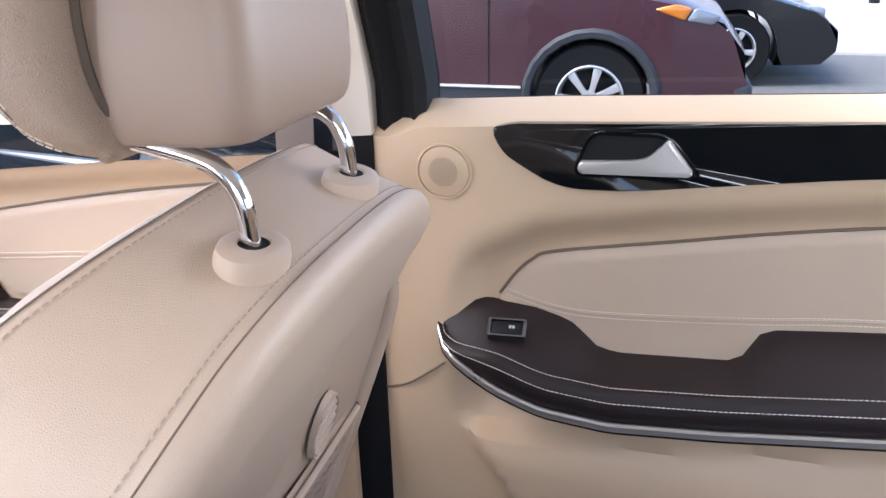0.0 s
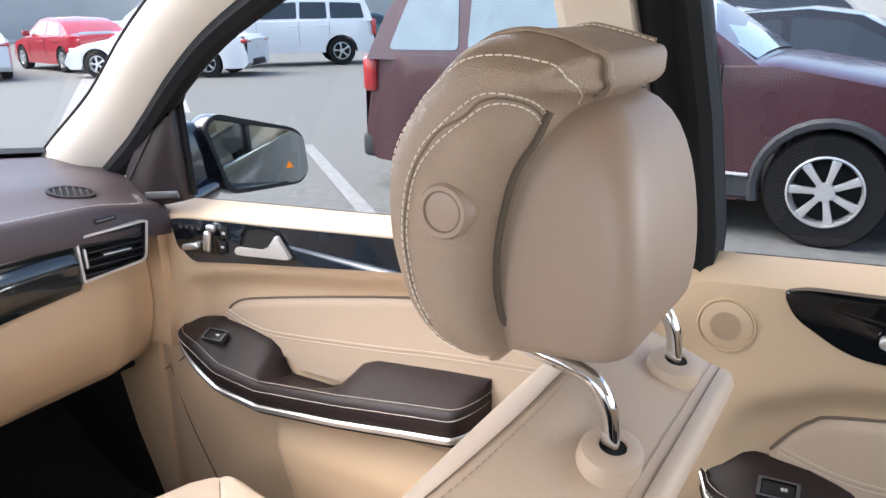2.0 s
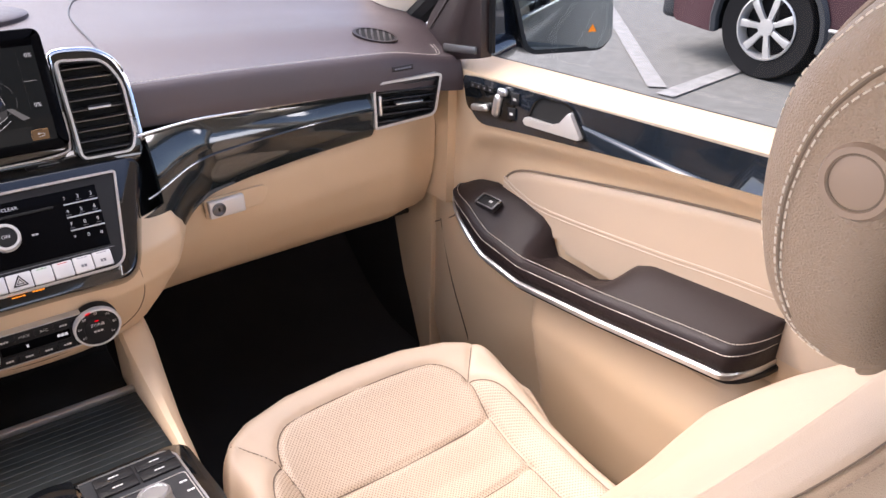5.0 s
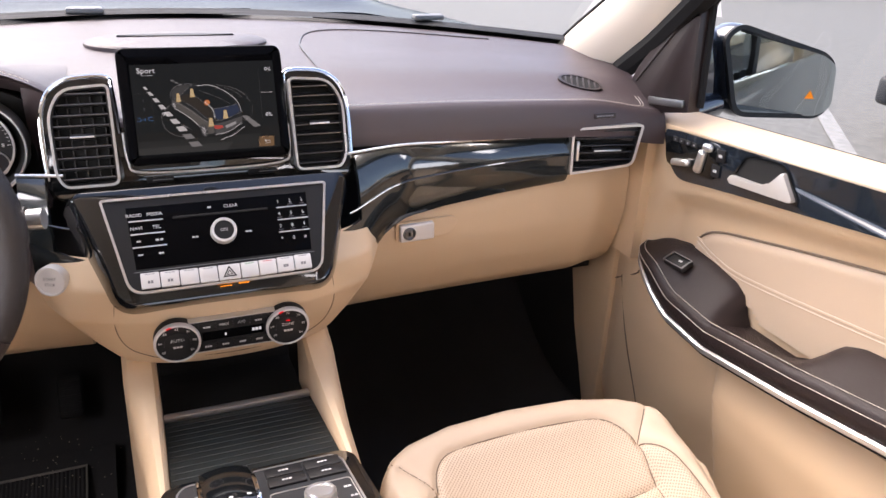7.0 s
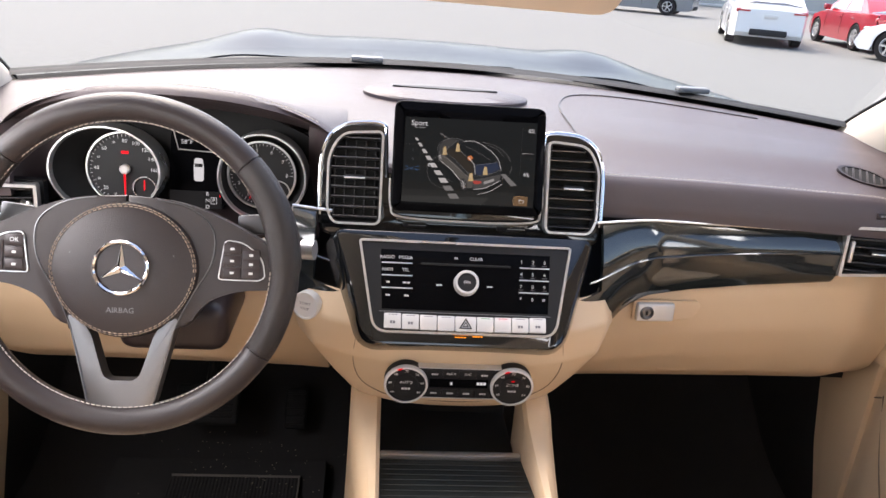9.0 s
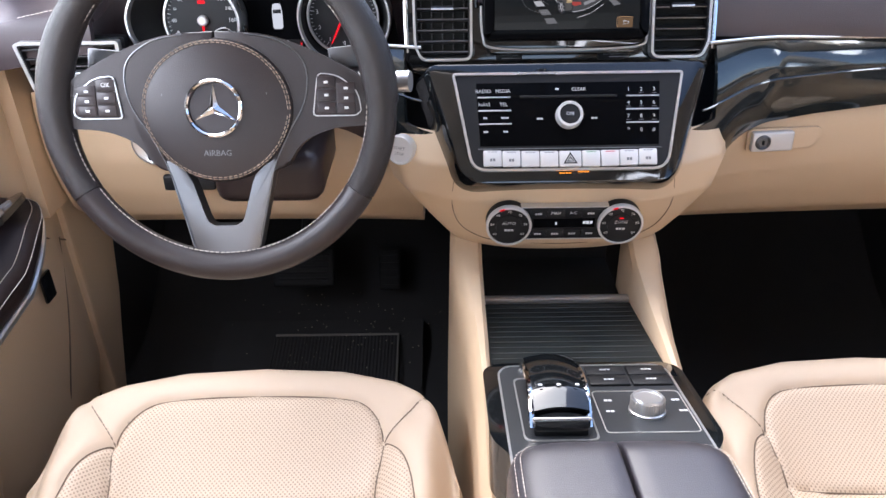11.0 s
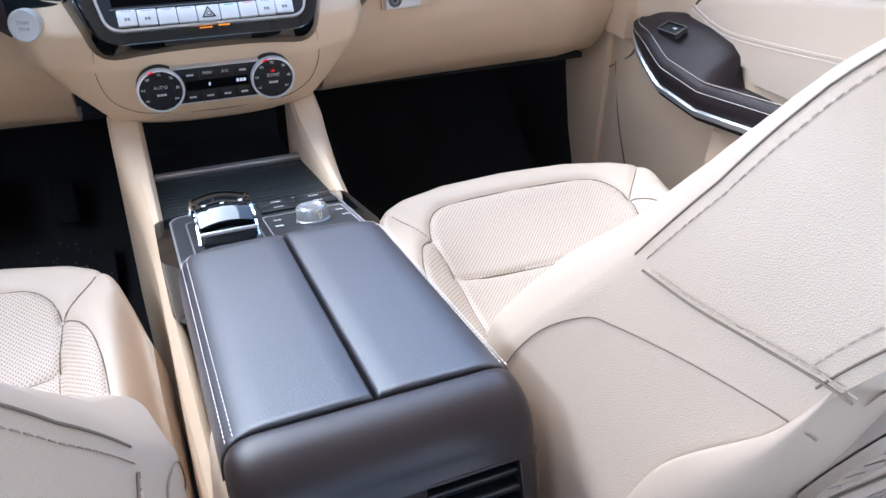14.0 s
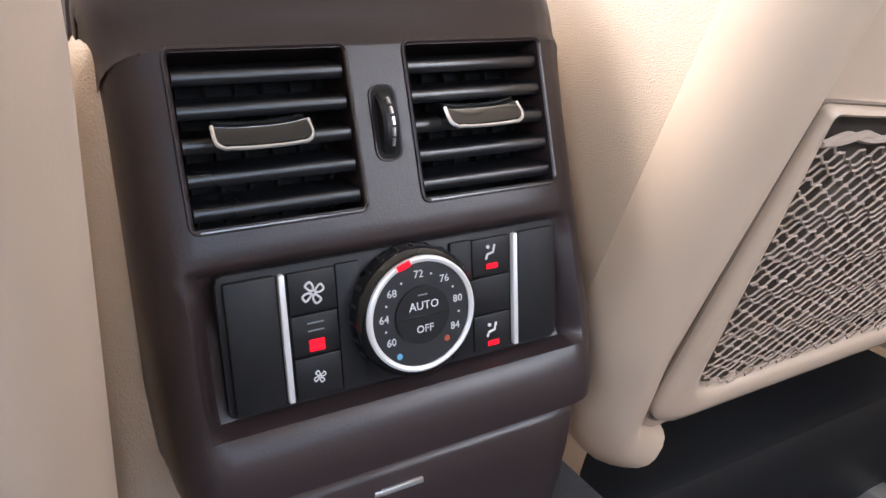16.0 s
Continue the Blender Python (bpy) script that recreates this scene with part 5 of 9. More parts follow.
for pts in ([(110, 252), (185, 255)], [(188, 260), (190, 390)], [(722, 170), (718, 420)]):
    picture_stroke([pts[0], ((pts[0][0] + pts[1][0]) / 2, (pts[0][1] + pts[1][1]) / 2), pts[1]], shade_of("display_line_dim", 0.06), 0.00014, 0.0003)
picture_stroke([(722, 298), (750, 299), (782, 301)], pale, 0.00022, 0.0004)
picture_shape("picture_key", [(692, 512), (765, 515), (762, 558), (690, 554)], 0.0003, shade_of("display_key", 0.10, (1.5, 0.9, 0.45)), 0.0004)
picture_stroke([(690, 554), (692, 511), (765, 514)], shade_of("display_orange", 0.5, (1.3, 0.8, 0.4)), 0.00020, 0.0005)
picture_stroke([(716, 542), (740, 541), (744, 536), (740, 530), (718, 529)], white_led, 0.00030, 0.0006)
picture_stroke([(724, 524), (716, 529), (724, 534)], white_led, 0.00026, 0.0006)
# shelf under the display with two little thumb wheels
for sd in (-1, 1):
    sw = part("shelf_switch", transform(rbox(0.034, 0.012, 0.006, 0.0025, c=(sd * 0.066, -0.056, 0.001)), up_m), matt_black, stack)
    part("shelf_switch_edge", transform(rbox(0.024, 0.003, 0.002, 0.001, c=(sd * 0.066, -0.054, 0.0045)), up_m), satin, sw)
part("housing_foot", tube([up_m @ V((x, -0.0735, -0.001 - 0.02 * (abs(x) / 0.17) ** 6)) for x in span(-0.165, 0.165, 24)], 0.0022, 6), chrome, stack)

# audio unit
rm = plane_m((0, 1.180, 1.055), (1, 0, 0), (0, 0.069, 0.098))
fo = rounded([(-0.130, -0.076), (0.130, -0.076), (0.172, 0.066), (0.168, 0.074), (-0.168, 0.074), (-0.172, 0.066)], [0.03, 0.03, 0.01, 0.006, 0.006, 0.01], 5)
part("stack_frame", transform(loft([[V((p.x * s, p.y * (1 + (s - 1) * 0.5), h)) for p in fo] for s, h in ((1.10, -0.07), (1.05, -0.030), (1.0, -0.006), (0.985, -0.002), (0.95, -0.001))]), rm), piano, stack, "gloss black lacquered frame")
so = rounded([(-0.119, -0.060), (0.119, -0.060), (0.141, 0.058), (0.138, 0.061), (-0.138, 0.061), (-0.141, 0.058)], [0.018, 0.018, 0.010, 0.004, 0.004, 0.010], 6)
# the foot of the frame bows down in the middle
so = [V((p.x, p.y - 0.0035 * (1 - (p.x / 0.119) ** 2) * (p.y < -0.05))) for p in so]
aud = part("audio_unit", transform(prism(inset(so, 0.0030), -0.002, 0.0030), rm), matt_black, stack, "matt black audio panel in a silver outline")
part("silver_outline", transform(frame_ring(so, inset(so, 0.0030), -0.004, 0.0050), rm), satin, aud)
part("key_field", transform(prism([(-0.108, -0.030), (0.108, -0.030), (0.112, 0.048), (-0.112, 0.048)], 0.0030, 0.0040, 0.0005), rm), display_black, aud)
part("disc_slot", transform(rbox(0.118, 0.0032, 0.002, 0.001, c=(0, 0.0305, 0.0040)), rm), deep, aud)
part("field_gap", transform(rbox(0.222, 0.0008, 0.001, 0, c=(0, -0.0335, 0.0032)), rm), ink_dark, aud)
for sd in (-1, 1):
    for k in range(3):
        part("key_bar", transform(rbox(0.040, 0.0016, 0.0018, 0.0006, c=(sd * (0.0905 - 0.0006 * k), 0.0300 - 0.0165 * k, 0.0046)), rm), satin, aud)
T = rm @ pose(0, 0, 0.0042)
for text, x, y, s in (("RADIO", -0.1035, 0.0375, 0.0062), ("MEDIA", -0.0795, 0.0375, 0.0062), ("NAVI", -0.1025, 0.0210, 0.0062), ("TEL", -0.079, 0.0210, 0.0062), ("CLEAR", 0.013, 0.0390, 0.0060),
                      ("1", 0.0735, 0.0380, 0.0066), ("2", 0.0890, 0.0380, 0.0066), ("3", 0.1045, 0.0380, 0.0066), ("4", 0.0730, 0.0215, 0.0066), ("5", 0.0885, 0.0215, 0.0066), ("6", 0.1040, 0.0215, 0.0066),
                      ("7", 0.0725, 0.0050, 0.0066), ("8", 0.0880, 0.0050, 0.0066), ("9", 0.1035, 0.0050, 0.0066), ("*", 0.0720, -0.0120, 0.0072), ("0", 0.0875, -0.0120, 0.0066), ("#", 0.1025, -0.0120, 0.0060)):
    write(text, aud, T @ pose(x, y, 0), s, ink)
for x, y, w in ((-0.1015, 0.0045, 0.005), (-0.0775, 0.0045, 0.010), (-0.1010, -0.0125, 0.006), (-0.0770, -0.0125, 0.006), (-0.0135, 0.0395, 0.0045), (-0.035, 0.0030, 0.008), (0.031, 0.0030, 0.008)):
    bars(T @ pose(x, y, 0), w, 0.0030, ink, aud, 2)
for r in range(3):
    for k in range(3):
        if (r, k) != (0, 0):
            bars(T @ pose(0.0735 + 0.0155 * k - 0.0005 * r, 0.0335 - 0.0165 * r, 0), 0.0065, 0.0010, ink_dark, aud, 3)
kn = part("volume_knob", transform(lathe([(0.0165, 0.002), (0.0160, 0.012), (0.0150, 0.0135), (0.0124, 0.0135), (0.0122, 0.0115), (0.0, 0.0115)], 40), rm @ pose(0, 0.006, 0.002)), button_silver, aud, "knurled chrome volume knob")
part("knob_cap", transform(lathe([(0.0122, 0.0), (0.0122, 0.0122), (0.0, 0.0126)], 32), rm @ pose(0, 0.006, 0.002)), matt_black, kn)
write("ON", kn, rm @ pose(0, 0.006, 0.0149), 0.0060, ink)
for k in range(9):
    w = 0.0218 if k != 4 else 0.0268
    x = (k - 4) * 0.0228 + (0.0025 if k > 4 else -0.0025 if k < 4 else 0)
    key = part("function_key", transform(rbox(w, 0.0195, 0.006, 0.0014, 2, c=(x, -0.0455 - 0.0018 * (1 - (x / 0.1) ** 2), 0.0048)), rm), button_silver, aud, "silver function key")
    km = rm @ pose(x, -0.0455 - 0.0018 * (1 - (x / 0.1) ** 2), 0.0079)
    if k == 4:
        part("hazard_mark", transform(frame_ring([(-0.0085, -0.006), (0.0085, -0.006), (0.0, 0.008)], [(-0.0060, -0.0046), (0.0060, -0.0046), (0.0, 0.0052)], 0, 0.0003), km), deep, key, "hazard triangle")
        part("hazard_mark", transform(frame_ring([(-0.0042, -0.0036), (0.0042, -0.0036), (0.0, 0.0030)], [(-0.0026, -0.0027), (0.0026, -0.0027), (0.0, 0.0014)], 0, 0.0003), km), deep, key)
    else:
        bars(km @ pose(0, -0.002, 0), 0.007, 0.005, ink_dark if k in (0, 1, 7, 8) else button_silver, key, 2)
        bars(km @ pose(0, 0.0078, 0), 0.012, 0.0012, {5: green_led, 6: red_led}.get(k, ink_dark), key, 3)
bars(rm @ pose(-0.006, -0.0605, 0.0032), 0.022, 0.0022, amber_led, aud, 6)
bars(rm @ pose(-0.006, -0.0640, 0.0032), 0.015, 0.0020, amber_led, aud, 4)
bars(rm @ pose(0.016, -0.0625, 0.0032), 0.014, 0.0026, amber_led, aud, 4)


# beige pod with the climate panel
def pod(u, v):
    z = 1.030 - 0.172 * v
    w = lerp([(0.0, 0.232), (0.30, 0.232), (0.45, 0.222), (0.7, 0.185), (0.88, 0.156), (0.96, 0.146), (1.0, 0.138)], v)
    yc = lerp([(0.0, 1.185), (0.2, 1.160), (0.45, 1.160), (0.65, 1.168), (0.85, 1.180), (0.94, 1.192), (1.0, 1.215)], v)
    return V((u * w, yc + 0.085 * abs(u) ** 2.6 * (1 - 0.55 * v) + 0.05 * max(0, abs(u) - 0.9) * 6, z))


part("climate_pod", sheet(pod, span(-1, 1, 60), span(0, 1, 40), thick=0.012), beige_plastic, stack, "beige soft plastic pod")
sm_ = [pod(u, v) + V((0, -0.0006, 0)) for u, v in ((-0.60, 0.26), (-0.665, 0.50), (-0.72, 0.70), (-0.66, 0.80), (-0.50, 0.835), (0, 0.85), (0.50, 0.835), (0.66, 0.80), (0.72, 0.70), (0.665, 0.50), (0.60, 0.26))]
part("pod_seam", tube(spline(sm_, 8), 0.0006, 5), groove, stack)
cm = plane_m((-0.001, 1.156, 0.929), (1, 0, 0), (0, -0.08, 1))
cl = part("climate_panel", transform(prism(rounded([(-0.060, -0.022), (0.060, -0.022), (0.060, 0.024), (-0.060, 0.024)], 0.002), -0.010, 0.0040, 0.001), cm), matt_black, stack, "black climate panel between two dials")
part("climate_edge", transform(frame_ring(rounded([(-0.062, -0.0235), (0.062, -0.0235), (0.062, 0.0255), (-0.062, 0.0255)], 0.002), rounded([(-0.0605, -0.022), (0.0605, -0.022), (0.0605, 0.024), (-0.0605, 0.024)], 0.002), -0.006, 0.0046), cm), silver_paint, cl)
part("climate_screen", transform(rbox(0.078, 0.013, 0.001, 0.0005, c=(0.0, 0.001, 0.0042)), cm), display_black, cl)
bars(cm @ pose(-0.010, 0.001, 0.0050), 0.003, 0.006, white_led, cl)
bars(cm @ pose(0.030, 0.002, 0.0050), 0.013, 0.006, white_led, cl, 3)
for k in range(4):
    x = -0.033 + 0.022 * k
    for y, txt in ((0.0155, ("", "MAX", "A/C", "")[k]), (-0.0145, "")):
        ky = part("climate_key", transform(rbox(0.0205, 0.0125, 0.0016, 0.0006, c=(x, y, 0.0044)), cm), matt_black, cl)
        if txt:
            write(txt, ky, cm @ pose(x, y + 0.001, 0.0054), 0.0058, ink)
        else:
            bars(cm @ pose(x, y, 0.0053), 0.009, 0.0035, ink, ky, 3)
for sd, l1 in ((-1, "AUTO"), (1, "ZONE")):
    km = cm @ pose(sd * 0.0705, 0.0015, 0.0)
    d = part("climate_dial", transform(lathe([(0.0285, -0.006), (0.0285, 0.010), (0.0275, 0.0125), (0.0262, 0.0125), (0.0255, 0.0105), (0.0, 0.0105)], 48), km), matt_black, cl, "black temperature dial with a silver rim")
    part("dial_rim", transform(lathe([(0.0288, 0.0060), (0.0290, 0.0110), (0.0280, 0.0130), (0.0262, 0.0132), (0.0258, 0.0115), (0.0262, 0.0060)], 64), km), button_silver, d)
    part("dial_face", transform(lathe([(0.0165, 0.0105), (0.0162, 0.0118), (0.0, 0.0122)], 32), km), matt_black, d)
    write(l1, d, km @ pose(0, 0.0048, 0.0123), 0.0062, ink)
    bars(km @ pose(0, -0.0050, 0.0123), 0.012, 0.0040, ink, d, 3)
    for k, txt in enumerate(("60", "64", "68", "72", "76", "80", "84")):
        a = radians(214 - 41.5 * k)
        write(txt, d, km @ pose(0.0212 * math.cos(a), 0.0212 * math.sin(a), 0.0107), 0.0050, ink)
    part("dial_light", transform(rbox(0.006, 0.0022, 0.0006, 0.0003, c=(0, 0, 0)), km @ pose(-0.0090, 0.0255, 0.0134, 0, 0, 20)), red_led, d)
    if sd > 0:
        part("dial_light", transform(rbox(0.0050, 0.0016, 0.0004, 0, c=(0, 0.0108, 0.0124)), km), red_led, d)

# start button on the pod's wing
bm_ = plane_m((-0.208, 1.216, 1.006), (1, -0.42, 0), (0, 0.16, 1))
sb_ = part("start_button", transform(lathe([(0.0195, -0.008), (0.0195, 0.004), (0.0185, 0.006), (0.0165, 0.006), (0.0160, 0.0045), (0.0, 0.0050)], 40), bm_), button_silver, stack, "round silver start button")
write("START", sb_, bm_ @ pose(0, 0.003, 0.0052), 0.0055, ink_dark)
write("STOP", sb_, bm_ @ pose(0, -0.0045, 0.0052), 0.0055, ink_dark)

# ---- instrument cluster under its hood ----
cl_ = thing("instrument_cluster", (-0.39, 1.38, 1.06), "instrument cluster with two silver ringed dials, red needles lit", "instrument cluster")


def hood_f(x, v):
    k = max(0.0, 1 - ((x + 0.400) / 0.228) ** 2)
    crest = 1.190 + 0.072 * k ** 0.6
    y = 1.300 + 0.05 * ((x + 0.40) / 0.228) ** 2 * (v < 0.6)
    prof = [(0.0, 0.085, -0.030), (0.25, 0.050, -0.012), (0.42, 0.012, -0.004), (0.5, 0.0, 0.0), (0.58, 0.010, 0.006), (0.75, 0.10, 0.004), (1.0, 0.30, 0)]
    dy, dz = lerp([(a, b) for a, b, c in prof], v), lerp([(a, c) for a, b, c in prof], v)
    z = crest + dz
    if v > 0.5:
        z = crest + dz + (1.204 - crest) * ease(0.62, 1.0, v)
    return V((x, y + dy, z))


part("hood", sheet(hood_f, span(-0.626, -0.174, 60), span(0, 1, 40), thick=0.003), brown_dash, cl_, "brown leather hood with a stitched edge")
part("stitching", stitches([hood_f(x, 0.60) + V((0, 0, 0.004)) for x in span(-0.60, -0.20, 80)], (0, -0.3, 1), 0.004, 0.0022), thread, cl_, kind="stuff")
part("face", transform(prism(rounded([(-0.195, -0.075), (0.185, -0.075), (0.180, 0.05), (0.10, 0.085), (-0.11, 0.085), (-0.19, 0.05)], 0.02), -0.01, 0.0), plane_m((-0.395, 1.392, 1.140), (1, 0, 0), (0, 0.12, 1))), deep, cl_)
part("binnacle_floor", sheet(lambda x, y: V((x, y, 1.085 - 0.10 * (1.39 - y) * (1 - ((x + 0.39) / 0.25) ** 2))), span(-0.60, -0.20, 20), span(1.285, 1.40, 8), thick=0.004), brown_plastic, cl_)
part("cluster_lip", tube(spline([(-0.60, 1.30, 1.105), (-0.52, 1.292, 1.080), (-0.39, 1.290, 1.082), (-0.28, 1.292, 1.075), (-0.22, 1.31, 1.10)], 8), 0.0035, 6), satin, cl_)


for sd in (-1, 1):
    # leather cheeks that close the hood at both ends
    def cheek(u, v):
        q = ease(0, 1, u)
        return V((-0.400 + sd * (0.176 + 0.062 * u), 1.392 - 0.072 * q, 1.222 - 0.030 * u ** 2 - (0.165 - 0.03 * u) * v))
    part("cheek", sheet(cheek, span(0, 1, 14), span(0, 1, 10), thick=0.004), brown_dash, cl_, "brown leather end of the hood")


def gauge(c, rx, rz, r, numbers, start, sweep, needle, sub):
    m = plane_m((c[0], 1.360, c[1]), (1, 0, 0), (0, 0.12, 1))
    ring = [V((rx * math.cos(a), rz * math.sin(a), 0)) for a in span(0, 2 * math.pi, 56)[:-1]]
    off = (-0.020 if rx > rz * 1.1 else 0.004)
    def tube_ring(stations):
        return transform(loft([[V((p.x * k + off * q, p.y * k, h)) for p in ring] for k, h, q in stations], caps=False), m)

    g = part("gauge", tube_ring(((0.975, 0.018, 1), (0.985, 0.025, 1), (1.0, 0.0275, 1), (1.035, 0.0275, 1), (1.05, 0.023, 1), (1.05, -0.02, 1))), satin, cl_, "round gauge in a silver tube")
    part("tube_lining", tube_ring(((0.80, -0.020, 0.3), (0.93, 0.0, 0.7), (0.978, 0.019, 1))), deep, g)
    part("dial_face", transform(lathe([(r, -0.012), (r, -0.002), (0, -0.002)], 48), m), matt_black, g)
    part("dial_ring", transform(lathe([(r, -0.004), (r + 0.0005, 0.002), (r - 0.0022, 0.002), (r - 0.0026, -0.002)], 56), m), satin, g)
    tick = bmesh.new()
    for k in range(41):
        a = radians(start - sweep * k / 40)
        L = 0.005 if k % 5 == 0 else 0.003
        t = rbox(L, 0.0006, 0.0003, 0)
        t.transform(pose((r - 0.004 - L / 2) * math.cos(a), (r - 0.004 - L / 2) * math.sin(a), -0.0016, 0, 0, math.degrees(a)))
        tick = join(tick, t)
    part("dial_ticks", transform(tick, m), ink, g)
    for k, txt in enumerate(numbers):
        a = radians(start - sweep * k / (len(numbers) - 1))
        write(txt, g, m @ pose((r - 0.0135) * math.cos(a), (r - 0.0135) * math.sin(a), -0.0014), 0.0075 if int(txt) % 20 == 0 or int(txt) < 10 else 0.0045, ink)
    a = radians(needle)
    nd = part("needle", transform(tube([V((0, 0, 0.003)), V(((r - 0.010) * math.cos(a), (r - 0.010) * math.sin(a), 0.003))], lambda u: 0.0016 - 0.0010 * u, 6), m), red_led, g, "red lit needle")
    part("needle_hub", transform(lathe([(0.0070, -0.002), (0.0070, 0.004), (0.005, 0.006), (0, 0.006)], 24), m), silver_paint, nd)
    if sub:
        s = m @ pose(sub[0], sub[1], 0)
        part("small_ring", transform(lathe([(0.0165, -0.002), (0.0165, 0.001), (0.0152, 0.001), (0.0150, -0.001)], 32), s), satin, g)
        part("small_needle", transform(tube([V((0, -0.003, 0.001)), V((0.0005, 0.011, 0.001))], 0.0009, 5), s), red_led, g)
    return g, m


g1, gm1 = gauge((-0.480, 1.140), 0.074, 0.060, 0.0535, ("0", "10", "20", "30", "40", "50", "60", "70", "80", "100", "120", "140", "160"), 270, 270, 270, (0.026, -0.026))
part("fuel_light", transform(rbox(0.010, 0.004, 0.0004, 0, c=(0.0, 0.024, -0.001)), gm1), red_led, g1)
g2, gm2 = gauge((-0.288, 1.142), 0.060, 0.060, 0.0490, ("0", "1", "2", "3", "4", "5", "6", "7", "8"), 270, 270, 244, (0.024, -0.024))
dsp = plane_m((-0.384, 1.372, 1.140), (1, 0, 0), (0, 0.12, 1))
ds = part("trip_display", transform(prism(rounded([(-0.040, -0.056), (0.040, -0.056), (0.034, 0.056), (-0.034, 0.056)], 0.006), -0.004, 0.0), dsp), display_black, cl_, "black trip display with a white car sign")
part("temperature_edge", transform(tube([V((-0.030, 0.055, 0.001)), V((-0.024, 0.030, 0.001)), V((0.030, 0.028, 0.001))], 0.0009, 5), dsp), silver_paint, ds)
write("58°F", ds, dsp @ pose(-0.012, 0.041, 0.0006), 0.0090, white_led)
cs = part("car_sign", transform(prism(rounded([(-0.0028, -0.0155), (0.0108, -0.0155), (0.0112, 0.006), (0.0094, 0.0185), (-0.0014, 0.0185), (-0.0032, 0.006)], 0.0035, 4), 0.0, 0.0008), dsp), white_led, ds)
part("car_sign_window", transform(rbox(0.011, 0.005, 0.0008, 0.0003, c=(0.004, 0.008, 0.0010)), dsp), matt_black, cs)
for k, txt in enumerate(("R", "N", "D")):
    write(txt, ds, dsp @ pose(0.016, -0.034 - 0.0095 * k, 0.0006), 0.0080, white_led)
write("P", ds, dsp @ pose(0.025, -0.0435, 0.0006), 0.0085, white_led)
part("gear_box", transform(frame_ring([(0.0205, -0.0485), (0.0295, -0.0485), (0.0295, -0.0385), (0.0205, -0.0385)], [(0.0212, -0.0478), (0.0288, -0.0478), (0.0288, -0.0392), (0.0212, -0.0392)], 0, 0.0005), dsp), white_led, ds)
write("S", ds, dsp @ pose(0.034, -0.036, 0.0006), 0.0060, red_led)
part("trip_band", transform(rbox(0.074, 0.026, 0.0005, 0, c=(-0.001, -0.043, 0.0002)), dsp), lit("display_band", (0.03, 0.03, 0.032), 0.4), ds)

# ---- light switch and parking brake release on the knee panel ----
km = plane_m((-0.560, 1.298, 0.985), (1, 0, 0), (0, 0.02, 1))
ls = part("light_switch", transform(lathe([(0.030, -0.004), (0.030, 0.003), (0.027, 0.005), (0.024, 0.003), (0.0, 0.003)], 40), km), satin, dash, "round light switch")
part("switch_knob", transform(rbox(0.014, 0.040, 0.014, 0.004, 3, c=(0, 0, 0.008)), km), matt_black, ls)
part("brake_release", transform(rbox(0.075, 0.024, 0.010, 0.004, 3, c=(0, 0, 0)), plane_m((-0.52, 1.300, 0.925), (1, 0, 0), (0, 0.05, 1))), matt_black, dash, "black parking brake release")
bars(plane_m((-0.52, 1.2942, 0.925), (1, 0, 0), (0, 0.05, 1)), 0.010, 0.006, ink_dark, dash)


# ---- steering wheel ----
wheel = thing("steering_wheel", (-0.376, 1.028, 1.134), "dark brown leather steering wheel with silver lower spokes", "steering wheel")
A = radians(19)
wm = plane_m((-0.376, 1.030, 1.134), (1, 0, 0), (0, math.sin(A), math.cos(A)))
R0 = 0.1625


def grip(u):
    a = (u * 360) % 360
    side = max(0, 1 - min(abs(a - 12), abs(a - 168)) / 38)
    return 0.0152 + 0.0022 * ease(0, 1, side)


grip_leather = surf("perforated_grip_leather", (0.018, 0.014, 0.0135), 0.36, spec=0.4, vary=0.1, grain=0.40, grain_scale=700, kind="leather")
smooth_leather = surf("smooth_wheel_leather", (0.026, 0.020, 0.020), 0.33, spec=0.4, vary=0.1, grain=0.18, grain_scale=700, kind="leather")
for name, a0, a1, mt, lab in (("rim_top", 42, 138, smooth_leather, "smooth brown leather rim"), ("rim_bottom", 212, 328, smooth_leather, "smooth brown leather rim"),
                              ("rim_grip", -32, 42, grip_leather, "perforated leather grip"), ("rim_grip", 138, 212, grip_leather, "perforated leather grip")):
    arc = [wm @ V((R0 * math.cos(radians(a)), R0 * math.sin(radians(a)), 0)) for a in span(a0 + 0.3, a1 - 0.3, 40)]
    part(name, tube(arc, lambda u, a0=a0, a1=a1: grip((a0 + (a1 - a0) * u) / 360), 16), mt, wheel, lab)
    inner = [wm @ V(((R0 - 0.0146) * math.cos(radians(a)), (R0 - 0.0146) * math.sin(radians(a)), 0.0050)) for a in span(a0 + 1, a1 - 1, 60)]
    part("stitching", stitches(inner, wm.to_3x3() @ V((0, 0, 1)), 0.0034, 0.0020), thread, wheel, kind="stuff")
part("rim_back", transform(tube([V((R0 * math.cos(a), R0 * math.sin(a), -0.001)) for a in span(0, 2 * math.pi, 80)[:-1]], 0.0142, 10, closed=True), wm), brown_plastic, wheel)
hub = [V((0.0765 * math.cos(a) * (1 - 0.06 * max(0, -math.sin(a))), (0.070 if math.sin(a) > 0 else 0.072) * math.sin(a), 0)) for a in span(0, 2 * math.pi, 48)[:-1]]
part("hub", transform(loft([[V((p.x * s, p.y * s - 0.004, h)) for p in hub] for s, h in ((0.9, -0.05), (1.0, -0.012), (1.0, 0.0), (0.95, 0.008), (0.70, 0.013), (0.2, 0.015))]), wm), smooth_leather, wheel, "brown leather airbag cover")
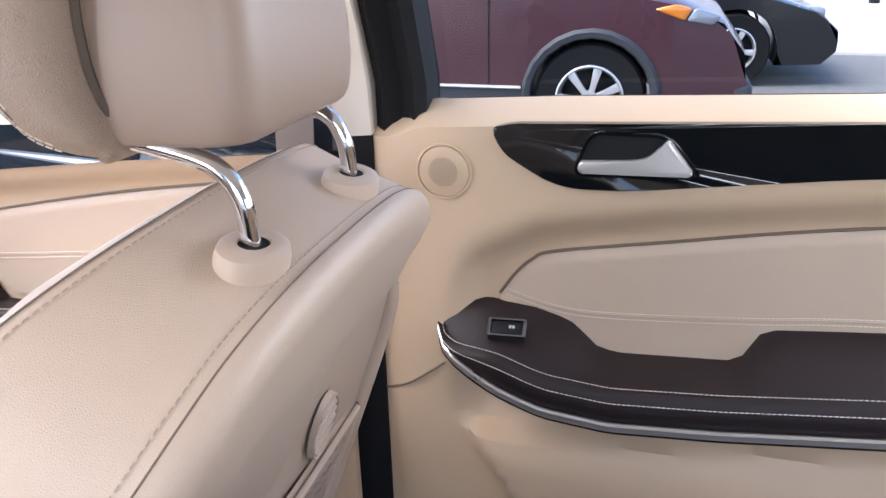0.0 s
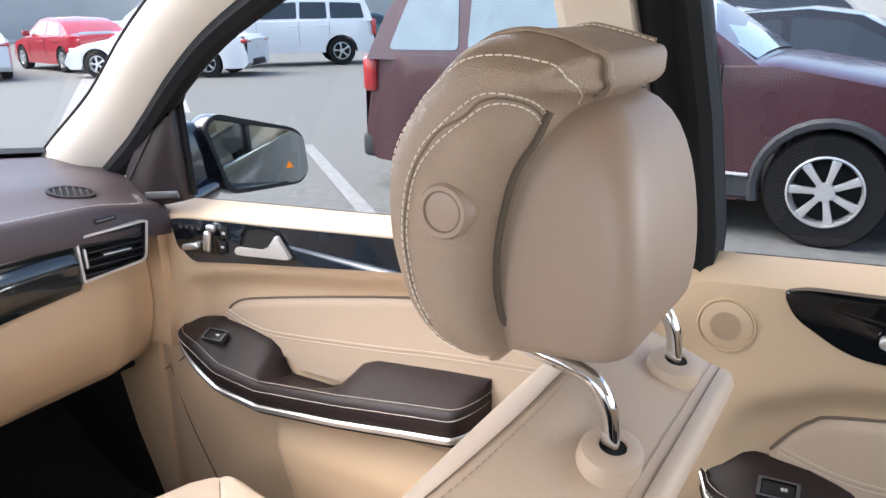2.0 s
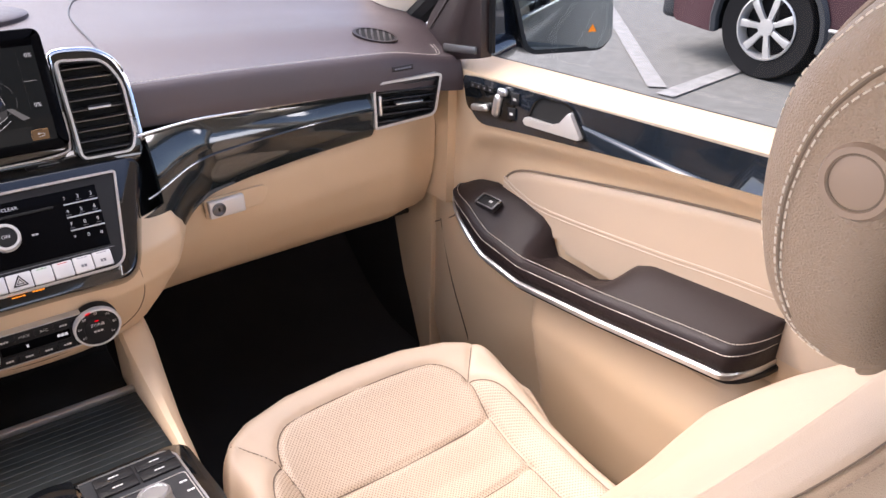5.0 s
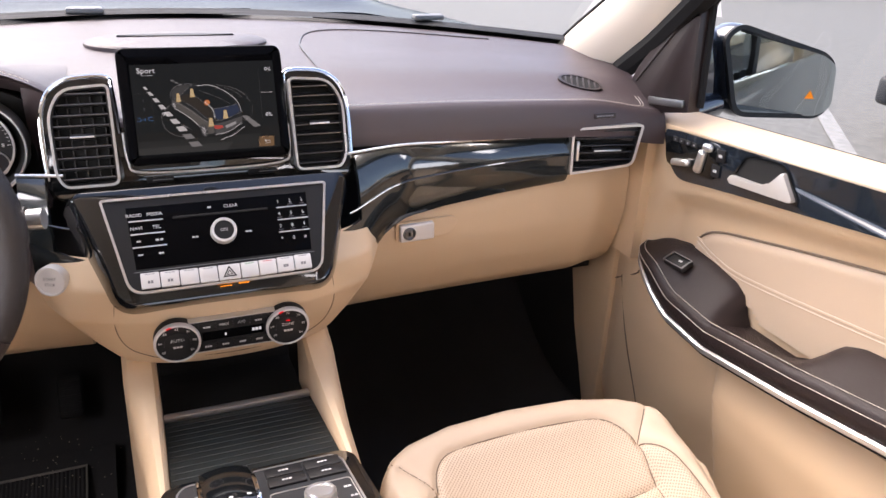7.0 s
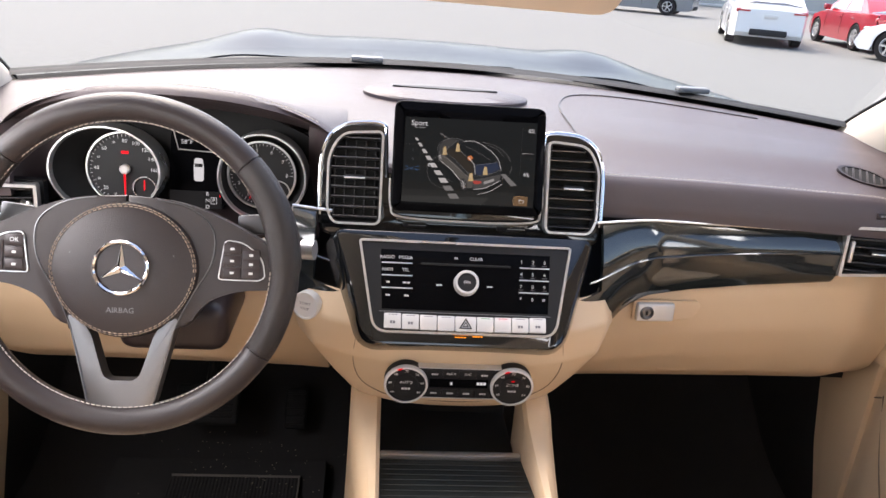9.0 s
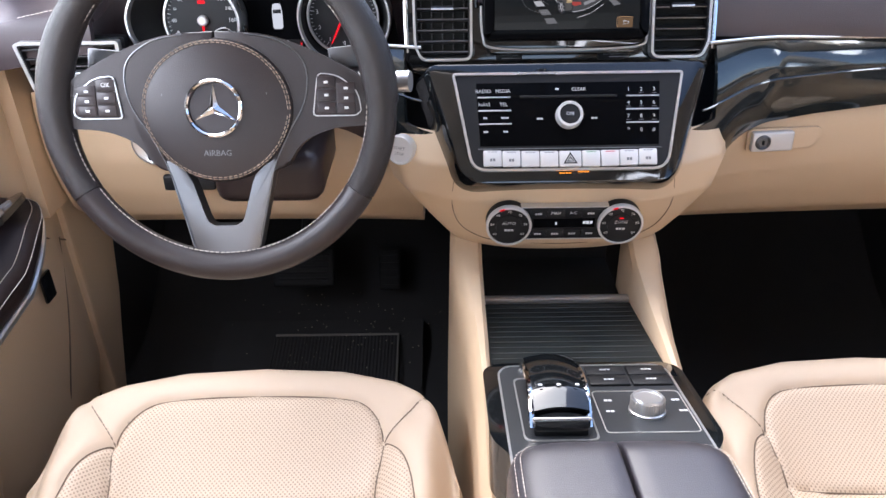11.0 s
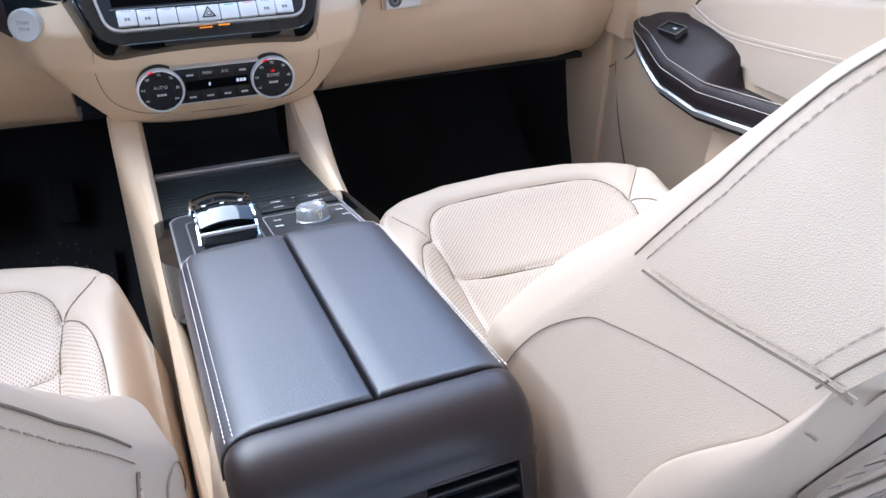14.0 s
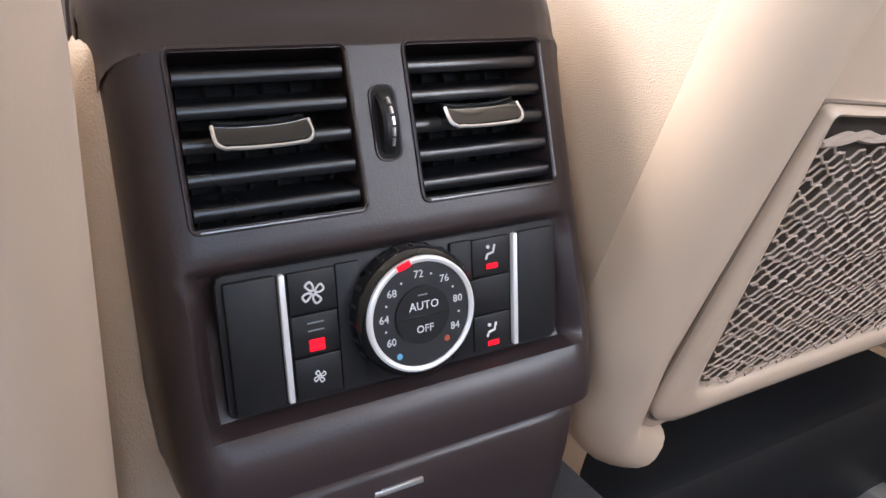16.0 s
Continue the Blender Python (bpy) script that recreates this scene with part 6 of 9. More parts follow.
for s, zz in ((0.955, 0.0084), (0.925, 0.0092)):
    part("stitching", transform(stitches([V((p.x * s, p.y * s - 0.004, zz)) for p in hub + hub[:1]], (0, 0, 1), 0.0032, 0.0020), wm), thread_dark, wheel, kind="stuff")
em = part("emblem", transform(lathe([(0.0275, 0.011), (0.0275, 0.0165), (0.0262, 0.018), (0.0245, 0.0175), (0.0242, 0.0155), (0.0, 0.0155)], 48), wm @ pose(0, -0.002, 0)), brown_plastic, wheel, "round emblem with a silver ring and three silver rays")
part("emblem_ring", transform(lathe([(0.0282, 0.0130), (0.0282, 0.0180), (0.0265, 0.0195), (0.0248, 0.0180), (0.0248, 0.0150)], 48), wm @ pose(0, -0.002, 0)), chrome, em)
for a in (90, 210, 330):
    ray = bmesh.new()
    c = [ray.verts.new(p) for p in ((0, 0.0045, 0.0160), (0.0245, 0, 0.0158), (0, -0.0045, 0.0160), (0, 0, 0.0195))]
    for t in ((0, 1, 3), (1, 2, 3), (2, 0, 3), (0, 2, 1)):
        ray.faces.new([c[i] for i in t])
    part("emblem_ray", transform(ray, wm @ pose(0, -0.002, 0, 0, 0, a)), chrome, em)
write("AIRBAG", wheel, wm @ pose(0, -0.046, 0.0138), 0.0080, ink_dark)
for sd in (-1, 1):
    part("silver_line", transform(tube(spline([(sd * x, y, z) for x, y, z in ((0.030, 0.069, 0.0034), (0.060, 0.063, 0.0034), (0.082, 0.049, 0.0034), (0.090, 0.030, 0.0034), (0.086, 0.002, 0.0034), (0.069, -0.028, 0.0036), (0.054, -0.060, 0.0042), (0.044, -0.095, 0.0045), (0.032, -0.146, 0.0045))], 6), 0.0008, 6), wm), spoke_silver, wheel)
    bars(wm @ pose(sd * 0.046, 0.010, 0.0128), 0.012, 0.007, ink_dark, wheel, 2)
    sp = rounded([(0.0005, 0.072), (0.050, 0.069), (0.092, 0.055), (0.139, 0.031), (R0 - 0.004, 0.010), (R0 - 0.004, -0.020), (0.112, -0.023), (0.081, -0.036), (0.064, -0.064), (0.0005, -0.066)], [0, 0.05, 0.05, 0.03, 0.01, 0.01, 0.02, 0.02, 0.01, 0], 4)
    sp = [V((p.x * sd, p.y)) for p in (sp if sd > 0 else reversed(sp))]
    part("side_spoke", transform(prism(sp, -0.018, 0.0030, 0.004, 3), wm), smooth_leather, wheel)
    kp = rounded([(0.100, 0.031), (0.120, 0.029), (0.140, 0.013), (0.143, -0.007), (0.137, -0.0115), (0.094, -0.0115)], [0.006, 0.012, 0.010, 0.006, 0.006, 0.005], 5)
    kp = [V((p.x * sd, p.y)) for p in (kp if sd > 0 else reversed(kp))]
    kb = part("key_pad", transform(prism(inset(kp, 0.0012), -0.002, 0.0045, 0.001), wm), brown_plastic, wheel, "black key pad in a silver edge")
    part("key_pad_edge", transform(frame_ring(kp, inset(kp, 0.0010), -0.002, 0.0050), wm), satin, kb)
    for i in range(2):
        for j in range(3):
            k = part("wheel_key", transform(rbox(0.0180, 0.0112, 0.0018, 0.0008, c=(sd * (0.1085 + 0.0195 * i), 0.0215 - 0.0125 * j - 0.003 * i * (2 - j), 0.0048)), wm), brown_plastic, kb)
            mk = wm @ pose(sd * (0.1085 + 0.0195 * i), 0.0215 - 0.0125 * j - 0.003 * i * (2 - j), 0.0059)
            if sd < 0 and (i, j) == (0, 0):
                write("OK", k, mk, 0.0062, ink)
            else:
                bars(mk, 0.005, 0.0035, ink, k, 1)
# double lower spoke
body = rounded([(-0.056, -0.052), (-0.034, -0.064), (-0.0195, -0.112), (-0.015, -0.120), (0.015, -0.120), (0.0195, -0.112), (0.034, -0.064), (0.056, -0.052), (0.048, -0.085), (0.033, -0.148), (0.0, -0.154), (-0.033, -0.148), (-0.048, -0.085)],
               [0.004, 0.012, 0.010, 0.006, 0.006, 0.010, 0.012, 0.004, 0.01, 0.008, 0.02, 0.008, 0.01], 4)
part("lower_spoke", transform(prism(body, -0.016, 0.004, 0.004, 3), wm), spoke_silver, wheel, "satin silver double lower spoke")
part("column", tube(spline([(-0.376, 1.06, 1.120), (-0.376, 1.18, 1.075), (-0.376, 1.36, 1.02)], 6), lambda u: 0.052 + 0.012 * u, 20), brown_plastic, wheel, "dark plastic steering column shroud")
part("column_foot", rbox(0.14, 0.20, 0.07, 0.02, 3, c=(-0.376, 1.27, 0.985)), brown_plastic, wheel)
for sd in (-1, 1):
    st = part("stalk", tube(spline([(-0.376 + sd * 0.05, 1.10, 1.125), (-0.376 + sd * 0.11, 1.085, 1.135), (-0.376 + sd * 0.175, 1.075, 1.142)], 6), lambda u: 0.010 + 0.004 * u, 12), matt_black, wheel, "black stalk with a silver tip")
    part("stalk_tip", tube([(-0.376 + sd * 0.176, 1.075, 1.142), (-0.376 + sd * 0.190, 1.072, 1.143)], 0.011, 12), satin, st)
    part("shift_paddle", transform(rbox(0.034, 0.022, 0.005, 0.002, 2, c=(sd * 0.128, 0.034, -0.034)), wm @ pose(0, 0, 0, 0, 0, sd * 6)), spoke_silver, wheel, "silver shift paddle")
bars(plane_m((-0.225, 1.062, 1.146), (1, 0, 0), (0, 0.3, 1)), 0.018, 0.010, ink, wheel, 3)

# ---- pedals and mat ----
ped = thing("brake_pedal", (-0.437, 1.62, 0.52), "black rubber brake pedal", "pedal", "pedals")
part("pad", transform(rbox(0.125, 0.080, 0.016, 0.014, 3), plane_m((-0.437, 1.60, 0.592), (1, 0, 0), (0, 0.6, 0.8))), rubber, ped)
for k in range(5):
    part("rib", transform(rbox(0.100, 0.005, 0.006, 0.002), plane_m((-0.437, 1.60, 0.592), (1, 0, 0), (0, 0.6, 0.8)) @ pose(0, -0.024 + 0.012 * k, 0.009)), rubber, ped)
part("arm", tube([(-0.437, 1.61, 0.60), (-0.434, 1.70, 0.70), (-0.430, 1.80, 0.90)], 0.010, 8), matt_black, ped)
ped = thing("gas_pedal", (-0.262, 1.66, 0.46), "black accelerator pedal with ribs", "pedal", "pedals")
part("pad", transform(rbox(0.046, 0.085, 0.016, 0.006, 3), plane_m((-0.270, 1.665, 0.545), (1, 0, 0), (0, 0.55, 0.83))), rubber, ped)
for k in range(5):
    part("rib", transform(rbox(0.040, 0.004, 0.006, 0.0015), plane_m((-0.270, 1.665, 0.545), (1, 0, 0), (0, 0.55, 0.83)) @ pose(0, -0.031 + 0.0155 * k, 0.009)), rubber, ped)
mat_t = thing("floor_mat", (-0.40, 1.40, 0.43), "black carpet floor mat with dried crumbs", "floor mat")
part("mat", sheet(lambda x, y: V((x, y, 0.432 + 0.03 * ease(1.42, 1.62, y) + 0.002 * noise.noise((x * 30, y * 30, 5)))), span(-0.62, -0.20, 30), span(1.0, 1.60, 36), thick=0.006), carpet, mat_t)
part("heel_pad", sheet(lambda x, y: V((x, y, 0.4395 + 0.03 * ease(1.42, 1.62, y) + 0.0016 * math.sin(x * 900))), span(-0.50, -0.25, 120), span(1.30, 1.545, 10), thick=0.003), carpet, mat_t)
part("heel_edge", tube([(-0.50, 1.547, 0.462), (-0.25, 1.547, 0.462), (-0.247, 1.36, 0.444)], 0.0028, 6), surf("grey_piping", (0.12, 0.11, 0.10), 0.7), mat_t)
crumb = bmesh.new()
rng = random.Random(4)
for _ in range(110):
    x, y = rng.gauss(-0.36, 0.09), rng.gauss(1.56, 0.06)
    s = rng.uniform(0.0006, 0.0017)
    b = bmesh.ops.create_icosphere(crumb, subdivisions=1, radius=s)
    bmesh.ops.translate(crumb, verts=b["verts"], vec=(x, y, 0.446 + 0.03 * ease(1.42, 1.62, y) + s * 0.4))
part("crumbs", crumb, surf("pale_sand_crumbs", (0.20, 0.17, 0.14), 0.9), mat_t, kind="stuff")

# ---- centre console ----
con = thing("centre_console", (0, 0.80, 0.45), "centre console with beige sides, roller cover, control panel and brown armrest", "centre console")


def rail_top(y):
    return lerp([(0.42, 0.70), (0.55, 0.755), (0.80, 0.800), (0.92, 0.824), (1.00, 0.832), (1.10, 0.840), (1.18, 0.852), (1.24, 0.880)], y)


for sd in (-1, 1):
    rings = []
    for y in span(0.46, 1.25, 50):
        z = rail_top(y)
        xi = lerp([(0.46, 0.094), (0.80, 0.100), (1.0, 0.1005), (1.20, 0.101)], y)
        xo = lerp([(0.46, 0.105), (0.56, 0.108), (0.80, 0.120), (0.95, 0.121), (1.05, 0.128), (1.20, 0.146)], y)
        rings.append([V((sd * a, y, b)) for a, b in ((xi, 0.50), (xi, z - 0.03), (xi + 0.001, z - 0.006), (xi + 0.006, z), ((xi + xo) / 2, z + 0.001), (xo - 0.008, z - 0.004), (xo - 0.001, z - 0.016), (xo, z - 0.06), (xo + 0.005, 0.60), (xo + 0.006, 0.46))])
    part("side_rail", loft(rings), beige_plastic, con, "beige padded console side")
part("tunnel", rbox(0.20, 1.5, 0.34, 0.02, c=(0, 0.95, 0.53)), carpet, con)
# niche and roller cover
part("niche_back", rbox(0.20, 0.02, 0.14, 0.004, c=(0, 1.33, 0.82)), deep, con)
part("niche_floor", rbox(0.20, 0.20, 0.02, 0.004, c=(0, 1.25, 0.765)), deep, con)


def tray(x, y):
    return V((x, y, 0.796 + 0.030 * (1.17 - y) / 0.17))


spoke_dark = surf("dark_rib_plastic", (0.05, 0.055, 0.055), 0.5, vary=0.1)
roller_ash = surf("satin_dark_ash", (0.011, 0.014, 0.014), 0.40, vary=0.6, vary_scale=30, spec=0.3)
part("roller_cover", sheet(tray, span(-0.1, 0.1, 4), span(1.0, 1.165, 10), thick=0.006), roller_ash, con, "dark ash roller cover")
for k in range(11):
    y = 1.012 + 0.0138 * k
    part("roller_rib", rbox(0.198, 0.0007, 0.0010, 0.0, c=(0, y, tray(0, y).z + 0.0003)), spoke_dark, con)
part("roller_lip", rbox(0.200, 0.012, 0.010, 0.003, 2, c=(0, 1.170, 0.800)), satin, con, "satin silver lip of the roller cover")


def desk(y):
    return 0.833 + 0.030 * (0.992 - y) / 0.13


dk = plane_m((0, 0.915, desk(0.915)), (1, 0, 0), (0, 1, -0.231))
do = rounded([(-0.094, -0.14), (0.094, -0.14), (0.094, -0.110), (0.112, -0.080), (0.112, 0.062), (0.100, 0.080), (-0.100, 0.080), (-0.112, 0.062), (-0.112, -0.080), (-0.094, -0.110)], [0.002, 0.002, 0.01, 0.02, 0.02, 0.02, 0.02, 0.02, 0.02, 0.01], 5)
desk_p = part("control_desk", transform(prism(do, -0.06, 0.0, 0.008, 4), dk), piano, con, "gloss black control desk")
di = rounded([(-0.096, -0.14), (0.096, -0.14), (0.096, 0.055), (0.086, 0.071), (-0.086, 0.071), (-0.096, 0.055)], [0.002, 0.002, 0.016, 0.016, 0.016, 0.016], 5)
part("desk_outline", transform(frame_ring(di, inset(di, 0.0022), -0.001, 0.0016), dk), satin, desk_p)
part("desk_face", transform(prism(inset(di, 0.0022), -0.001, 0.0008), dk), surf("dark_grey_satin_panel", (0.030, 0.032, 0.035), 0.32, vary=0.1), desk_p)
for i in range(2):
    for j in range(2):
        x, y = 0.024 + 0.046 * i, 0.030 + 0.023 * j
        k = part("desk_key", transform(rbox(0.0435, 0.0215, 0.004, 0.0015, c=(x, y, 0.0018)), dk), matt_black, desk_p)
        bars(dk @ pose(x, y, 0.0040), 0.012, 0.004, ink, k, 3)
kf = rounded([(0.000, -0.075), (0.092, -0.075), (0.092, 0.008), (0.000, 0.008)], 0.006)
part("dial_field", transform(frame_ring(kf, inset(kf, 0.0010), 0.0, 0.0016), dk), silver_paint, desk_p)
dial = part("drive_dial", transform(lathe([(0.0185, 0.0), (0.0185, 0.003), (0.0165, 0.004), (0.0165, 0.016), (0.0150, 0.018), (0.0132, 0.018), (0.0125, 0.0165), (0.0, 0.0165)], 48), dk @ pose(0.049, -0.034, 0)), satin, desk_p, "knurled silver drive mode dial")
ridge = bmesh.new()
for k in range(36):
    a = 2 * math.pi * k / 36
    r = rbox(0.0014, 0.0012, 0.011, 0)
    r.transform(pose(0.0166 * math.cos(a), 0.0166 * math.sin(a), 0.0100, 0, 0, math.degrees(a)))
    ridge = join(ridge, r)
part("knurling", transform(ridge, dk @ pose(0.049, -0.034, 0)), silver_paint, dial)
for x, y in ((0.014, -0.012), (0.084, -0.012), (0.012, -0.034), (0.086, -0.034), (0.049, -0.002)):
    bars(dk @ pose(x, y, 0.0012), 0.009, 0.005, ink, desk_p, 2)
# glassy touch controller over the small wheel
ctl = part("touch_controller", transform(sheet(lambda u, v: V((u, v, 0.030 + 0.012 * math.cos((v + 0.006) * 22) - 0.004 * (u / 0.03) ** 2 - 0.30 * max(0, -v - 0.036))), span(-0.031, 0.031, 16), span(-0.056, 0.050, 28), thick=0.010), dk @ pose(-0.044, -0.018, 0) @ Matrix.Diagonal((0.84, 1, 1, 1))), piano, desk_p, "gloss black touch controller in silver cheeks")
for sd in (-1, 1):
    part("controller_cheek", transform(tube(spline([(sd * 0.033, 0.052, 0.012), (sd * 0.033, 0.040, 0.026), (sd * 0.033, 0.0, 0.036), (sd * 0.033, -0.036, 0.032), (sd * 0.033, -0.058, 0.008)], 8), 0.0034, 8), dk @ pose(-0.044, -0.018, 0) @ Matrix.Diagonal((0.84, 1, 1, 1))), chrome, ctl)
part("controller_front", transform(rbox(0.062, 0.008, 0.020, 0.003, 2, c=(0, -0.058, 0.010)), dk @ pose(-0.044, -0.018, 0) @ Matrix.Diagonal((0.84, 1, 1, 1))), piano, ctl)
part("controller_edge", transform(rbox(0.066, 0.003, 0.004, 0.0012, 2, c=(0, -0.0625, 0.020)), dk @ pose(-0.044, -0.018, 0) @ Matrix.Diagonal((0.84, 1, 1, 1))), satin, ctl)
part("controller_well", transform(frame_ring(rounded([(-0.043, -0.070), (0.043, -0.070), (0.043, 0.058), (-0.043, 0.058)], 0.01), rounded([(-0.041, -0.068), (0.041, -0.068), (0.041, 0.056), (-0.041, 0.056)], 0.01), 0, 0.0016), dk @ pose(-0.044, -0.018, 0) @ Matrix.Diagonal((0.84, 1, 1, 1))), satin, ctl)
for k in range(3):
    bars(dk @ pose(-0.062 + 0.018 * k, -0.052, 0.0415, 18, 0, 0), 0.005, 0.0035, ink, ctl)

# armrest lids
def lid_top(y):
    return 0.935 - 0.122 * (y - 0.527) - 0.030 * (1 - math.sqrt(max(0.0, 1 - ease(0.775, 0.826, y) ** 2)))


def lid_edge(y):
    return 0.1005 - 0.044 * max(0.0, (y - 0.775) / 0.049) ** 2.4


SHOULDER = ((0.034, 0.0), (0.026, 0.0006), (0.018, 0.0022), (0.011, 0.0052), (0.006, 0.0095), (0.0025, 0.015), (0.0006, 0.022), (0.0, 0.034), (0.0, 0.052))
for sd in (-1, 1):
    rings = []
    for y in [0.5192, 0.5196, 0.5206, 0.5225] + span(0.525, 0.824, 46):
        z, xo = lid_top(y), lid_edge(y)
        e = 0.0026 * (1 - math.sqrt(max(0.0, 1 - (1 - min(1.0, (y - 0.5192) / 0.004)) ** 2)))
        ring = [(0.0016, z - 0.050), (0.0016, z - 0.0036 - e), (0.0023, z - 0.0012 - e), (0.0042, z - e), (0.020, z + 0.0006 - e)] + [(max(xo - a, 0.021 + 0.001 * i), z - b - e) for i, (a, b) in enumerate(SHOULDER)]
        rings.append([V((sd * a, y, b)) for a, b in ring])
    lid = part("armrest_lid", loft(rings), brown_lid, con, "dark brown leather armrest lid", smooth=60)
    for drop, a in ((0.0048, 0.0105), (0.0088, 0.0055)):
        line = [V((sd * (lid_edge(y) - a), y, lid_top(y) - drop + 0.0007)) for y in span(0.522, 0.820, 60)]
        part("stitching", stitches(line, (sd, 0, 0.8), 0.0030, 0.0022, 0.00034), thread, lid, kind="stuff")
part("armrest_box", loft([[V((x, y, z)) for x, z in ((-0.0985, 0.60), (-0.0985, 0.893 - 0.122 * (y - 0.527)), (0.0985, 0.893 - 0.122 * (y - 0.527)), (0.0985, 0.60))] for y in (0.515, 0.80)]), brown_plastic, con)

# rear end of the console: one rounded brown cover that holds vents and climate keys
fm = plane_m((0, 0.4427, 0.845), (1, 0, 0), (0, 0.3509, 0.9364))
SLOPE = [(0.5176, 0.892), (0.5176, 0.930), (0.5166, 0.9335), (0.513, 0.9348), (0.507, 0.9350), (0.500, 0.9343), (0.493, 0.9325), (0.4865, 0.9295), (0.4805, 0.9250), (0.4750, 0.9190), (0.4705, 0.9120), (0.4672, 0.9045)]
SLOPE += [(0.4427 + 0.3509 * s, 0.845 + 0.9364 * s) for s in (0.0610, 0.0600, 0.046, 0.030, 0.015, 0.0000, -0.0010, -0.006, -0.0125, -0.0145, -0.0165, -0.026, -0.036, -0.046, -0.056, -0.066, -0.070, -0.074, -0.078, -0.084, -0.090)]
SLOPE += [(0.4105, 0.7540), (0.4102, 0.7500)]
END = [(0.0, 0.0), (0.006, 0.0), (0.0115, 0.0004), (0.016, 0.0014), (0.020, 0.0032), (0.0235, 0.0062), (0.0262, 0.0105), (0.0280, 0.0160), (0.0290, 0.0240), (0.0293, 0.040), (0.0293, 0.062)]
VENTS = ((-0.0766, -0.0126), (0.0126, 0.0766))
cols = [-0.0766, -0.055, -0.034, -0.0126, -0.006, 0.0, 0.006, 0.0126, 0.034, 0.055, 0.0766]
sides = sorted([(-0.0668 - a, b) for a, b in END if 0.0668 + a > 0.0766] + [(c, 0.0) for c in cols] + [(0.0668 + a, b) for a, b in END if 0.0668 + a > 0.0766])


def sink(x, i):
    """How far the cover is let in behind the climate keys; the ledge below is deeper than the edge above."""
    s = (SLOPE[i][1] - 0.845) / 0.9364
    if not 12 <= i < 33 or s > -0.0130:
        return 0.0
    k = ease(-0.0135, -0.0165, s) * ease(-0.0755, -0.0690, s) * ease(0.0815, 0.0755, abs(x))
    return k * (0.0045 + 0.0090 * min(1.0, (-0.0165 - s) / 0.050))


def cover_pt(x, d, i):
    y, z = SLOPE[i]
    a, b = SLOPE[max(0, i - 1)], SLOPE[min(len(SLOPE) - 1, i + 1)]
    t = V((0, b[0] - a[0], b[1] - a[1])).normalized()
    n = V((0, -t.z, t.y))
    if n.dot(V((0, 0.53 - y, 0.83 - z))) < 0:
        n = -n
    if i < 3:
        n = V((0, 0.02, -1))
    w = lerp([(0.745, 0.965), (0.79, 1.0), (0.88, 1.0), (0.935, 1.035)], z)
    return V((x * w, y, z)) + n.normalized() * (d + sink(x, i))


grid = bmesh.new()
vs_ = [[grid.verts.new(cover_pt(x, d, i)) for x, d in sides] for i in range(len(SLOPE))]
for i in range(len(SLOPE) - 1):
    for j in range(len(sides) - 1):
        xm, zm = (sides[j][0] + sides[j + 1][0]) / 2, (SLOPE[i][1] + SLOPE[i + 1][1]) / 2
        if any(a < xm < b for a, b in VENTS) and 0.845 < zm < 0.845 + 0.9364 * 0.0605:
            continue
        grid.faces.new((vs_[i][j], vs_[i][j + 1], vs_[i + 1][j + 1], vs_[i + 1][j]))
rc = part("rear_cover", grid, brown_plastic, con, "dark brown rounded rear cover with two vents", smooth=42)
for sd in (-1, 1):
    # beige padded cheeks beside the cover
    cheek_out = spline([(0.088, 0.45, 0), (0.089, 0.70, 0), (0.088, 0.880, 0), (0.091, 0.900, 0), (0.097, 0.903, 0), (0.1025, 0.893, 0), (0.106, 0.870, 0), (0.110, 0.82, 0), (0.114, 0.74, 0), (0.1165, 0.60, 0), (0.117, 0.45, 0)], 4)
    part("rear_cheek", loft([[V((sd * (0.088 + (p.x - 0.088) * k), y + 0.14 * (p.y - 0.86), p.y)) for p in cheek_out] for y, k in ((0.474, 0.10), (0.475, 0.45), (0.478, 0.72), (0.484, 0.90), (0.493, 0.98), (0.505, 1.0), (0.56, 1.0))]), beige, con, "beige leather cheek of the console", smooth=70)
slat_gloss = surf("smooth_black_slat_plastic", (0.008, 0.009, 0.011), 0.30, vary=0.1, coat=0.2, coat_rough=0.3)
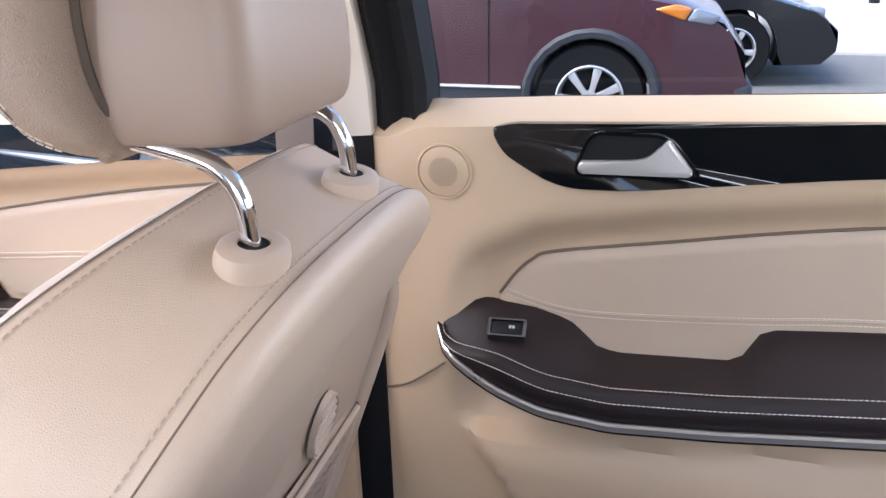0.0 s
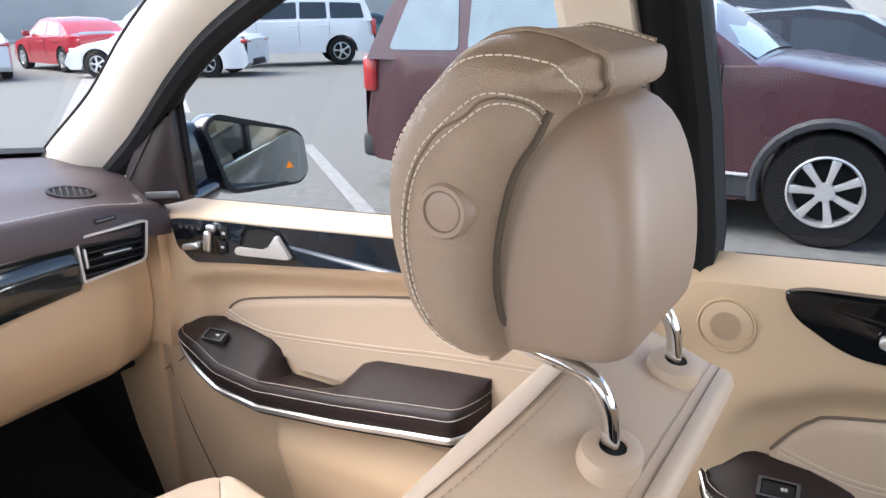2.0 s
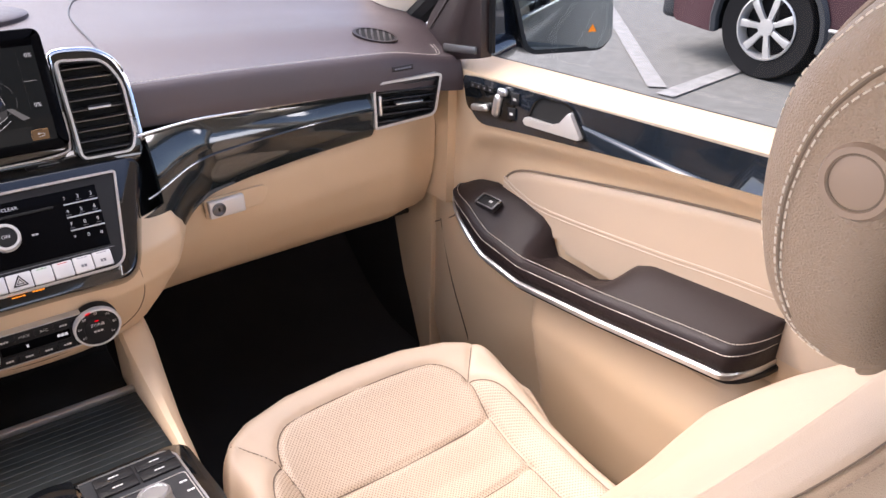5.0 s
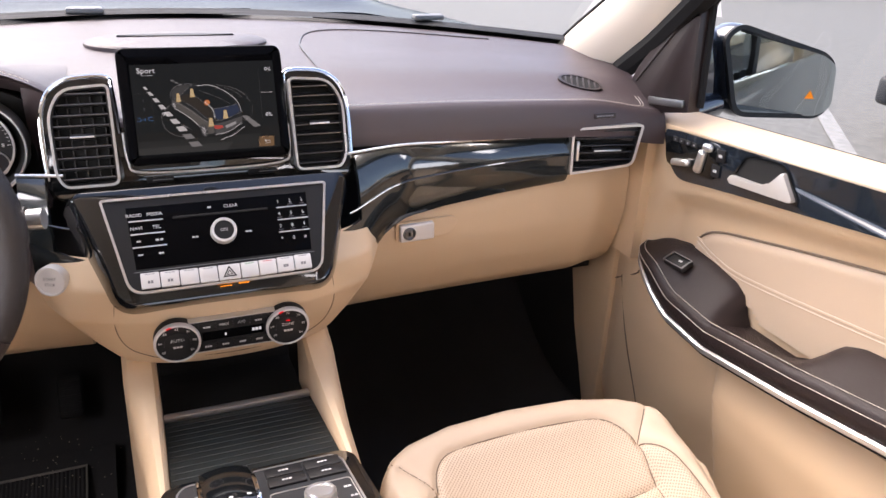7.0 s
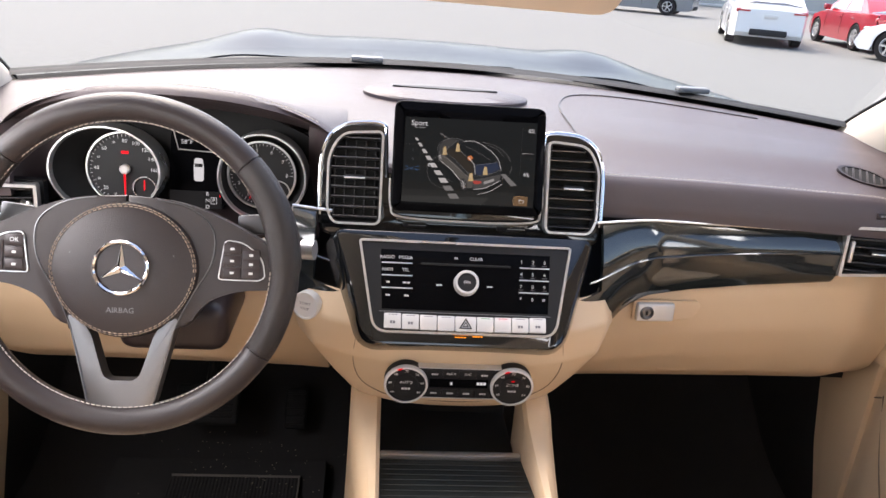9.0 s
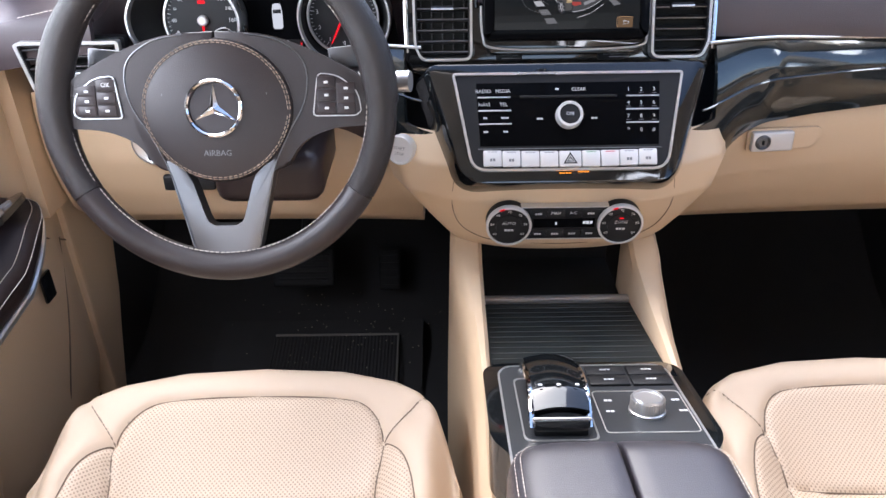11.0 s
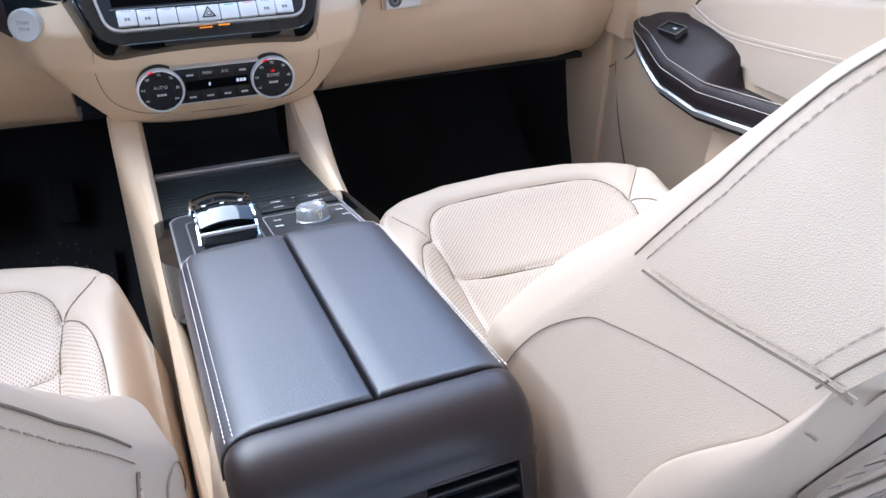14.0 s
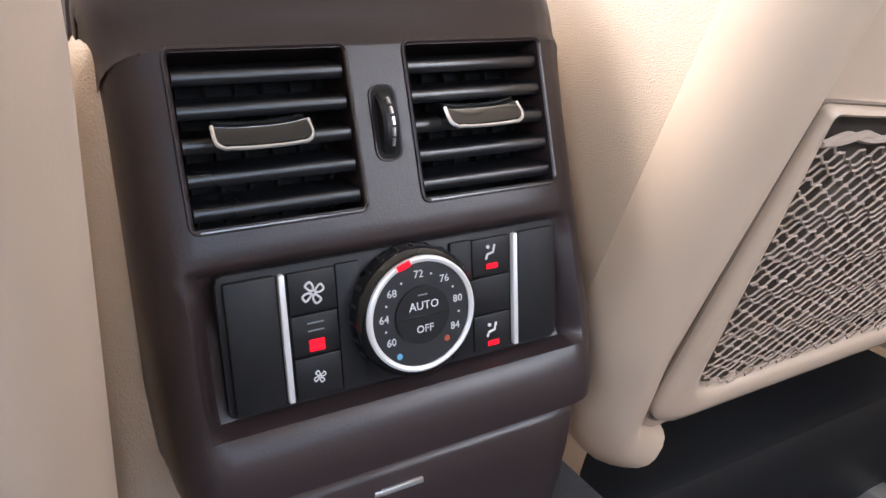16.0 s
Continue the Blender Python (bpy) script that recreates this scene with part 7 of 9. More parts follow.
for x0, x1 in VENTS:
    w, h = x1 - x0, 0.0610
    cxv = (x0 + x1) / 2
    vm = fm @ pose(cxv, 0.0300, 0.0)
    o = rounded([(-w / 2 - 0.0006, -h / 2 - 0.0006), (w / 2 + 0.0006, -h / 2 - 0.0006), (w / 2 + 0.0006, h / 2 + 0.0006), (-w / 2 - 0.0006, h / 2 + 0.0006)], 0.0032, 4)
    v = part("rear_vent", transform(loft([[V((p.x, p.y, z)) for p in q] for q, z in ((inset(o, -0.0012), -0.0010), (inset(o, -0.0008), 0.0007), (o, 0.0009), (inset(o, 0.0010), -0.0002), (inset(o, 0.0014), -0.024))], caps=False), vm), brown_plastic, rc, "rear air vent with five slats")
    part("vent_lip", transform(tube([V((-w / 2 + 0.002, -h / 2 - 0.0005, 0.0009)), V((w / 2 - 0.002, -h / 2 - 0.0005, 0.0009)), V((w / 2 + 0.0002, -h / 2 + 0.002, 0.0009)), V((w / 2 + 0.0002, h / 2 - 0.002, 0.0009))], 0.00045, 4), vm), spoke_silver, v)
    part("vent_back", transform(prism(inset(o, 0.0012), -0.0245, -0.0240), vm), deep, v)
    for k in range(5):
        y = h / 2 - 0.0082 - 0.01165 * k
        blade = rounded([(-0.0030, -0.0022), (0.0, -0.0034), (0.0016, -0.0015), (0.0018, 0.0012), (0.0, 0.0024), (-0.0160, 0.0070), (-0.0165, 0.0058)], [0.001, 0.0016, 0.0010, 0.0010, 0.0016, 0.0004, 0.0004], 4)
        bl = prism([(p.x, p.y) for p in blade], -w / 2 + 0.0012, w / 2 - 0.0012)
        bl.transform(Matrix(((0, 0, 1, 0), (0, 1, 0, y), (1, 0, 0, -0.0030), (0, 0, 0, 1))))
        part("slat", transform(bl, vm), slat_gloss, v)
    for k in range(6):
        part("cross_slat", transform(rbox(0.0012, h * 0.94, 0.005, 0.0004), vm @ pose(-w / 2 + w * (k + 0.5) / 6, 0, -0.0205)), deep, v)
    # sliding tab over the middle slat: a scooped plate with a bright front edge
    tx = -0.0045 if x0 < 0 else -0.0030
    tw_, yt = 0.0335, h / 2 - 0.0082 - 0.01165 * 2 + 0.0012
    tab_rows = []
    for u in span(-1, 1, 16):
        lift = 0.0012 * abs(u) ** 3
        tab_rows.append([V((tx + u * tw_ / 2 * k, yt + a + lift, b)) for k, a, b in ((0.96, 0.0060, -0.0040), (0.97, 0.0052, 0.0010), (0.985, 0.0028, 0.0046), (1.0, -0.0010, 0.0072), (1.0, -0.0034, 0.0080), (1.0, -0.0044, 0.0072), (0.99, -0.0040, 0.0040), (0.96, -0.0030, -0.0040))])
    tb = part("vent_tab", transform(loft(tab_rows), vm), piano, v, "gloss black sliding tab")
    part("tab_edge", transform(tube(spline([V((tx - tw_ / 2 - 0.0003, yt + 0.0040, 0.0044)), V((tx - tw_ / 2 - 0.0003, yt - 0.0020, 0.0076)), V((tx - tw_ / 2 + 0.0025, yt - 0.0042, 0.0083))] + [V((tx + u * tw_ / 2, yt - 0.0047 + 0.0012 * abs(u) ** 3, 0.0083)) for u in span(-0.75, 0.75, 8)] + [V((tx + tw_ / 2 - 0.0025, yt - 0.0042, 0.0083)), V((tx + tw_ / 2 + 0.0003, yt - 0.0020, 0.0076)), V((tx + tw_ / 2 + 0.0003, yt + 0.0040, 0.0044))], 3), 0.00075, 6), vm), satin, tb)
tw = part("thumb_wheel", transform(lathe([(0.0, -0.0032), (0.0145, -0.0032), (0.0155, -0.0020), (0.0155, 0.0020), (0.0145, 0.0032), (0.0, 0.0032)], 40), fm @ pose(0.0002, 0.0307, -0.0095) @ pose(0, 0, 0, 0, 90, 0)), matt_black, rc, "black thumb wheel with silver marks")
for k in range(5):
    a0 = -0.62 + 0.26 * k
    part("wheel_mark", transform(tube([V((0.0006, 0.0307 + 0.0157 * math.sin(a), -0.0095 + 0.0157 * math.cos(a))) for a in span(a0, a0 + 0.19, 4)], 0.00075, 5), fm), satin, tw)
slot_o = rounded([(-0.0052, 0.0165), (0.0056, 0.0165), (0.0056, 0.0450), (-0.0052, 0.0450)], 0.0046, 5)
part("wheel_slot", transform(loft([[V((p.x, p.y, z)) for p in q] for q, z in ((inset(slot_o, -0.0008), -0.0010), (inset(slot_o, -0.0004), 0.0006), (inset(slot_o, 0.0004), 0.0004), (inset(slot_o, 0.0012), -0.0008))], caps=False), fm), brown_plastic, rc)
part("slot_floor", transform(prism(inset(slot_o, 0.0004), 0.0001, 0.0003), fm), deep, rc)
# rear climate keys stand steeper than the cover, deep over the ledge
cx = plane_m((0, 0.4308, 0.8030), (1, 0, 0), (0, 0.156, 1.0))
cb = part("rear_climate_panel", transform(prism(rounded([(-0.0730, -0.0265), (0.0730, -0.0265), (0.0730, 0.0275), (-0.0730, 0.0275)], 0.003), -0.010, -0.0006, 0.001), cx), matt_black, rc, "black rear climate panel with lit keys")
for sd in (-1, 1):
    part("blank_key", transform(rbox(0.0188, 0.0500, 0.0030, 0.0012, 2, c=(sd * 0.0615, 0, 0.0)), cx), matt_black, cb)
    part("bright_strip", transform(rbox(0.0024, 0.0495, 0.0030, 0.0006, c=(sd * 0.0503, 0, 0.0006)), cx), button_silver, cb, "pale silver strip")
    part("middle_key", transform(rbox(0.0100, 0.0500, 0.0024, 0.0008, 2, c=(sd * 0.0245, 0, -0.0002)), cx), matt_black, cb)
cxd = cx @ pose(0.0008, 0.0020, 0.0006)
rd = part("rear_dial", transform(lathe([(0.0262, -0.002), (0.0262, 0.0060), (0.0254, 0.0078), (0.0242, 0.0090), (0.0, 0.0090)], 64), cxd), piano, cb, "black temperature dial with a silver ring")
for k in range(24):
    part("dial_notch", transform(rbox(0.0010, 0.0012, 0.0042, 0.0003), cxd @ pose(0, 0, 0, 0, 0, 15 * k) @ pose(0.0262, 0, 0.0034)), matt_black, rd)
part("dial_ring", transform(lathe([(0.0232, 0.0086), (0.0231, 0.0102), (0.0222, 0.0108), (0.0210, 0.0103), (0.0207, 0.0090)], 64), cxd), button_silver, rd)
part("dial_scale", transform(lathe([(0.0208, 0.0086), (0.0208, 0.0097), (0.0, 0.0097)], 48), cxd), surf("dark_grey_dial", (0.014, 0.015, 0.017), 0.45), rd)
part("dial_face", transform(lathe([(0.0118, 0.0094), (0.0116, 0.0106), (0.0, 0.0108)], 40), cxd), matt_black, rd)
part("face_split", transform(rbox(0.0225, 0.0005, 0.0003, 0, c=(0, -0.0004, 0.0108)), cxd), deep, rd)
part("face_mark", transform(rbox(0.0040, 0.0005, 0.0003, 0, c=(0, 0.0082, 0.0108)), cxd), ink_dark, rd)
write("AUTO", rd, cxd @ pose(0.0004, 0.0038, 0.0109), 0.0046, ink)
write("OFF", rd, cxd @ pose(0.0004, -0.0056, 0.0109), 0.0043, ink)
for txt, a in (("60", 213), ("64", 177), ("68", 140), ("72", 93), ("76", 51), ("80", 12), ("84", -28)):
    write(txt, rd, cxd @ pose(0.0162 * math.cos(radians(a)), 0.0162 * math.sin(radians(a)), 0.0098), 0.0042, ink)
    dot = radians(a - 19)
    part("scale_dot", transform(rbox(0.0007, 0.0007, 0.0003, 0), cxd @ pose(0.0162 * math.cos(dot), 0.0162 * math.sin(dot), 0.0099)), ink, rd)
part("dial_light", transform(rbox(0.0058, 0.0024, 0.0006, 0.0003), cxd @ pose(-0.0072, 0.0206, 0.0106, 0, 0, 19)), red_led, rd, "red lit mark")
part("cold_dot", transform(lathe([(0.0012, 0.0), (0.0012, 0.0004), (0, 0.0004)], 16), cxd @ pose(-0.0106, -0.0150, 0.0097)), surf("blue_dot", (0.10, 0.35, 0.55), 0.5), rd)
part("warm_dot", transform(lathe([(0.0012, 0.0), (0.0012, 0.0004), (0, 0.0004)], 16), cxd @ pose(0.0104, -0.0120, 0.0097)), surf("orange_dot", (0.30, 0.06, 0.03), 0.5), rd)


def fan_mark(mk, s, parent):
    """Four curved blades round a hub."""
    for a in range(4):
        q = math.pi / 2 * a + 0.5
        loop = [V((s * (0.55 * math.cos(q + b) * r), s * (0.55 * math.sin(q + b) * r), 0)) for r, b in ((0.3, 0.0), (1.0, -0.55), (1.7, -0.25), (1.65, 0.25), (1.0, 0.35))]
        part("fan_blade", transform(tube(spline(loop, 4, closed=True), s * 0.10, 5, closed=True), mk), ink, parent)


for x0 in (-0.0388, 0.0388):
    for k, y in enumerate((0.0165, 0.0, -0.0165)):
        ky = part("rear_key", transform(rbox(0.0182, 0.0160, 0.0026, 0.0007, c=(x0, y, -0.0002)), cx), matt_black, cb)
        mk = cx @ pose(x0, y, 0.0012)
        if x0 < 0 and k != 1:
            fan_mark(mk @ pose(0, -0.0005, 0), 0.0046 if k == 0 else 0.0026, ky)
        elif x0 < 0:
            part("key_light", transform(rbox(0.0060, 0.0022, 0.0005, 0.0004), mk @ pose(0, -0.0030, 0)), red_led, ky, "red lit bar")
            part("key_light", transform(rbox(0.0060, 0.0022, 0.0005, 0.0004), mk @ pose(0, -0.0054, 0)), red_led, ky, "red lit bar")
            for j in range(2):
                part("step_mark", transform(rbox(0.0062, 0.0005, 0.0003, 0), mk @ pose(0, 0.0016 + 0.0030 * j, 0)), ink_dark, ky)
        elif k != 1:
            dn = 0.0 if k == 0 else -0.0010
            part("seat_mark", transform(tube([V((0.0016, 0.0050 + dn, 0)), V((0.0008, 0.0018 + dn, 0)), V((-0.0020, 0.0012 + dn, 0)), V((-0.0028, -0.0008 + dn, 0))], 0.0006, 5), mk), ink, ky)
            part("head_mark", transform(lathe([(0.0008, 0), (0.0008, 0.0004), (0, 0.0004)], 10), mk @ pose(-0.0018, 0.0044 + dn, 0)), ink, ky)
            part("key_light", transform(rbox(0.0054, 0.0022, 0.0005, 0.0004), mk @ pose(0.0003, -0.0040 + dn, 0)), red_led, ky, "red lit bar")
# storage flap below, tapering towards the floor
flap_rows = []
for y, z, w in ((0.4135, 0.7505, 0.084), (0.4098, 0.7488, 0.0845), (0.4085, 0.7465, 0.084), (0.4060, 0.730, 0.081), (0.4050, 0.700, 0.075), (0.4080, 0.66, 0.069), (0.415, 0.60, 0.066), (0.43, 0.48, 0.064)):
    flap_rows.append([V((sx * (w + a), y + b, z)) for sx, seq in ((-1, ((0.0, 0.060), (0.0, 0.026), (-0.003, 0.010), (-0.011, 0.002), (-0.024, 0.0))), (1, ((-0.024, 0.0), (-0.011, 0.002), (-0.003, 0.010), (0.0, 0.026), (0.0, 0.060)))) for a, b in seq])
flap = part("storage_flap", loft(flap_rows, closed=False), brown_plastic, con, "dark brown storage flap with a silver mark", smooth=50)
part("flap_mark", transform(rbox(0.0215, 0.0026, 0.0016, 0.0006), plane_m((-0.0150, 0.4068, 0.7405), (1, 0, 0), (0, 0.15, 1))), satin, flap)
part("flap_inner", rbox(0.13, 0.06, 0.30, 0.004, c=(0, 0.46, 0.61)), matt_black, con)


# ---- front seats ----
# Dark brown behind the net; also painted as shade in the headrest creases.
pocket_crease_dark = surf("pocket_dark_and_crease_shade", (0.10, 0.075, 0.055), 0.9, vary=0.2)

def build_seat(cx):
    s = thing("car_seat", (cx, 0.75, 0.45), "beige leather passenger seat with perforated inserts, headrest and net pocket", "car seat", "front seats")

    # cushion
    def width(y):
        return 0.246 - 0.014 * ease(0.60, 0.50, y)

    def plan(dx, y):
        # the front corners are rounded off in plan
        f = lerp([(0, 1.120), (0.10, 1.112), (0.17, 1.088), (0.20, 1.064), (0.22, 1.036), (0.235, 0.995), (0.246, 0.945)], abs(dx))
        return y if y < 0.80 else 0.80 + (y - 0.80) * (f - 0.80) / (1.1065 - 0.80)

    def top_z(dx, y):
        k = abs(dx)
        z = lerp([(0.45, 0.690), (0.60, 0.686), (0.75, 0.690), (0.85, 0.702), (0.92, 0.722), (0.97, 0.742), (1.01, 0.758), (1.04, 0.768), (1.06, 0.772), (1.12, 0.772)], y)
        z += 0.028 * math.exp(-((k - 0.198) / 0.040) ** 2) * ease(1.04, 0.93, y) - 0.050 * ease(0.205, 0.246, k) ** 1.6
        if y > 1.045:
            q = min(1.0, (y - 1.045) / 0.062)
            z -= 0.115 * (1 - math.sqrt(max(0, 1 - q * q)))
        z -= 0.006 * (1 - (dx / 0.15) ** 2) * (k < 0.15) * ease(1.04, 0.95, y)
        for path, deep_ in GROOVES:
            d = near_path((dx, plan(dx, y)), path)
            if d < 0.016:
                z -= deep_ * math.exp(-(d / 0.0030) ** 2) + 0.0016 * math.exp(-(d / 0.009) ** 2)
        return z

    u_seam = [(p.x, p.y) for p in spline([(-0.152, 0.50, 0), (-0.150, 0.75, 0), (-0.150, 0.90, 0), (-0.158, 0.965, 0), (-0.140, 1.010, 0), (-0.100, 1.028, 0), (0, 1.034, 0), (0.100, 1.028, 0), (0.140, 1.010, 0), (0.158, 0.965, 0), (0.150, 0.90, 0), (0.150, 0.75, 0), (0.152, 0.50, 0)], 4)]
    bol = [[(p.x * sd, p.y) for p in spline([(0.160, 0.966, 0), (0.182, 0.940, 0), (0.196, 0.890, 0), (0.199, 0.80, 0), (0.196, 0.60, 0)], 4)] for sd in (-1, 1)]
    diag = [[(0.158 * sd, 0.968), (0.205 * sd, 1.020), (0.226 * sd, 1.050)] for sd in (-1, 1)]
    cross = [[(-0.150, y), (0.150, y)] for y in (0.905, 0.808, 0.70)]
    GROOVES = [(u_seam, 0.0042), *[(b, 0.003) for b in bol], *[(d, 0.003) for d in diag], *[(c, 0.0036) for c in cross]]
    ys = span(0.47, 1.1065, 150)
    us = span(-1, 1, 120)

    def pt(u, y):
        # u beyond +-1 runs down the sides
        w = width(y)
        if abs(u) <= 1:
            return V((cx + u * w, plan(u * w, y), top_z(u * w, y)))
        z = top_z(w, y)
        d = abs(u) - 1
        return V((cx + math.copysign(w + 0.010 * math.sin(min(1, d * 2.5) * math.pi / 2), u), plan(w, y) - 0.02 * d * ease(1.04, 1.1, y), z - (z - 0.560) * d))

    ue = [-2, -1.8, -1.6, -1.4, -1.25, -1.12, -1.04] + us + [1.04, 1.12, 1.25, 1.4, 1.6, 1.8, 2]

    def insert_zone(u, y):
        dx = u * width(y)
        y = plan(dx, y)
        return inside((dx, y), u_seam + [(0.152, 0.47), (-0.152, 0.47)]) or (abs(u) < 1 and 0.150 < abs(dx) < lerp([(0.47, 0.196), (0.80, 0.199), (0.89, 0.196), (0.94, 0.182), (0.966, 0.160)], y) and y < 0.962)

    part("cushion", sheet(pt, ue, ys, keep=lambda u, y: not insert_zone(u, y)), beige, s, "beige leather seat cushion", smooth=60)
    part("cushion_insert", sheet(pt, us, ys, keep=insert_zone), beige_insert, s, "perforated beige leather insert", smooth=60)
    part("cushion_front", loft([[q(pt(u, 1.1065)) for u in span(-1, 1, 60)] for q in (lambda p: p, lambda p: V((p.x, p.y - 0.002, p.z - 0.02)), lambda p: V((p.x, p.y - 0.012, 0.600)), lambda p: V((p.x, p.y - 0.050, 0.560)))], closed=False), beige, s)
    for path, _ in GROOVES:
        fine = [(p.x, p.y) for p in spline([(*q, 0) for q in path], 6)]
        # a plan point back to the sheet's own run along the seat
        run = []
        for dx, y in fine:
            k = plan(dx, 1.1065) - 0.80
            yy = y if y < 0.80 else 0.80 + (y - 0.80) * (1.1065 - 0.80) / k
            run.append(V((cx + dx, y, top_z(dx, yy) + 0.0011)))
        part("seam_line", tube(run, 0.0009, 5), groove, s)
    part("cushion_base", rbox(0.46, 0.56, 0.13, 0.02, c=(cx, 0.77, 0.505)), matt_black, s, "black plastic seat base")
    for sd in (-1, 1):
        part("seat_rail", rbox(0.03, 0.62, 0.03, 0.004, c=(cx + sd * 0.18, 0.75, 0.440)), satin, s)

    # backrest: nested outlines from the rear to the front
    U, D = V((0, -0.3345, 0.9424)), V((0, 0.9424, 0.3345))
    B = V((cx, 0.4425, 0.700))
    half = [(0.0, -0.035), (0.150, -0.035), (0.222, -0.015), (0.252, 0.04), (0.262, 0.12), (0.262, 0.24), (0.254, 0.33), (0.241, 0.395), (0.221, 0.443), (0.192, 0.481), (0.152, 0.507), (0.105, 0.521), (0.05, 0.527), (0.0, 0.528)]
    line = [(p.x, p.y) for p in spline([(a, b, 0) for a, b in half], 5)]
    outline = line + [(-a, b) for a, b in reversed(line[1:-1])]

    DEEP = [(0, 0.236), (0.067, 0.233), (0.132, 0.226), (0.193, 0.207), (0.253, 0.186), (0.326, 0.153), (0.386, 0.136), (0.448, 0.124), (0.494, 0.112), (0.53, 0.098)]
    SEAM = [(0, 0.200), (0.132, 0.190), (0.253, 0.150), (0.326, 0.126), (0.395, 0.113), (0.454, 0.108), (0.494, 0.100), (0.526, 0.084)]

    def ring(k, f, d, lift=0.0, deep_=None):
        # f: share of the backrest's depth, which grows towards the seat
        out = []
        for a, b in outline:
            h = (b - 0.24) * k + 0.24 + lift * ease(0.40, 0.52, b)
            inner = 0.022 * ease(0.43, 0.36, h) if f == 0 and k < 0.999 else 0.0
            out.append(B + V((a * k, 0, 0)) + U * h + D * (lerp(deep_ or DEEP, h) * f + d + inner - 0.020 * (1 - f) * ease(0.36, 0.50, b)))
        return out

    def side_x(b):
        return lerp([(q, p) for p, q in line if p > 0.18], b) * 1.005

    REAR_SEAM, REAR_STITCH = ring(1.0025, 0.02, 0.012, -0.003), ring(1.0035, 0.05, 0.016, -0.004)
    FRONT_SEAM, FRONT_STITCH = ring(1.0, 1, 0, 0, SEAM), ring(1.0012, 1, -0.007, 0, SEAM)
    part("backrest", loft([ring(0.1, 0, -0.002), ring(0.5, 0, -0.002), ring(0.75, 0, -0.002), ring(0.90, 0, -0.002), ring(0.97, 0, -0.003), ring(0.995, 0, 0.002, -0.002), ring(1.0, 0, 0.008), REAR_SEAM, REAR_STITCH, ring(1.003, 0.35, 0.004, -0.003, SEAM), ring(1.003, 0.6, 0, -0.004, SEAM), ring(1.0025, 0.8, 0, -0.002, SEAM), FRONT_STITCH, FRONT_SEAM,
                           ring(0.994, 1, 0.005, -0.004, SEAM), ring(0.985, 1, 0.010, -0.012, SEAM), ring(0.955, 1, -0.004, -0.02), ring(0.92, 1, 0.0, -0.02), ring(0.87, 1, 0.0, -0.02), ring(0.78, 1, -0.004), ring(0.66, 1, -0.026), ring(0.4, 1, -0.030), ring(0.1, 1, -0.030)]), beige_coarse, s, "beige grained leather backrest", smooth=55)
    # seams round the top panel, on the surface itself, with a row of stitches beside each
    for a, b, w, low in ((REAR_SEAM, REAR_STITCH, 0.0006, 0.37), (FRONT_SEAM, FRONT_STITCH, 0.0006, 0.326)):
        mid = B + U * 0.25
        order = [i for i in range(len(outline)) if outline[i][1] > low]
        pa = [a[i] + (a[i] - mid).normalized() * 0.0003 for i in order]
        pb = [b[i] + (b[i] - mid).normalized() * 0.0004 for i in order]
        part("seam_line", tube(pa, w, 5), groove, s)
        part("stitching", stitches(pb, (0, 0.2, 1), 0.0034, 0.0024, 0.00042), thread_dark, s, kind="stuff")
    # seams down the bolsters
    for sd in (-1, 1):
        a1 = [B + V((sd * side_x(b), 0, 0)) + U * b + D * d for b, d in ((0.357, -0.002), (0.351, 0.010), (0.343, 0.025), (0.319, 0.064), (0.287, 0.108), (0.266, 0.130), (0.215, 0.156), (0.158, 0.172), (0.105, 0.178), (0.04, 0.178))]
        part("side_seam", tube(spline(a1, 8), 0.0005, 5), groove, s)
        a2 = [B + V((sd * side_x(b), 0, 0)) + U * b + D * d for b, d in ((0.381, 0.001), (0.377, 0.012), (0.372, 0.023), (0.358, 0.051), (0.343, 0.081), (0.329, 0.115))]
        part("side_seam", tube(spline(a2, 8), 0.0008, 5), groove, s)
        part("stitching", stitches([p + V((sd * 0.0012, 0, 0)) + U * 0.005 for p in spline(a2, 10)], (sd, 0, 0.2), 0.0038, 0.0020, 0.0005), thread_dark, s, kind="stuff")

    # hard rear shell: a broad rounded rim folds round the sides, its middle is let in for the net pocket
    def shell_half(b):
        return lerp([(-0.060, 0.214), (-0.050, 0.236), (-0.030, 0.252), (0.0, 0.261), (0.06, 0.2710), (0.24, 0.2710), (0.30, 0.2670), (0.35, 0.2595), (0.385, 0.2480), (0.400, 0.2360)], b)

    def shell_ring(a_in, d, lift):
        # half an outline from the foot up to the middle of the top, then mirrored
        right = [((shell_half(b) - a_in - 0.006 * ease(0.29, 0.385, b)), b + lift * ease(0.0, -0.05, b), (d * (1 - 0.92 * ease(0.25, 0.385, b)) if d > 0 else d) + 0.010 * ease(0.33, 0.40, b)) for b in span(-0.055, 0.392, 40)]
        x1, b1, d1 = right[-1]
        over = [(x1 * k, b1 + (0.012 - a_in * 0.25) * (1 - k * k), d1 - 0.004 * (1 - k)) for k in (0.93, 0.82, 0.64, 0.42, 0.2)]
        half_ = right + over
        return [B + V((a, 0, 0)) + U * b + D * q for a, b, q in half_] + [B + V((-a, 0, 0)) + U * b + D * q for a, b, q in reversed(half_)]

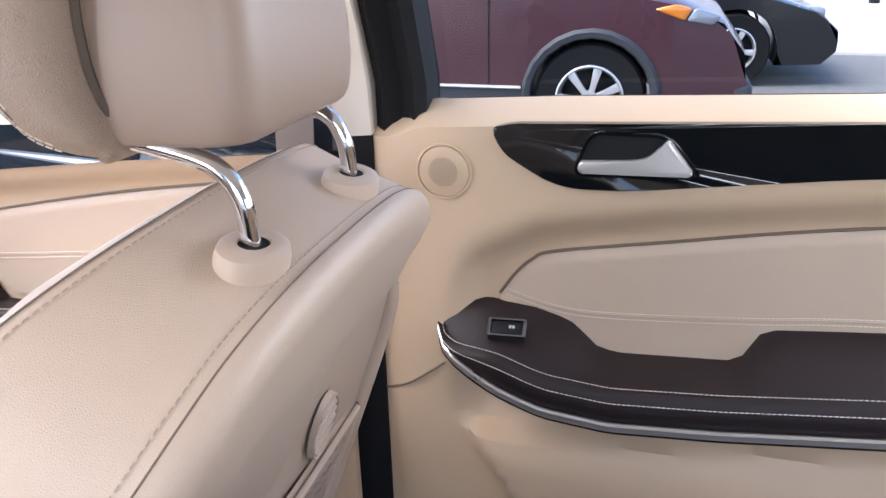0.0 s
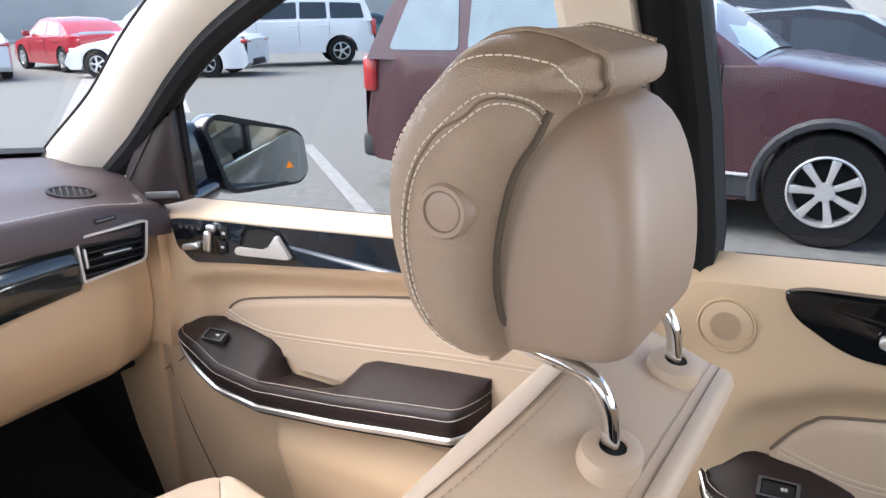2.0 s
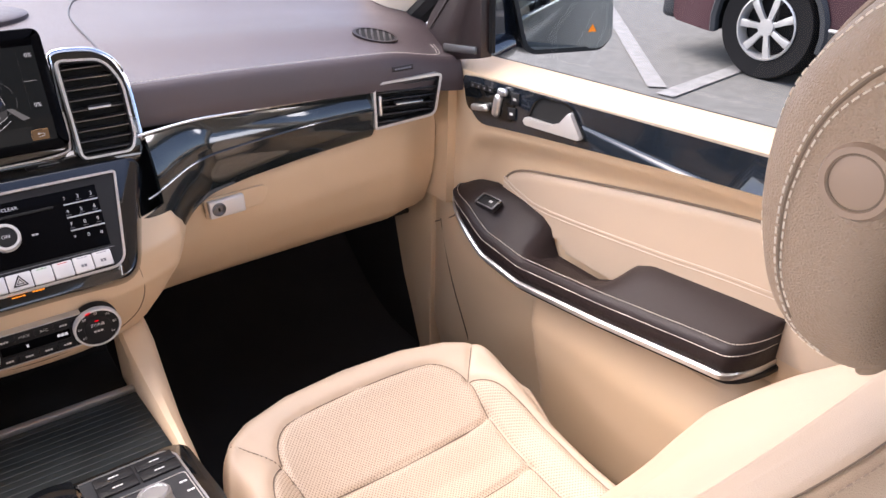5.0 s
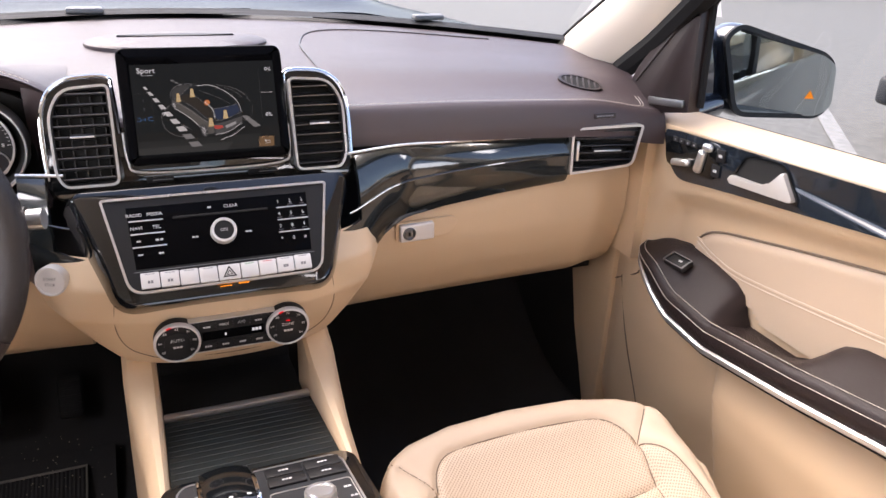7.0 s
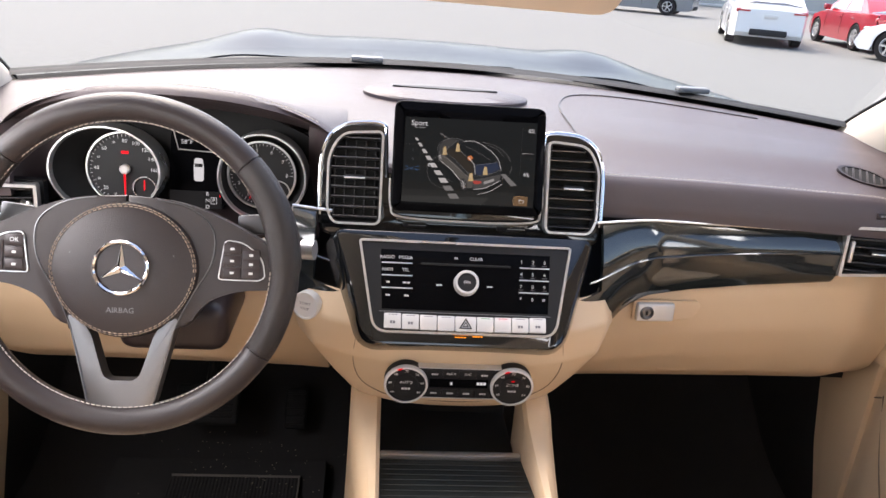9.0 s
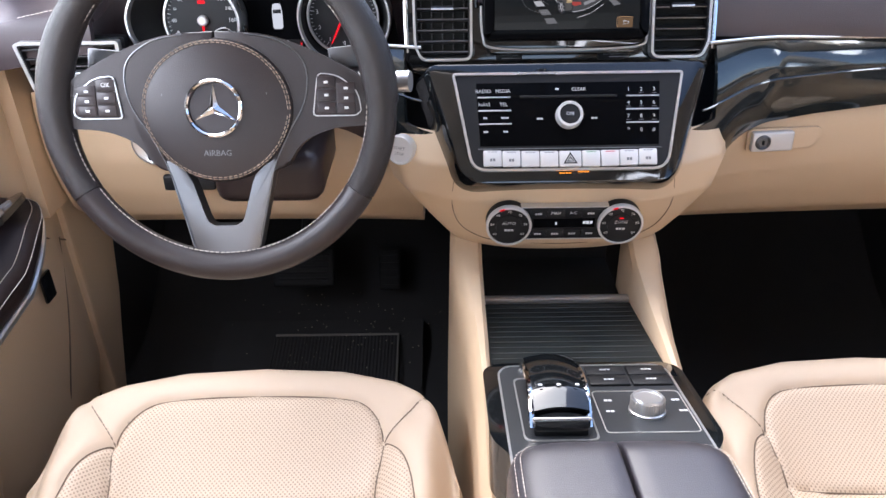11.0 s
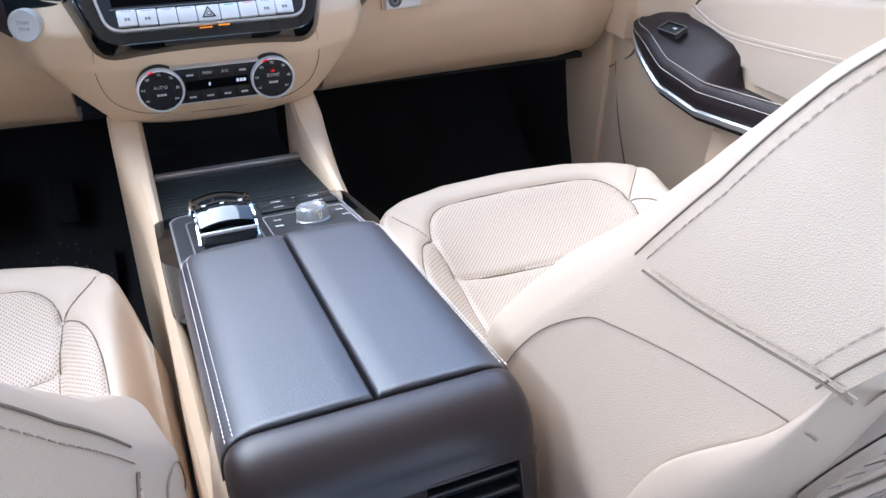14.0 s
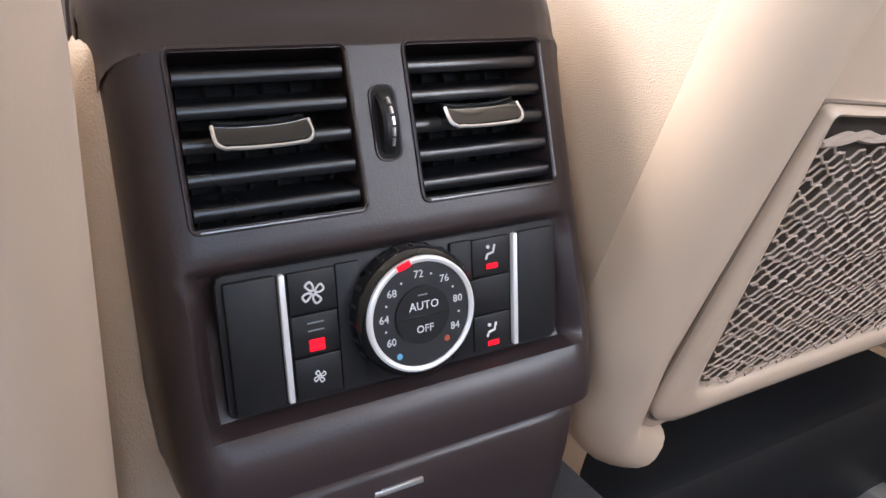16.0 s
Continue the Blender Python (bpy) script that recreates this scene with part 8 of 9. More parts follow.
    RIM = ((0.0050, 0.0345, 0.0), (0.0008, 0.0345, 0.0), (0.0, 0.0320, 0.0), (-0.0020, 0.022, 0.0), (-0.0016, 0.012, 0.0), (0.0010, 0.003, 0.001), (0.0060, -0.0045, 0.003), (0.0115, -0.0090, 0.006), (0.0170, -0.0108, 0.009), (0.0225, -0.0100, 0.012), (0.0270, -0.0075, 0.018), (0.0298, -0.0040, 0.022), (0.0308, 0.0000, 0.024), (0.0312, 0.0070, 0.026))
    part("back_shell", loft([shell_ring(*q) for q in RIM], closed=False), beige_shell, s, "smooth beige rear shell with a broad rounded rim", smooth=70)
    pm_ = Matrix((V((1, 0, 0)), U, V((1, 0, 0)).cross(U))).transposed().to_4x4()
    pm_.translation = B
    part("back_panel", transform(sheet(lambda x, y: V((x, y, 0.0005 - 0.010 * (1 - (x / 0.24) ** 2) * (1 - ((y - 0.2) / 0.24) ** 2))), span(-0.236, 0.236, 30), span(-0.022, 0.386, 26)), pm_), beige_shell, s, "beige recessed back panel")
    pocket = rounded([(-0.200, 0.010), (0.200, 0.010), (0.2310, 0.196), (0.12, 0.184), (-0.12, 0.184), (-0.2310, 0.196)], [0.026, 0.026, 0.004, 0.03, 0.03, 0.004], 6)
    rim_o = rounded([(-0.228, -0.010), (0.228, -0.010), (0.2350, 0.200), (0.12, 0.186), (-0.12, 0.186), (-0.2350, 0.200)], [0.032, 0.032, 0.004, 0.03, 0.03, 0.004], 6)
    part("pocket_frame", transform(loft([[V((o.x * (1 - k) + i_.x * k, o.y * (1 - k) + i_.y * k, h)) for o, i_ in zip(rim_o, pocket)] for k, h in ((0.0, -0.004), (0.0, 0.0052), (0.06, 0.0075), (0.35, 0.0092), (0.75, 0.0085), (0.95, 0.0066), (1.0, 0.0035), (1.0, -0.004))], caps=False), pm_), beige_shell, s, "beige pocket frame", smooth=60)
    part("frame_gap", transform(tube([V((p.x * 1.004, p.y, 0.0030)) for p in inset(rim_o, -0.0012)], 0.0010, 5, closed=True), pm_), groove, s)
    part("pocket_back", transform(loft([[V((p.x * k, 0.09 + (p.y - 0.09) * k, 0.0012)) for p in inset(pocket, 0.001)] for k in (1.0, 0.85, 0.65, 0.45, 0.25, 0.08)]), pm_), pocket_crease_dark, s)
    # elastic cord net of flat six-sided meshes
    net = bmesh.new()
    pin = inset(pocket, 0.0010)
    amp, pw = 0.0021, 0.0150
    lines = []
    for r in range(int(0.19 / (2 * amp)) + 2):
        row = []
        for c in range(-18, 19):
            for ph, up in ((0.0, 1), (0.26, 1), (0.5, -1), (0.76, -1)):
                x = (c + ph) * pw + 0.0016 * math.sin(r * 1.7 + c * 0.31)
                y = 0.0005 + r * 2 * amp + up * amp * 0.92 * (1 if r % 2 else -1) + 0.0010 * math.sin(x * 41 + r * 0.4)
                row.append(V((x, y, 0.0054 + 0.0009 * math.sin(x * 40 + r))))
        run = []
        for p in row:
            if inside((p.x, p.y), pin) and p.y < 0.176 + 0.004 * math.cos(p.x * 28):
                run.append(p)
            else:
                if len(run) > 2:
                    lines.append(run)
                run = []
        if len(run) > 2:
            lines.append(run)
    rows_v, faces_v, base = [], [], 0
    for run in lines:
        bm_run = tube(run, 0.00062, 4)
        bm_run.verts.index_update()
        rows_v += [v.co.copy() for v in bm_run.verts]
        faces_v += [[v.index + base for v in f.verts] for f in bm_run.faces]
        base += len(bm_run.verts)
        bm_run.free()
    me_net = bpy.data.meshes.new("net")
    me_net.from_pydata(rows_v, [], faces_v)
    net.from_mesh(me_net)
    bpy.data.meshes.remove(me_net)
    part("pocket_net", transform(net, pm_), mesh_cord, s, "taupe elastic net", kind="stuff")
    for k in range(2):
        part("net_hem", transform(tube([V((x, 0.179 + 0.004 * math.cos(x * 28) + 0.0016 * math.sin(x * 150 + 2 * k), 0.0055 + 0.0012 * math.cos(x * 150 + 2 * k))) for x in span(-0.226, 0.226, 90)], 0.0017, 6), pm_), mesh_cord, s)
    # oval slotted openings high on the panel
    for sx in (-1, 1):
        oc = pm_ @ pose(sx * 0.128, 0.246, 0.0, 0, 0, sx * 20)
        el = [V((0.024 * math.cos(a), 0.050 * math.sin(a))) for a in span(0, 2 * math.pi, 32)[:-1]]
        ov = part("slot_ring", transform(loft([[V((p.x * k, p.y * k, z)) for p in el] for k, z in ((1.08, -0.004), (1.06, 0.0020), (1.0, 0.0030), (0.94, 0.0010), (0.93, -0.004))], caps=False), oc), beige_shell, s, "oval slotted opening")
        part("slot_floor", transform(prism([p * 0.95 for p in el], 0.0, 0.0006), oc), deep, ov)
        for k in range(6):
            yy = -0.036 + 0.0144 * k
            hw = 0.024 * 0.93 * math.sqrt(max(0, 1 - (yy / 0.048) ** 2))
            part("slot_bar", transform(rbox(2 * hw, 0.0046, 0.004, 0.0014, c=(0, yy, 0.0008)), oc), beige_shell, ov)

    # headrest posts, collars and cushions
    for x in (-0.072, 0.072):
        c = V((cx + x, 0.2895, 1.2005))
        col = part("post_collar", transform(lathe([(0.0262, -0.012), (0.0262, 0.004), (0.0245, 0.0095), (0.019, 0.0120), (0.0115, 0.0120), (0.0105, 0.0085), (0.0, 0.0080)], 36), Matrix.Translation(c) @ pose(0, 0, 0, 12, 0, 0) @ Matrix.Diagonal((1.0, 0.80, 1, 1))), beige_shell, s, "beige post collar")
        part("post_hole", transform(lathe([(0.0108, 0.0), (0.0108, 0.0102), (0, 0.0102)], 20), Matrix.Translation(c) @ pose(0, 0, 0, 12, 0, 0)), deep, col)
        part("headrest_post", tube(spline([c + V((0, -0.001, -0.01)), c + V((0, 0.000, 0.022)), c + V((0, 0.003, 0.038)), c + V((0, 0.012, 0.052)), c + V((0, 0.030, 0.060)), c + V((0, 0.070, 0.068))], 8), 0.0060, 16), chrome, s, "polished chrome headrest post")
    part("headrest_shell", loft([[V((cx + x, y, z)) for x, y in q] for q, z in HEAD(cx)]), head_shell_shaded, s, "smooth beige headrest back", smooth=75)
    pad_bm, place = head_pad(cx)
    part("headrest_pad", pad_bm, beige_head_shaded, s, "beige grained leather headrest pad", smooth=70)

    def on_pad(path, sd, out, n=8):
        # a line over the pad, lifted off the surface by out; sd 1 mirrors it to the far side
        pts = []
        for k, th in path:
            h = 0.004
            t = math.pi - th if sd > 0 else th
            p, pk, pt_ = place(k, t), place(max(0, k - h), t), place(k, t + 0.03)
            nrm = (pt_ - p).cross(p - pk)
            pts.append(p + nrm.normalized() * out if nrm.length > 1e-9 else p)
        return spline(pts, n)

    FOLD = [(0.985, 4.36), (1.04, 4.34), (1.085, 4.33), (1.112, 4.28), (1.1185, 4.22), (1.112, 2.06), (1.085, 2.02), (1.04, 2.0), (0.993, 1.98), (0.935, 1.90), (0.892, 1.88), (0.860, 1.90), (0.80, 1.93), (0.72, 1.96), (0.60, 1.98), (0.45, 1.98), (0.25, 1.98), (0.08, 1.98)]
    OUTER = [(0.890, 4.31), (1.0, 4.20), (1.072, 4.04), (1.110, 3.85), (1.116, 3.70), (1.094, 2.62), (1.03, 2.56), (0.978, 2.54), (0.942, 2.56), (0.906, 2.64), (0.863, 2.75), (0.799, 2.74), (0.712, 2.62), (0.64, 2.49), (0.5, 2.42), (0.3, 2.45), (0.14, 2.6), (0.05, 2.9)]
    ROW_A = [(0.765, 4.115), (0.842, 4.0), (0.902, 3.80), (0.918, 3.54), (0.868, 3.300), (0.784, 3.165), (0.698, 3.1418), (0.633, 3.097), (0.583, 3.052), (0.525, 3.03), (0.46, 3.0), (0.36, 2.97), (0.25, 2.95), (0.15, 2.96), (0.07, 3.02)]
    ROW_B = [(0.735, 4.05), (0.797, 3.945), (0.838, 3.81), (0.852, 3.60), (0.815, 3.365), (0.752, 3.215), (0.684, 3.16), (0.619, 3.1422), (0.561, 3.1236), (0.504, 3.0856), (0.439, 3.064), (0.36, 3.04), (0.25, 3.02), (0.17, 3.04)]
    MID = [(0.5 * (a[0] + b[0]), 0.5 * (a[1] + b[1])) for a, b in zip(ROW_A, ROW_B)]
    for sd in (-1, 1):
        # Dark tube that paints the shade where the pad meets the shell.
        part("pad_crease", tube(on_pad([(k, 4.06) for k in span(0.02, 0.84, 16)], sd, 0.0004, 3), 0.0030, 6), pocket_crease_dark, s)
        up = (sd, 0, 0.4)
        welt = on_pad(FOLD if sd < 0 else FOLD[8:], sd, 0.0002)
        part("headrest_fold", tube(welt, 0.0031, 8), beige_head_shaded, s, "piped leather edge over the headrest")
        # Dark tube that paints the shade beside the piped edge.
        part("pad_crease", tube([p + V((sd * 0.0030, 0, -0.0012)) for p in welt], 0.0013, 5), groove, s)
        part("stitching", stitches([p + V((-sd * 0.0044, 0, 0.0014)) for p in (welt[20:130] if sd < 0 else welt)], (0, 0, 1), 0.0036, 0.0018, 0.0005), thread_pale, s, kind="stuff")
        part("stitching", stitches(on_pad(OUTER, sd, 0.0004), up, 0.0036, 0.0016, 0.00052), thread_pale, s, kind="stuff")
        part("stitching", stitches(on_pad(ROW_A, sd, 0.0004), up, 0.0034, 0.0018, 0.00050), thread_pale, s, kind="stuff")
        part("stitching", stitches(on_pad(ROW_B, sd, 0.0004), up, 0.0034, 0.0018, 0.00050), thread_pale, s, kind="stuff")
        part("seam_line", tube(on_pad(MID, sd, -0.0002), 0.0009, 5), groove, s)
    # hinge button on the inner side
    bt = plane_m((cx - 0.1195, 0.3795, 1.366), (0, -1, 0), (0, 0, 1))
    btn = part("tilt_button", transform(lathe([(0.0176, -0.006), (0.0172, 0.004), (0.0155, 0.0070), (0.0128, 0.0070), (0.0120, 0.0055), (0.0118, 0.0060), (0.0, 0.0070)], 40), bt), head_shell_shaded, s, "round beige tilt button")
    part("button_gap", transform(lathe([(0.0124, 0.0058), (0.0124, 0.0066), (0.0116, 0.0066), (0.0116, 0.0058)], 40), bt), groove, btn)
    return s


def HEAD(cx):
    """Rear block of the headrest: plan outlines at rising heights."""
    out = []
    for z, wf, wr, yr in ((1.266, 0.070, 0.056, 0.312), (1.2662, 0.080, 0.066, 0.294), (1.2675, 0.0850, 0.0705, 0.2865), (1.2705, 0.0880, 0.0730, 0.2825), (1.276, 0.0898, 0.0740, 0.2795), (1.285, 0.0905, 0.0742, 0.2775), (1.300, 0.0908, 0.0738, 0.2760), (1.320, 0.0908, 0.0728, 0.2760), (1.340, 0.0906, 0.0712, 0.2775), (1.358, 0.0903, 0.0692, 0.2800), (1.375, 0.0898, 0.0665, 0.2835), (1.388, 0.0890, 0.0638, 0.2875), (1.400, 0.0875, 0.0600, 0.2925), (1.410, 0.0850, 0.0550, 0.2985), (1.418, 0.0815, 0.0490, 0.3060), (1.424, 0.0760, 0.0410, 0.3150), (1.428, 0.066, 0.030, 0.326)):
        q = rounded([(-wf, 0.372), (-wr - 0.004, yr + 0.006), (wr + 0.004, yr + 0.006), (wf, 0.372)], [0.006, 0.020, 0.020, 0.006], 8)
        out.append(([(p.x, p.y - 0.008 * (1 - (p.x / 0.095) ** 2) * (p.y < 0.33)) for p in q], z))
    return out


def head_pad(cx):
    """Leather front pad, crescent-shaped from the side, curling back over the top.
    Gives its rings and a function from (height share, angle) to a place on it."""
    def WIDE(k):
        return lerp([(0, 0.092), (0.05, 0.104), (0.12, 0.1140), (0.22, 0.1205), (0.35, 0.1240), (0.55, 0.1240), (0.75, 0.1200), (0.9, 0.1150), (1.0, 0.1100)], k)

    # side outline: rear edge and front edge of the pad, from the chin up and over
    rear = spline([(0, 0.353, 1.272), (0, 0.358, 1.300), (0, 0.356, 1.340), (0, 0.346, 1.382), (0, 0.334, 1.405), (0, 0.323, 1.4190), (0, 0.3095, 1.4290)], 8)
    front = spline([(0, 0.374, 1.258), (0, 0.416, 1.283), (0, 0.437, 1.335), (0, 0.438, 1.388), (0, 0.415, 1.434), (0, 0.370, 1.4650), (0, 0.3080, 1.4540)], 8)
    n = len(rear)

    def place(k, th):
        g = min(k, 1.0) * (n - 1)
        i = min(n - 2, int(g))
        a, b = rear[i].lerp(rear[i + 1], g - i), front[i].lerp(front[i + 1], g - i)
        c, s_ = math.cos(th), math.sin(th)
        ux = math.copysign(abs(c) ** (0.52 + 0.16 * ease(0.45, 0.8, k)), c)
        uy = math.copysign(abs(s_) ** (0.66 + 0.22 * ease(0.45, 0.8, k) if s_ > 0 else 0.40 + 0.14 * ease(0.75, 1.0, k)), s_)
        p = V((cx + WIDE(k) * ux, 0, 0)) + (a + b) / 2 + (b - a) * 0.5 * uy
        # seen from above the rear edge is bowed
        p.y += 0.026 * ease(0.62, 1.0, k) * ux * ux
        # rounded rear lip beyond the last outline, its corners drawn in
        if k > 1.0:
            e = min(1.0, (k - 1.0) / 0.12)
            sh = math.sqrt(max(0.0, 1 - e * e))
            m_ = (a + b) / 2
            p = V((cx + (p.x - cx) * (0.86 + 0.14 * sh), m_.y + 0.026 * ux * ux + (p.y - 0.026 * ux * ux - m_.y) * sh - 0.010 * e, m_.z + (p.z - m_.z) * sh))
        return p

    ks = [i / (n - 1) for i in range(n)] + [1.0 + 0.12 * q for q in (0.2, 0.4, 0.58, 0.74, 0.86, 0.95, 1.0)]
    rings = [[place(k, 2 * math.pi * j / 56) for j in range(56)] for k in ks]
    # the chin closes in a rounded edge
    c = (rear[0] + front[0]) / 2
    chin = [[V((cx + (p.x - cx) * (0.9 + 0.1 * q), c.y + (p.y - c.y) * q, c.z + (p.z - c.z) * q - 0.007 * math.sqrt(1 - q * q))) for p in rings[0]] for q in (0.0, 0.35, 0.7, 0.92)]
    bm = loft(chin + rings, caps=False)
    bmesh.ops.remove_doubles(bm, verts=bm.verts, dist=1e-5)
    return bm, place


seat_p = build_seat(0.382)
seat_d = copy_thing(seat_p, Matrix.Translation((-0.386, 0.742, 0.45)))
# the driver's backrest leans back further
hinge = Matrix.Translation((0, 0.4425, 0.700)) @ pose(0, 0, 0, 5.5, 0, 0) @ Matrix.Translation((0, -0.4425, -0.700))
for ob in seat_d.children:
    if max(v.co.z for v in ob.data.vertices) > 0.85:
        ob.matrix_basis = hinge @ ob.matrix_basis
tagged(seat_d, "beige leather driver's seat with perforated inserts, headrest and net pocket")

# seat belts down the middle pillars
strap_cloth = surf("taupe_belt_webbing", (0.16, 0.125, 0.105), 0.8, vary=0.08, grain=0.3, grain_scale=1400)
for sd, side in ((1, "passenger"), (-1, "driver")):
    belt = thing("seat_belt", (sd * 0.70, 0.50, 0.55), "taupe webbing seat belt hanging down the middle pillar", "seat belt", "seat belts")
    pts = spline([(sd * 0.690, 0.46, 1.56), (sd * 0.715, 0.465, 1.35), (sd * 0.716, 0.475, 1.10), (sd * 0.706, 0.49, 0.80), (sd * 0.700, 0.50, 0.55)], 6)
    part("strap", loft([[p + V((sd * a, b, 0)) for a, b in ((0, -0.024), (0.0016, -0.024), (0.0016, 0.024), (0, 0.024))] for p in pts]), strap_cloth, belt)
    part("guide", rbox(0.018, 0.085, 0.05, 0.008, 3, c=(sd * 0.693, 0.46, 1.575)), cream, belt)

# interior mirror foot above the dashboard
rvm = thing("rear_view_mirror", (0.03, 0.98, 1.47), "interior mirror with a beige lower shell", "mirror")
part("shell", transform(loft([[V((p.x * s, p.y * s, h)) for p in rounded([(-0.115, -0.030), (0.115, -0.030), (0.125, 0.03), (-0.125, 0.03)], 0.02, 5)] for s, h in ((0.6, -0.035), (0.95, -0.025), (1.0, -0.006), (1.0, 0.004))]), plane_m((-0.040, 0.96, 1.449), (1, -0.22, 0), (0, 0.05, 1))), beige_shell, rvm)
part("stem", tube([(-0.02, 0.985, 1.49), (-0.01, 1.03, 1.56), (0, 1.02, 1.63)], 0.012, 8), matt_black, rvm)


# ---- parked vehicles ----
def paint(name, c, rough=0.18):
    return surf(name, c, rough, coat=0.45, coat_rough=0.10, vary=0.08, vary_scale=2.0, rough_vary=0.03)


dark_glass = surf("dark_vehicle_glass", (0.02, 0.028, 0.032), 0.05, vary=0.2, coat=0.5, rough_vary=0.02)
# Sky reflection on vehicle panes, put into a pale base colour.
sky_glass = surf("painted_sky_vehicle_glass", (0.20, 0.27, 0.30), 0.08, vary=0.2, coat=0.6, rough_vary=0.02)
cladding = surf("dark_grey_cladding", (0.035, 0.038, 0.042), 0.6, vary=0.1, grain=0.2, grain_scale=500)
red_lamp = surf("red_tail_lamp", (0.45, 0.015, 0.02), 0.15, coat=1.0, vary=0.1)
amber_lamp = surf("amber_lamp", (0.75, 0.22, 0.01), 0.15, coat=1.0, vary=0.1)
clear_lamp = surf("clear_headlamp", (0.30, 0.32, 0.34), 0.12, metal=0.4, coat=0.5, vary=0.1)
alloy = surf("silver_alloy", (0.62, 0.61, 0.59), 0.32, metal=0.6, vary=0.08)


def wheel_part(root, c, r, side, spokes, w=0.23, rim_k=0.62, rim_mat=None):
    """A road wheel in the frame c with its axle along x; side: the way the rim faces."""
    m = c @ pose(0, 0, 0, 0, 90 * side, 0)
    ty = part("wheel", transform(lathe([(r * 0.64, -w / 2), (r * 0.93, -w / 2), (r, -w * 0.38), (r, w * 0.38), (r * 0.95, w / 2), (r * rim_k, w / 2 - 0.01), (r * rim_k, w * 0.1), (0, w * 0.1)], 40), m), rubber, root, "black tyre on an alloy wheel")
    rimm = rim_mat or alloy
    part("rim", transform(lathe([(r * rim_k, w * 0.2), (r * rim_k, w / 2), (r * (rim_k - 0.03), w / 2 + 0.004), (r * (rim_k - 0.07), w / 2 - 0.03), (r * (rim_k - 0.08), w * 0.15)], 40), m), rimm, ty)
    part("brake", transform(lathe([(r * 0.45, w * 0.12), (r * 0.45, w * 0.14), (0, w * 0.14)], 24), m), deep, ty)
    for k in range(spokes):
        a = 360 * k / spokes
        L = r * (rim_k - 0.05)
        o = rounded([(0.02, -0.018), (L * 0.55, -0.020), (L, -0.030), (L, 0.030), (L * 0.55, 0.020), (0.02, 0.018)], 0.012, 2)
        part("spoke", transform(prism(o, w * 0.36, w * 0.47, 0.008), m @ pose(0, 0, 0, 0, 0, a + 12)), rimm, ty)
    part("hub_cap", transform(lathe([(r * 0.17, w * 0.40), (r * 0.16, w * 0.50), (0, w * 0.51)], 20), m), rimm, ty)
    return ty


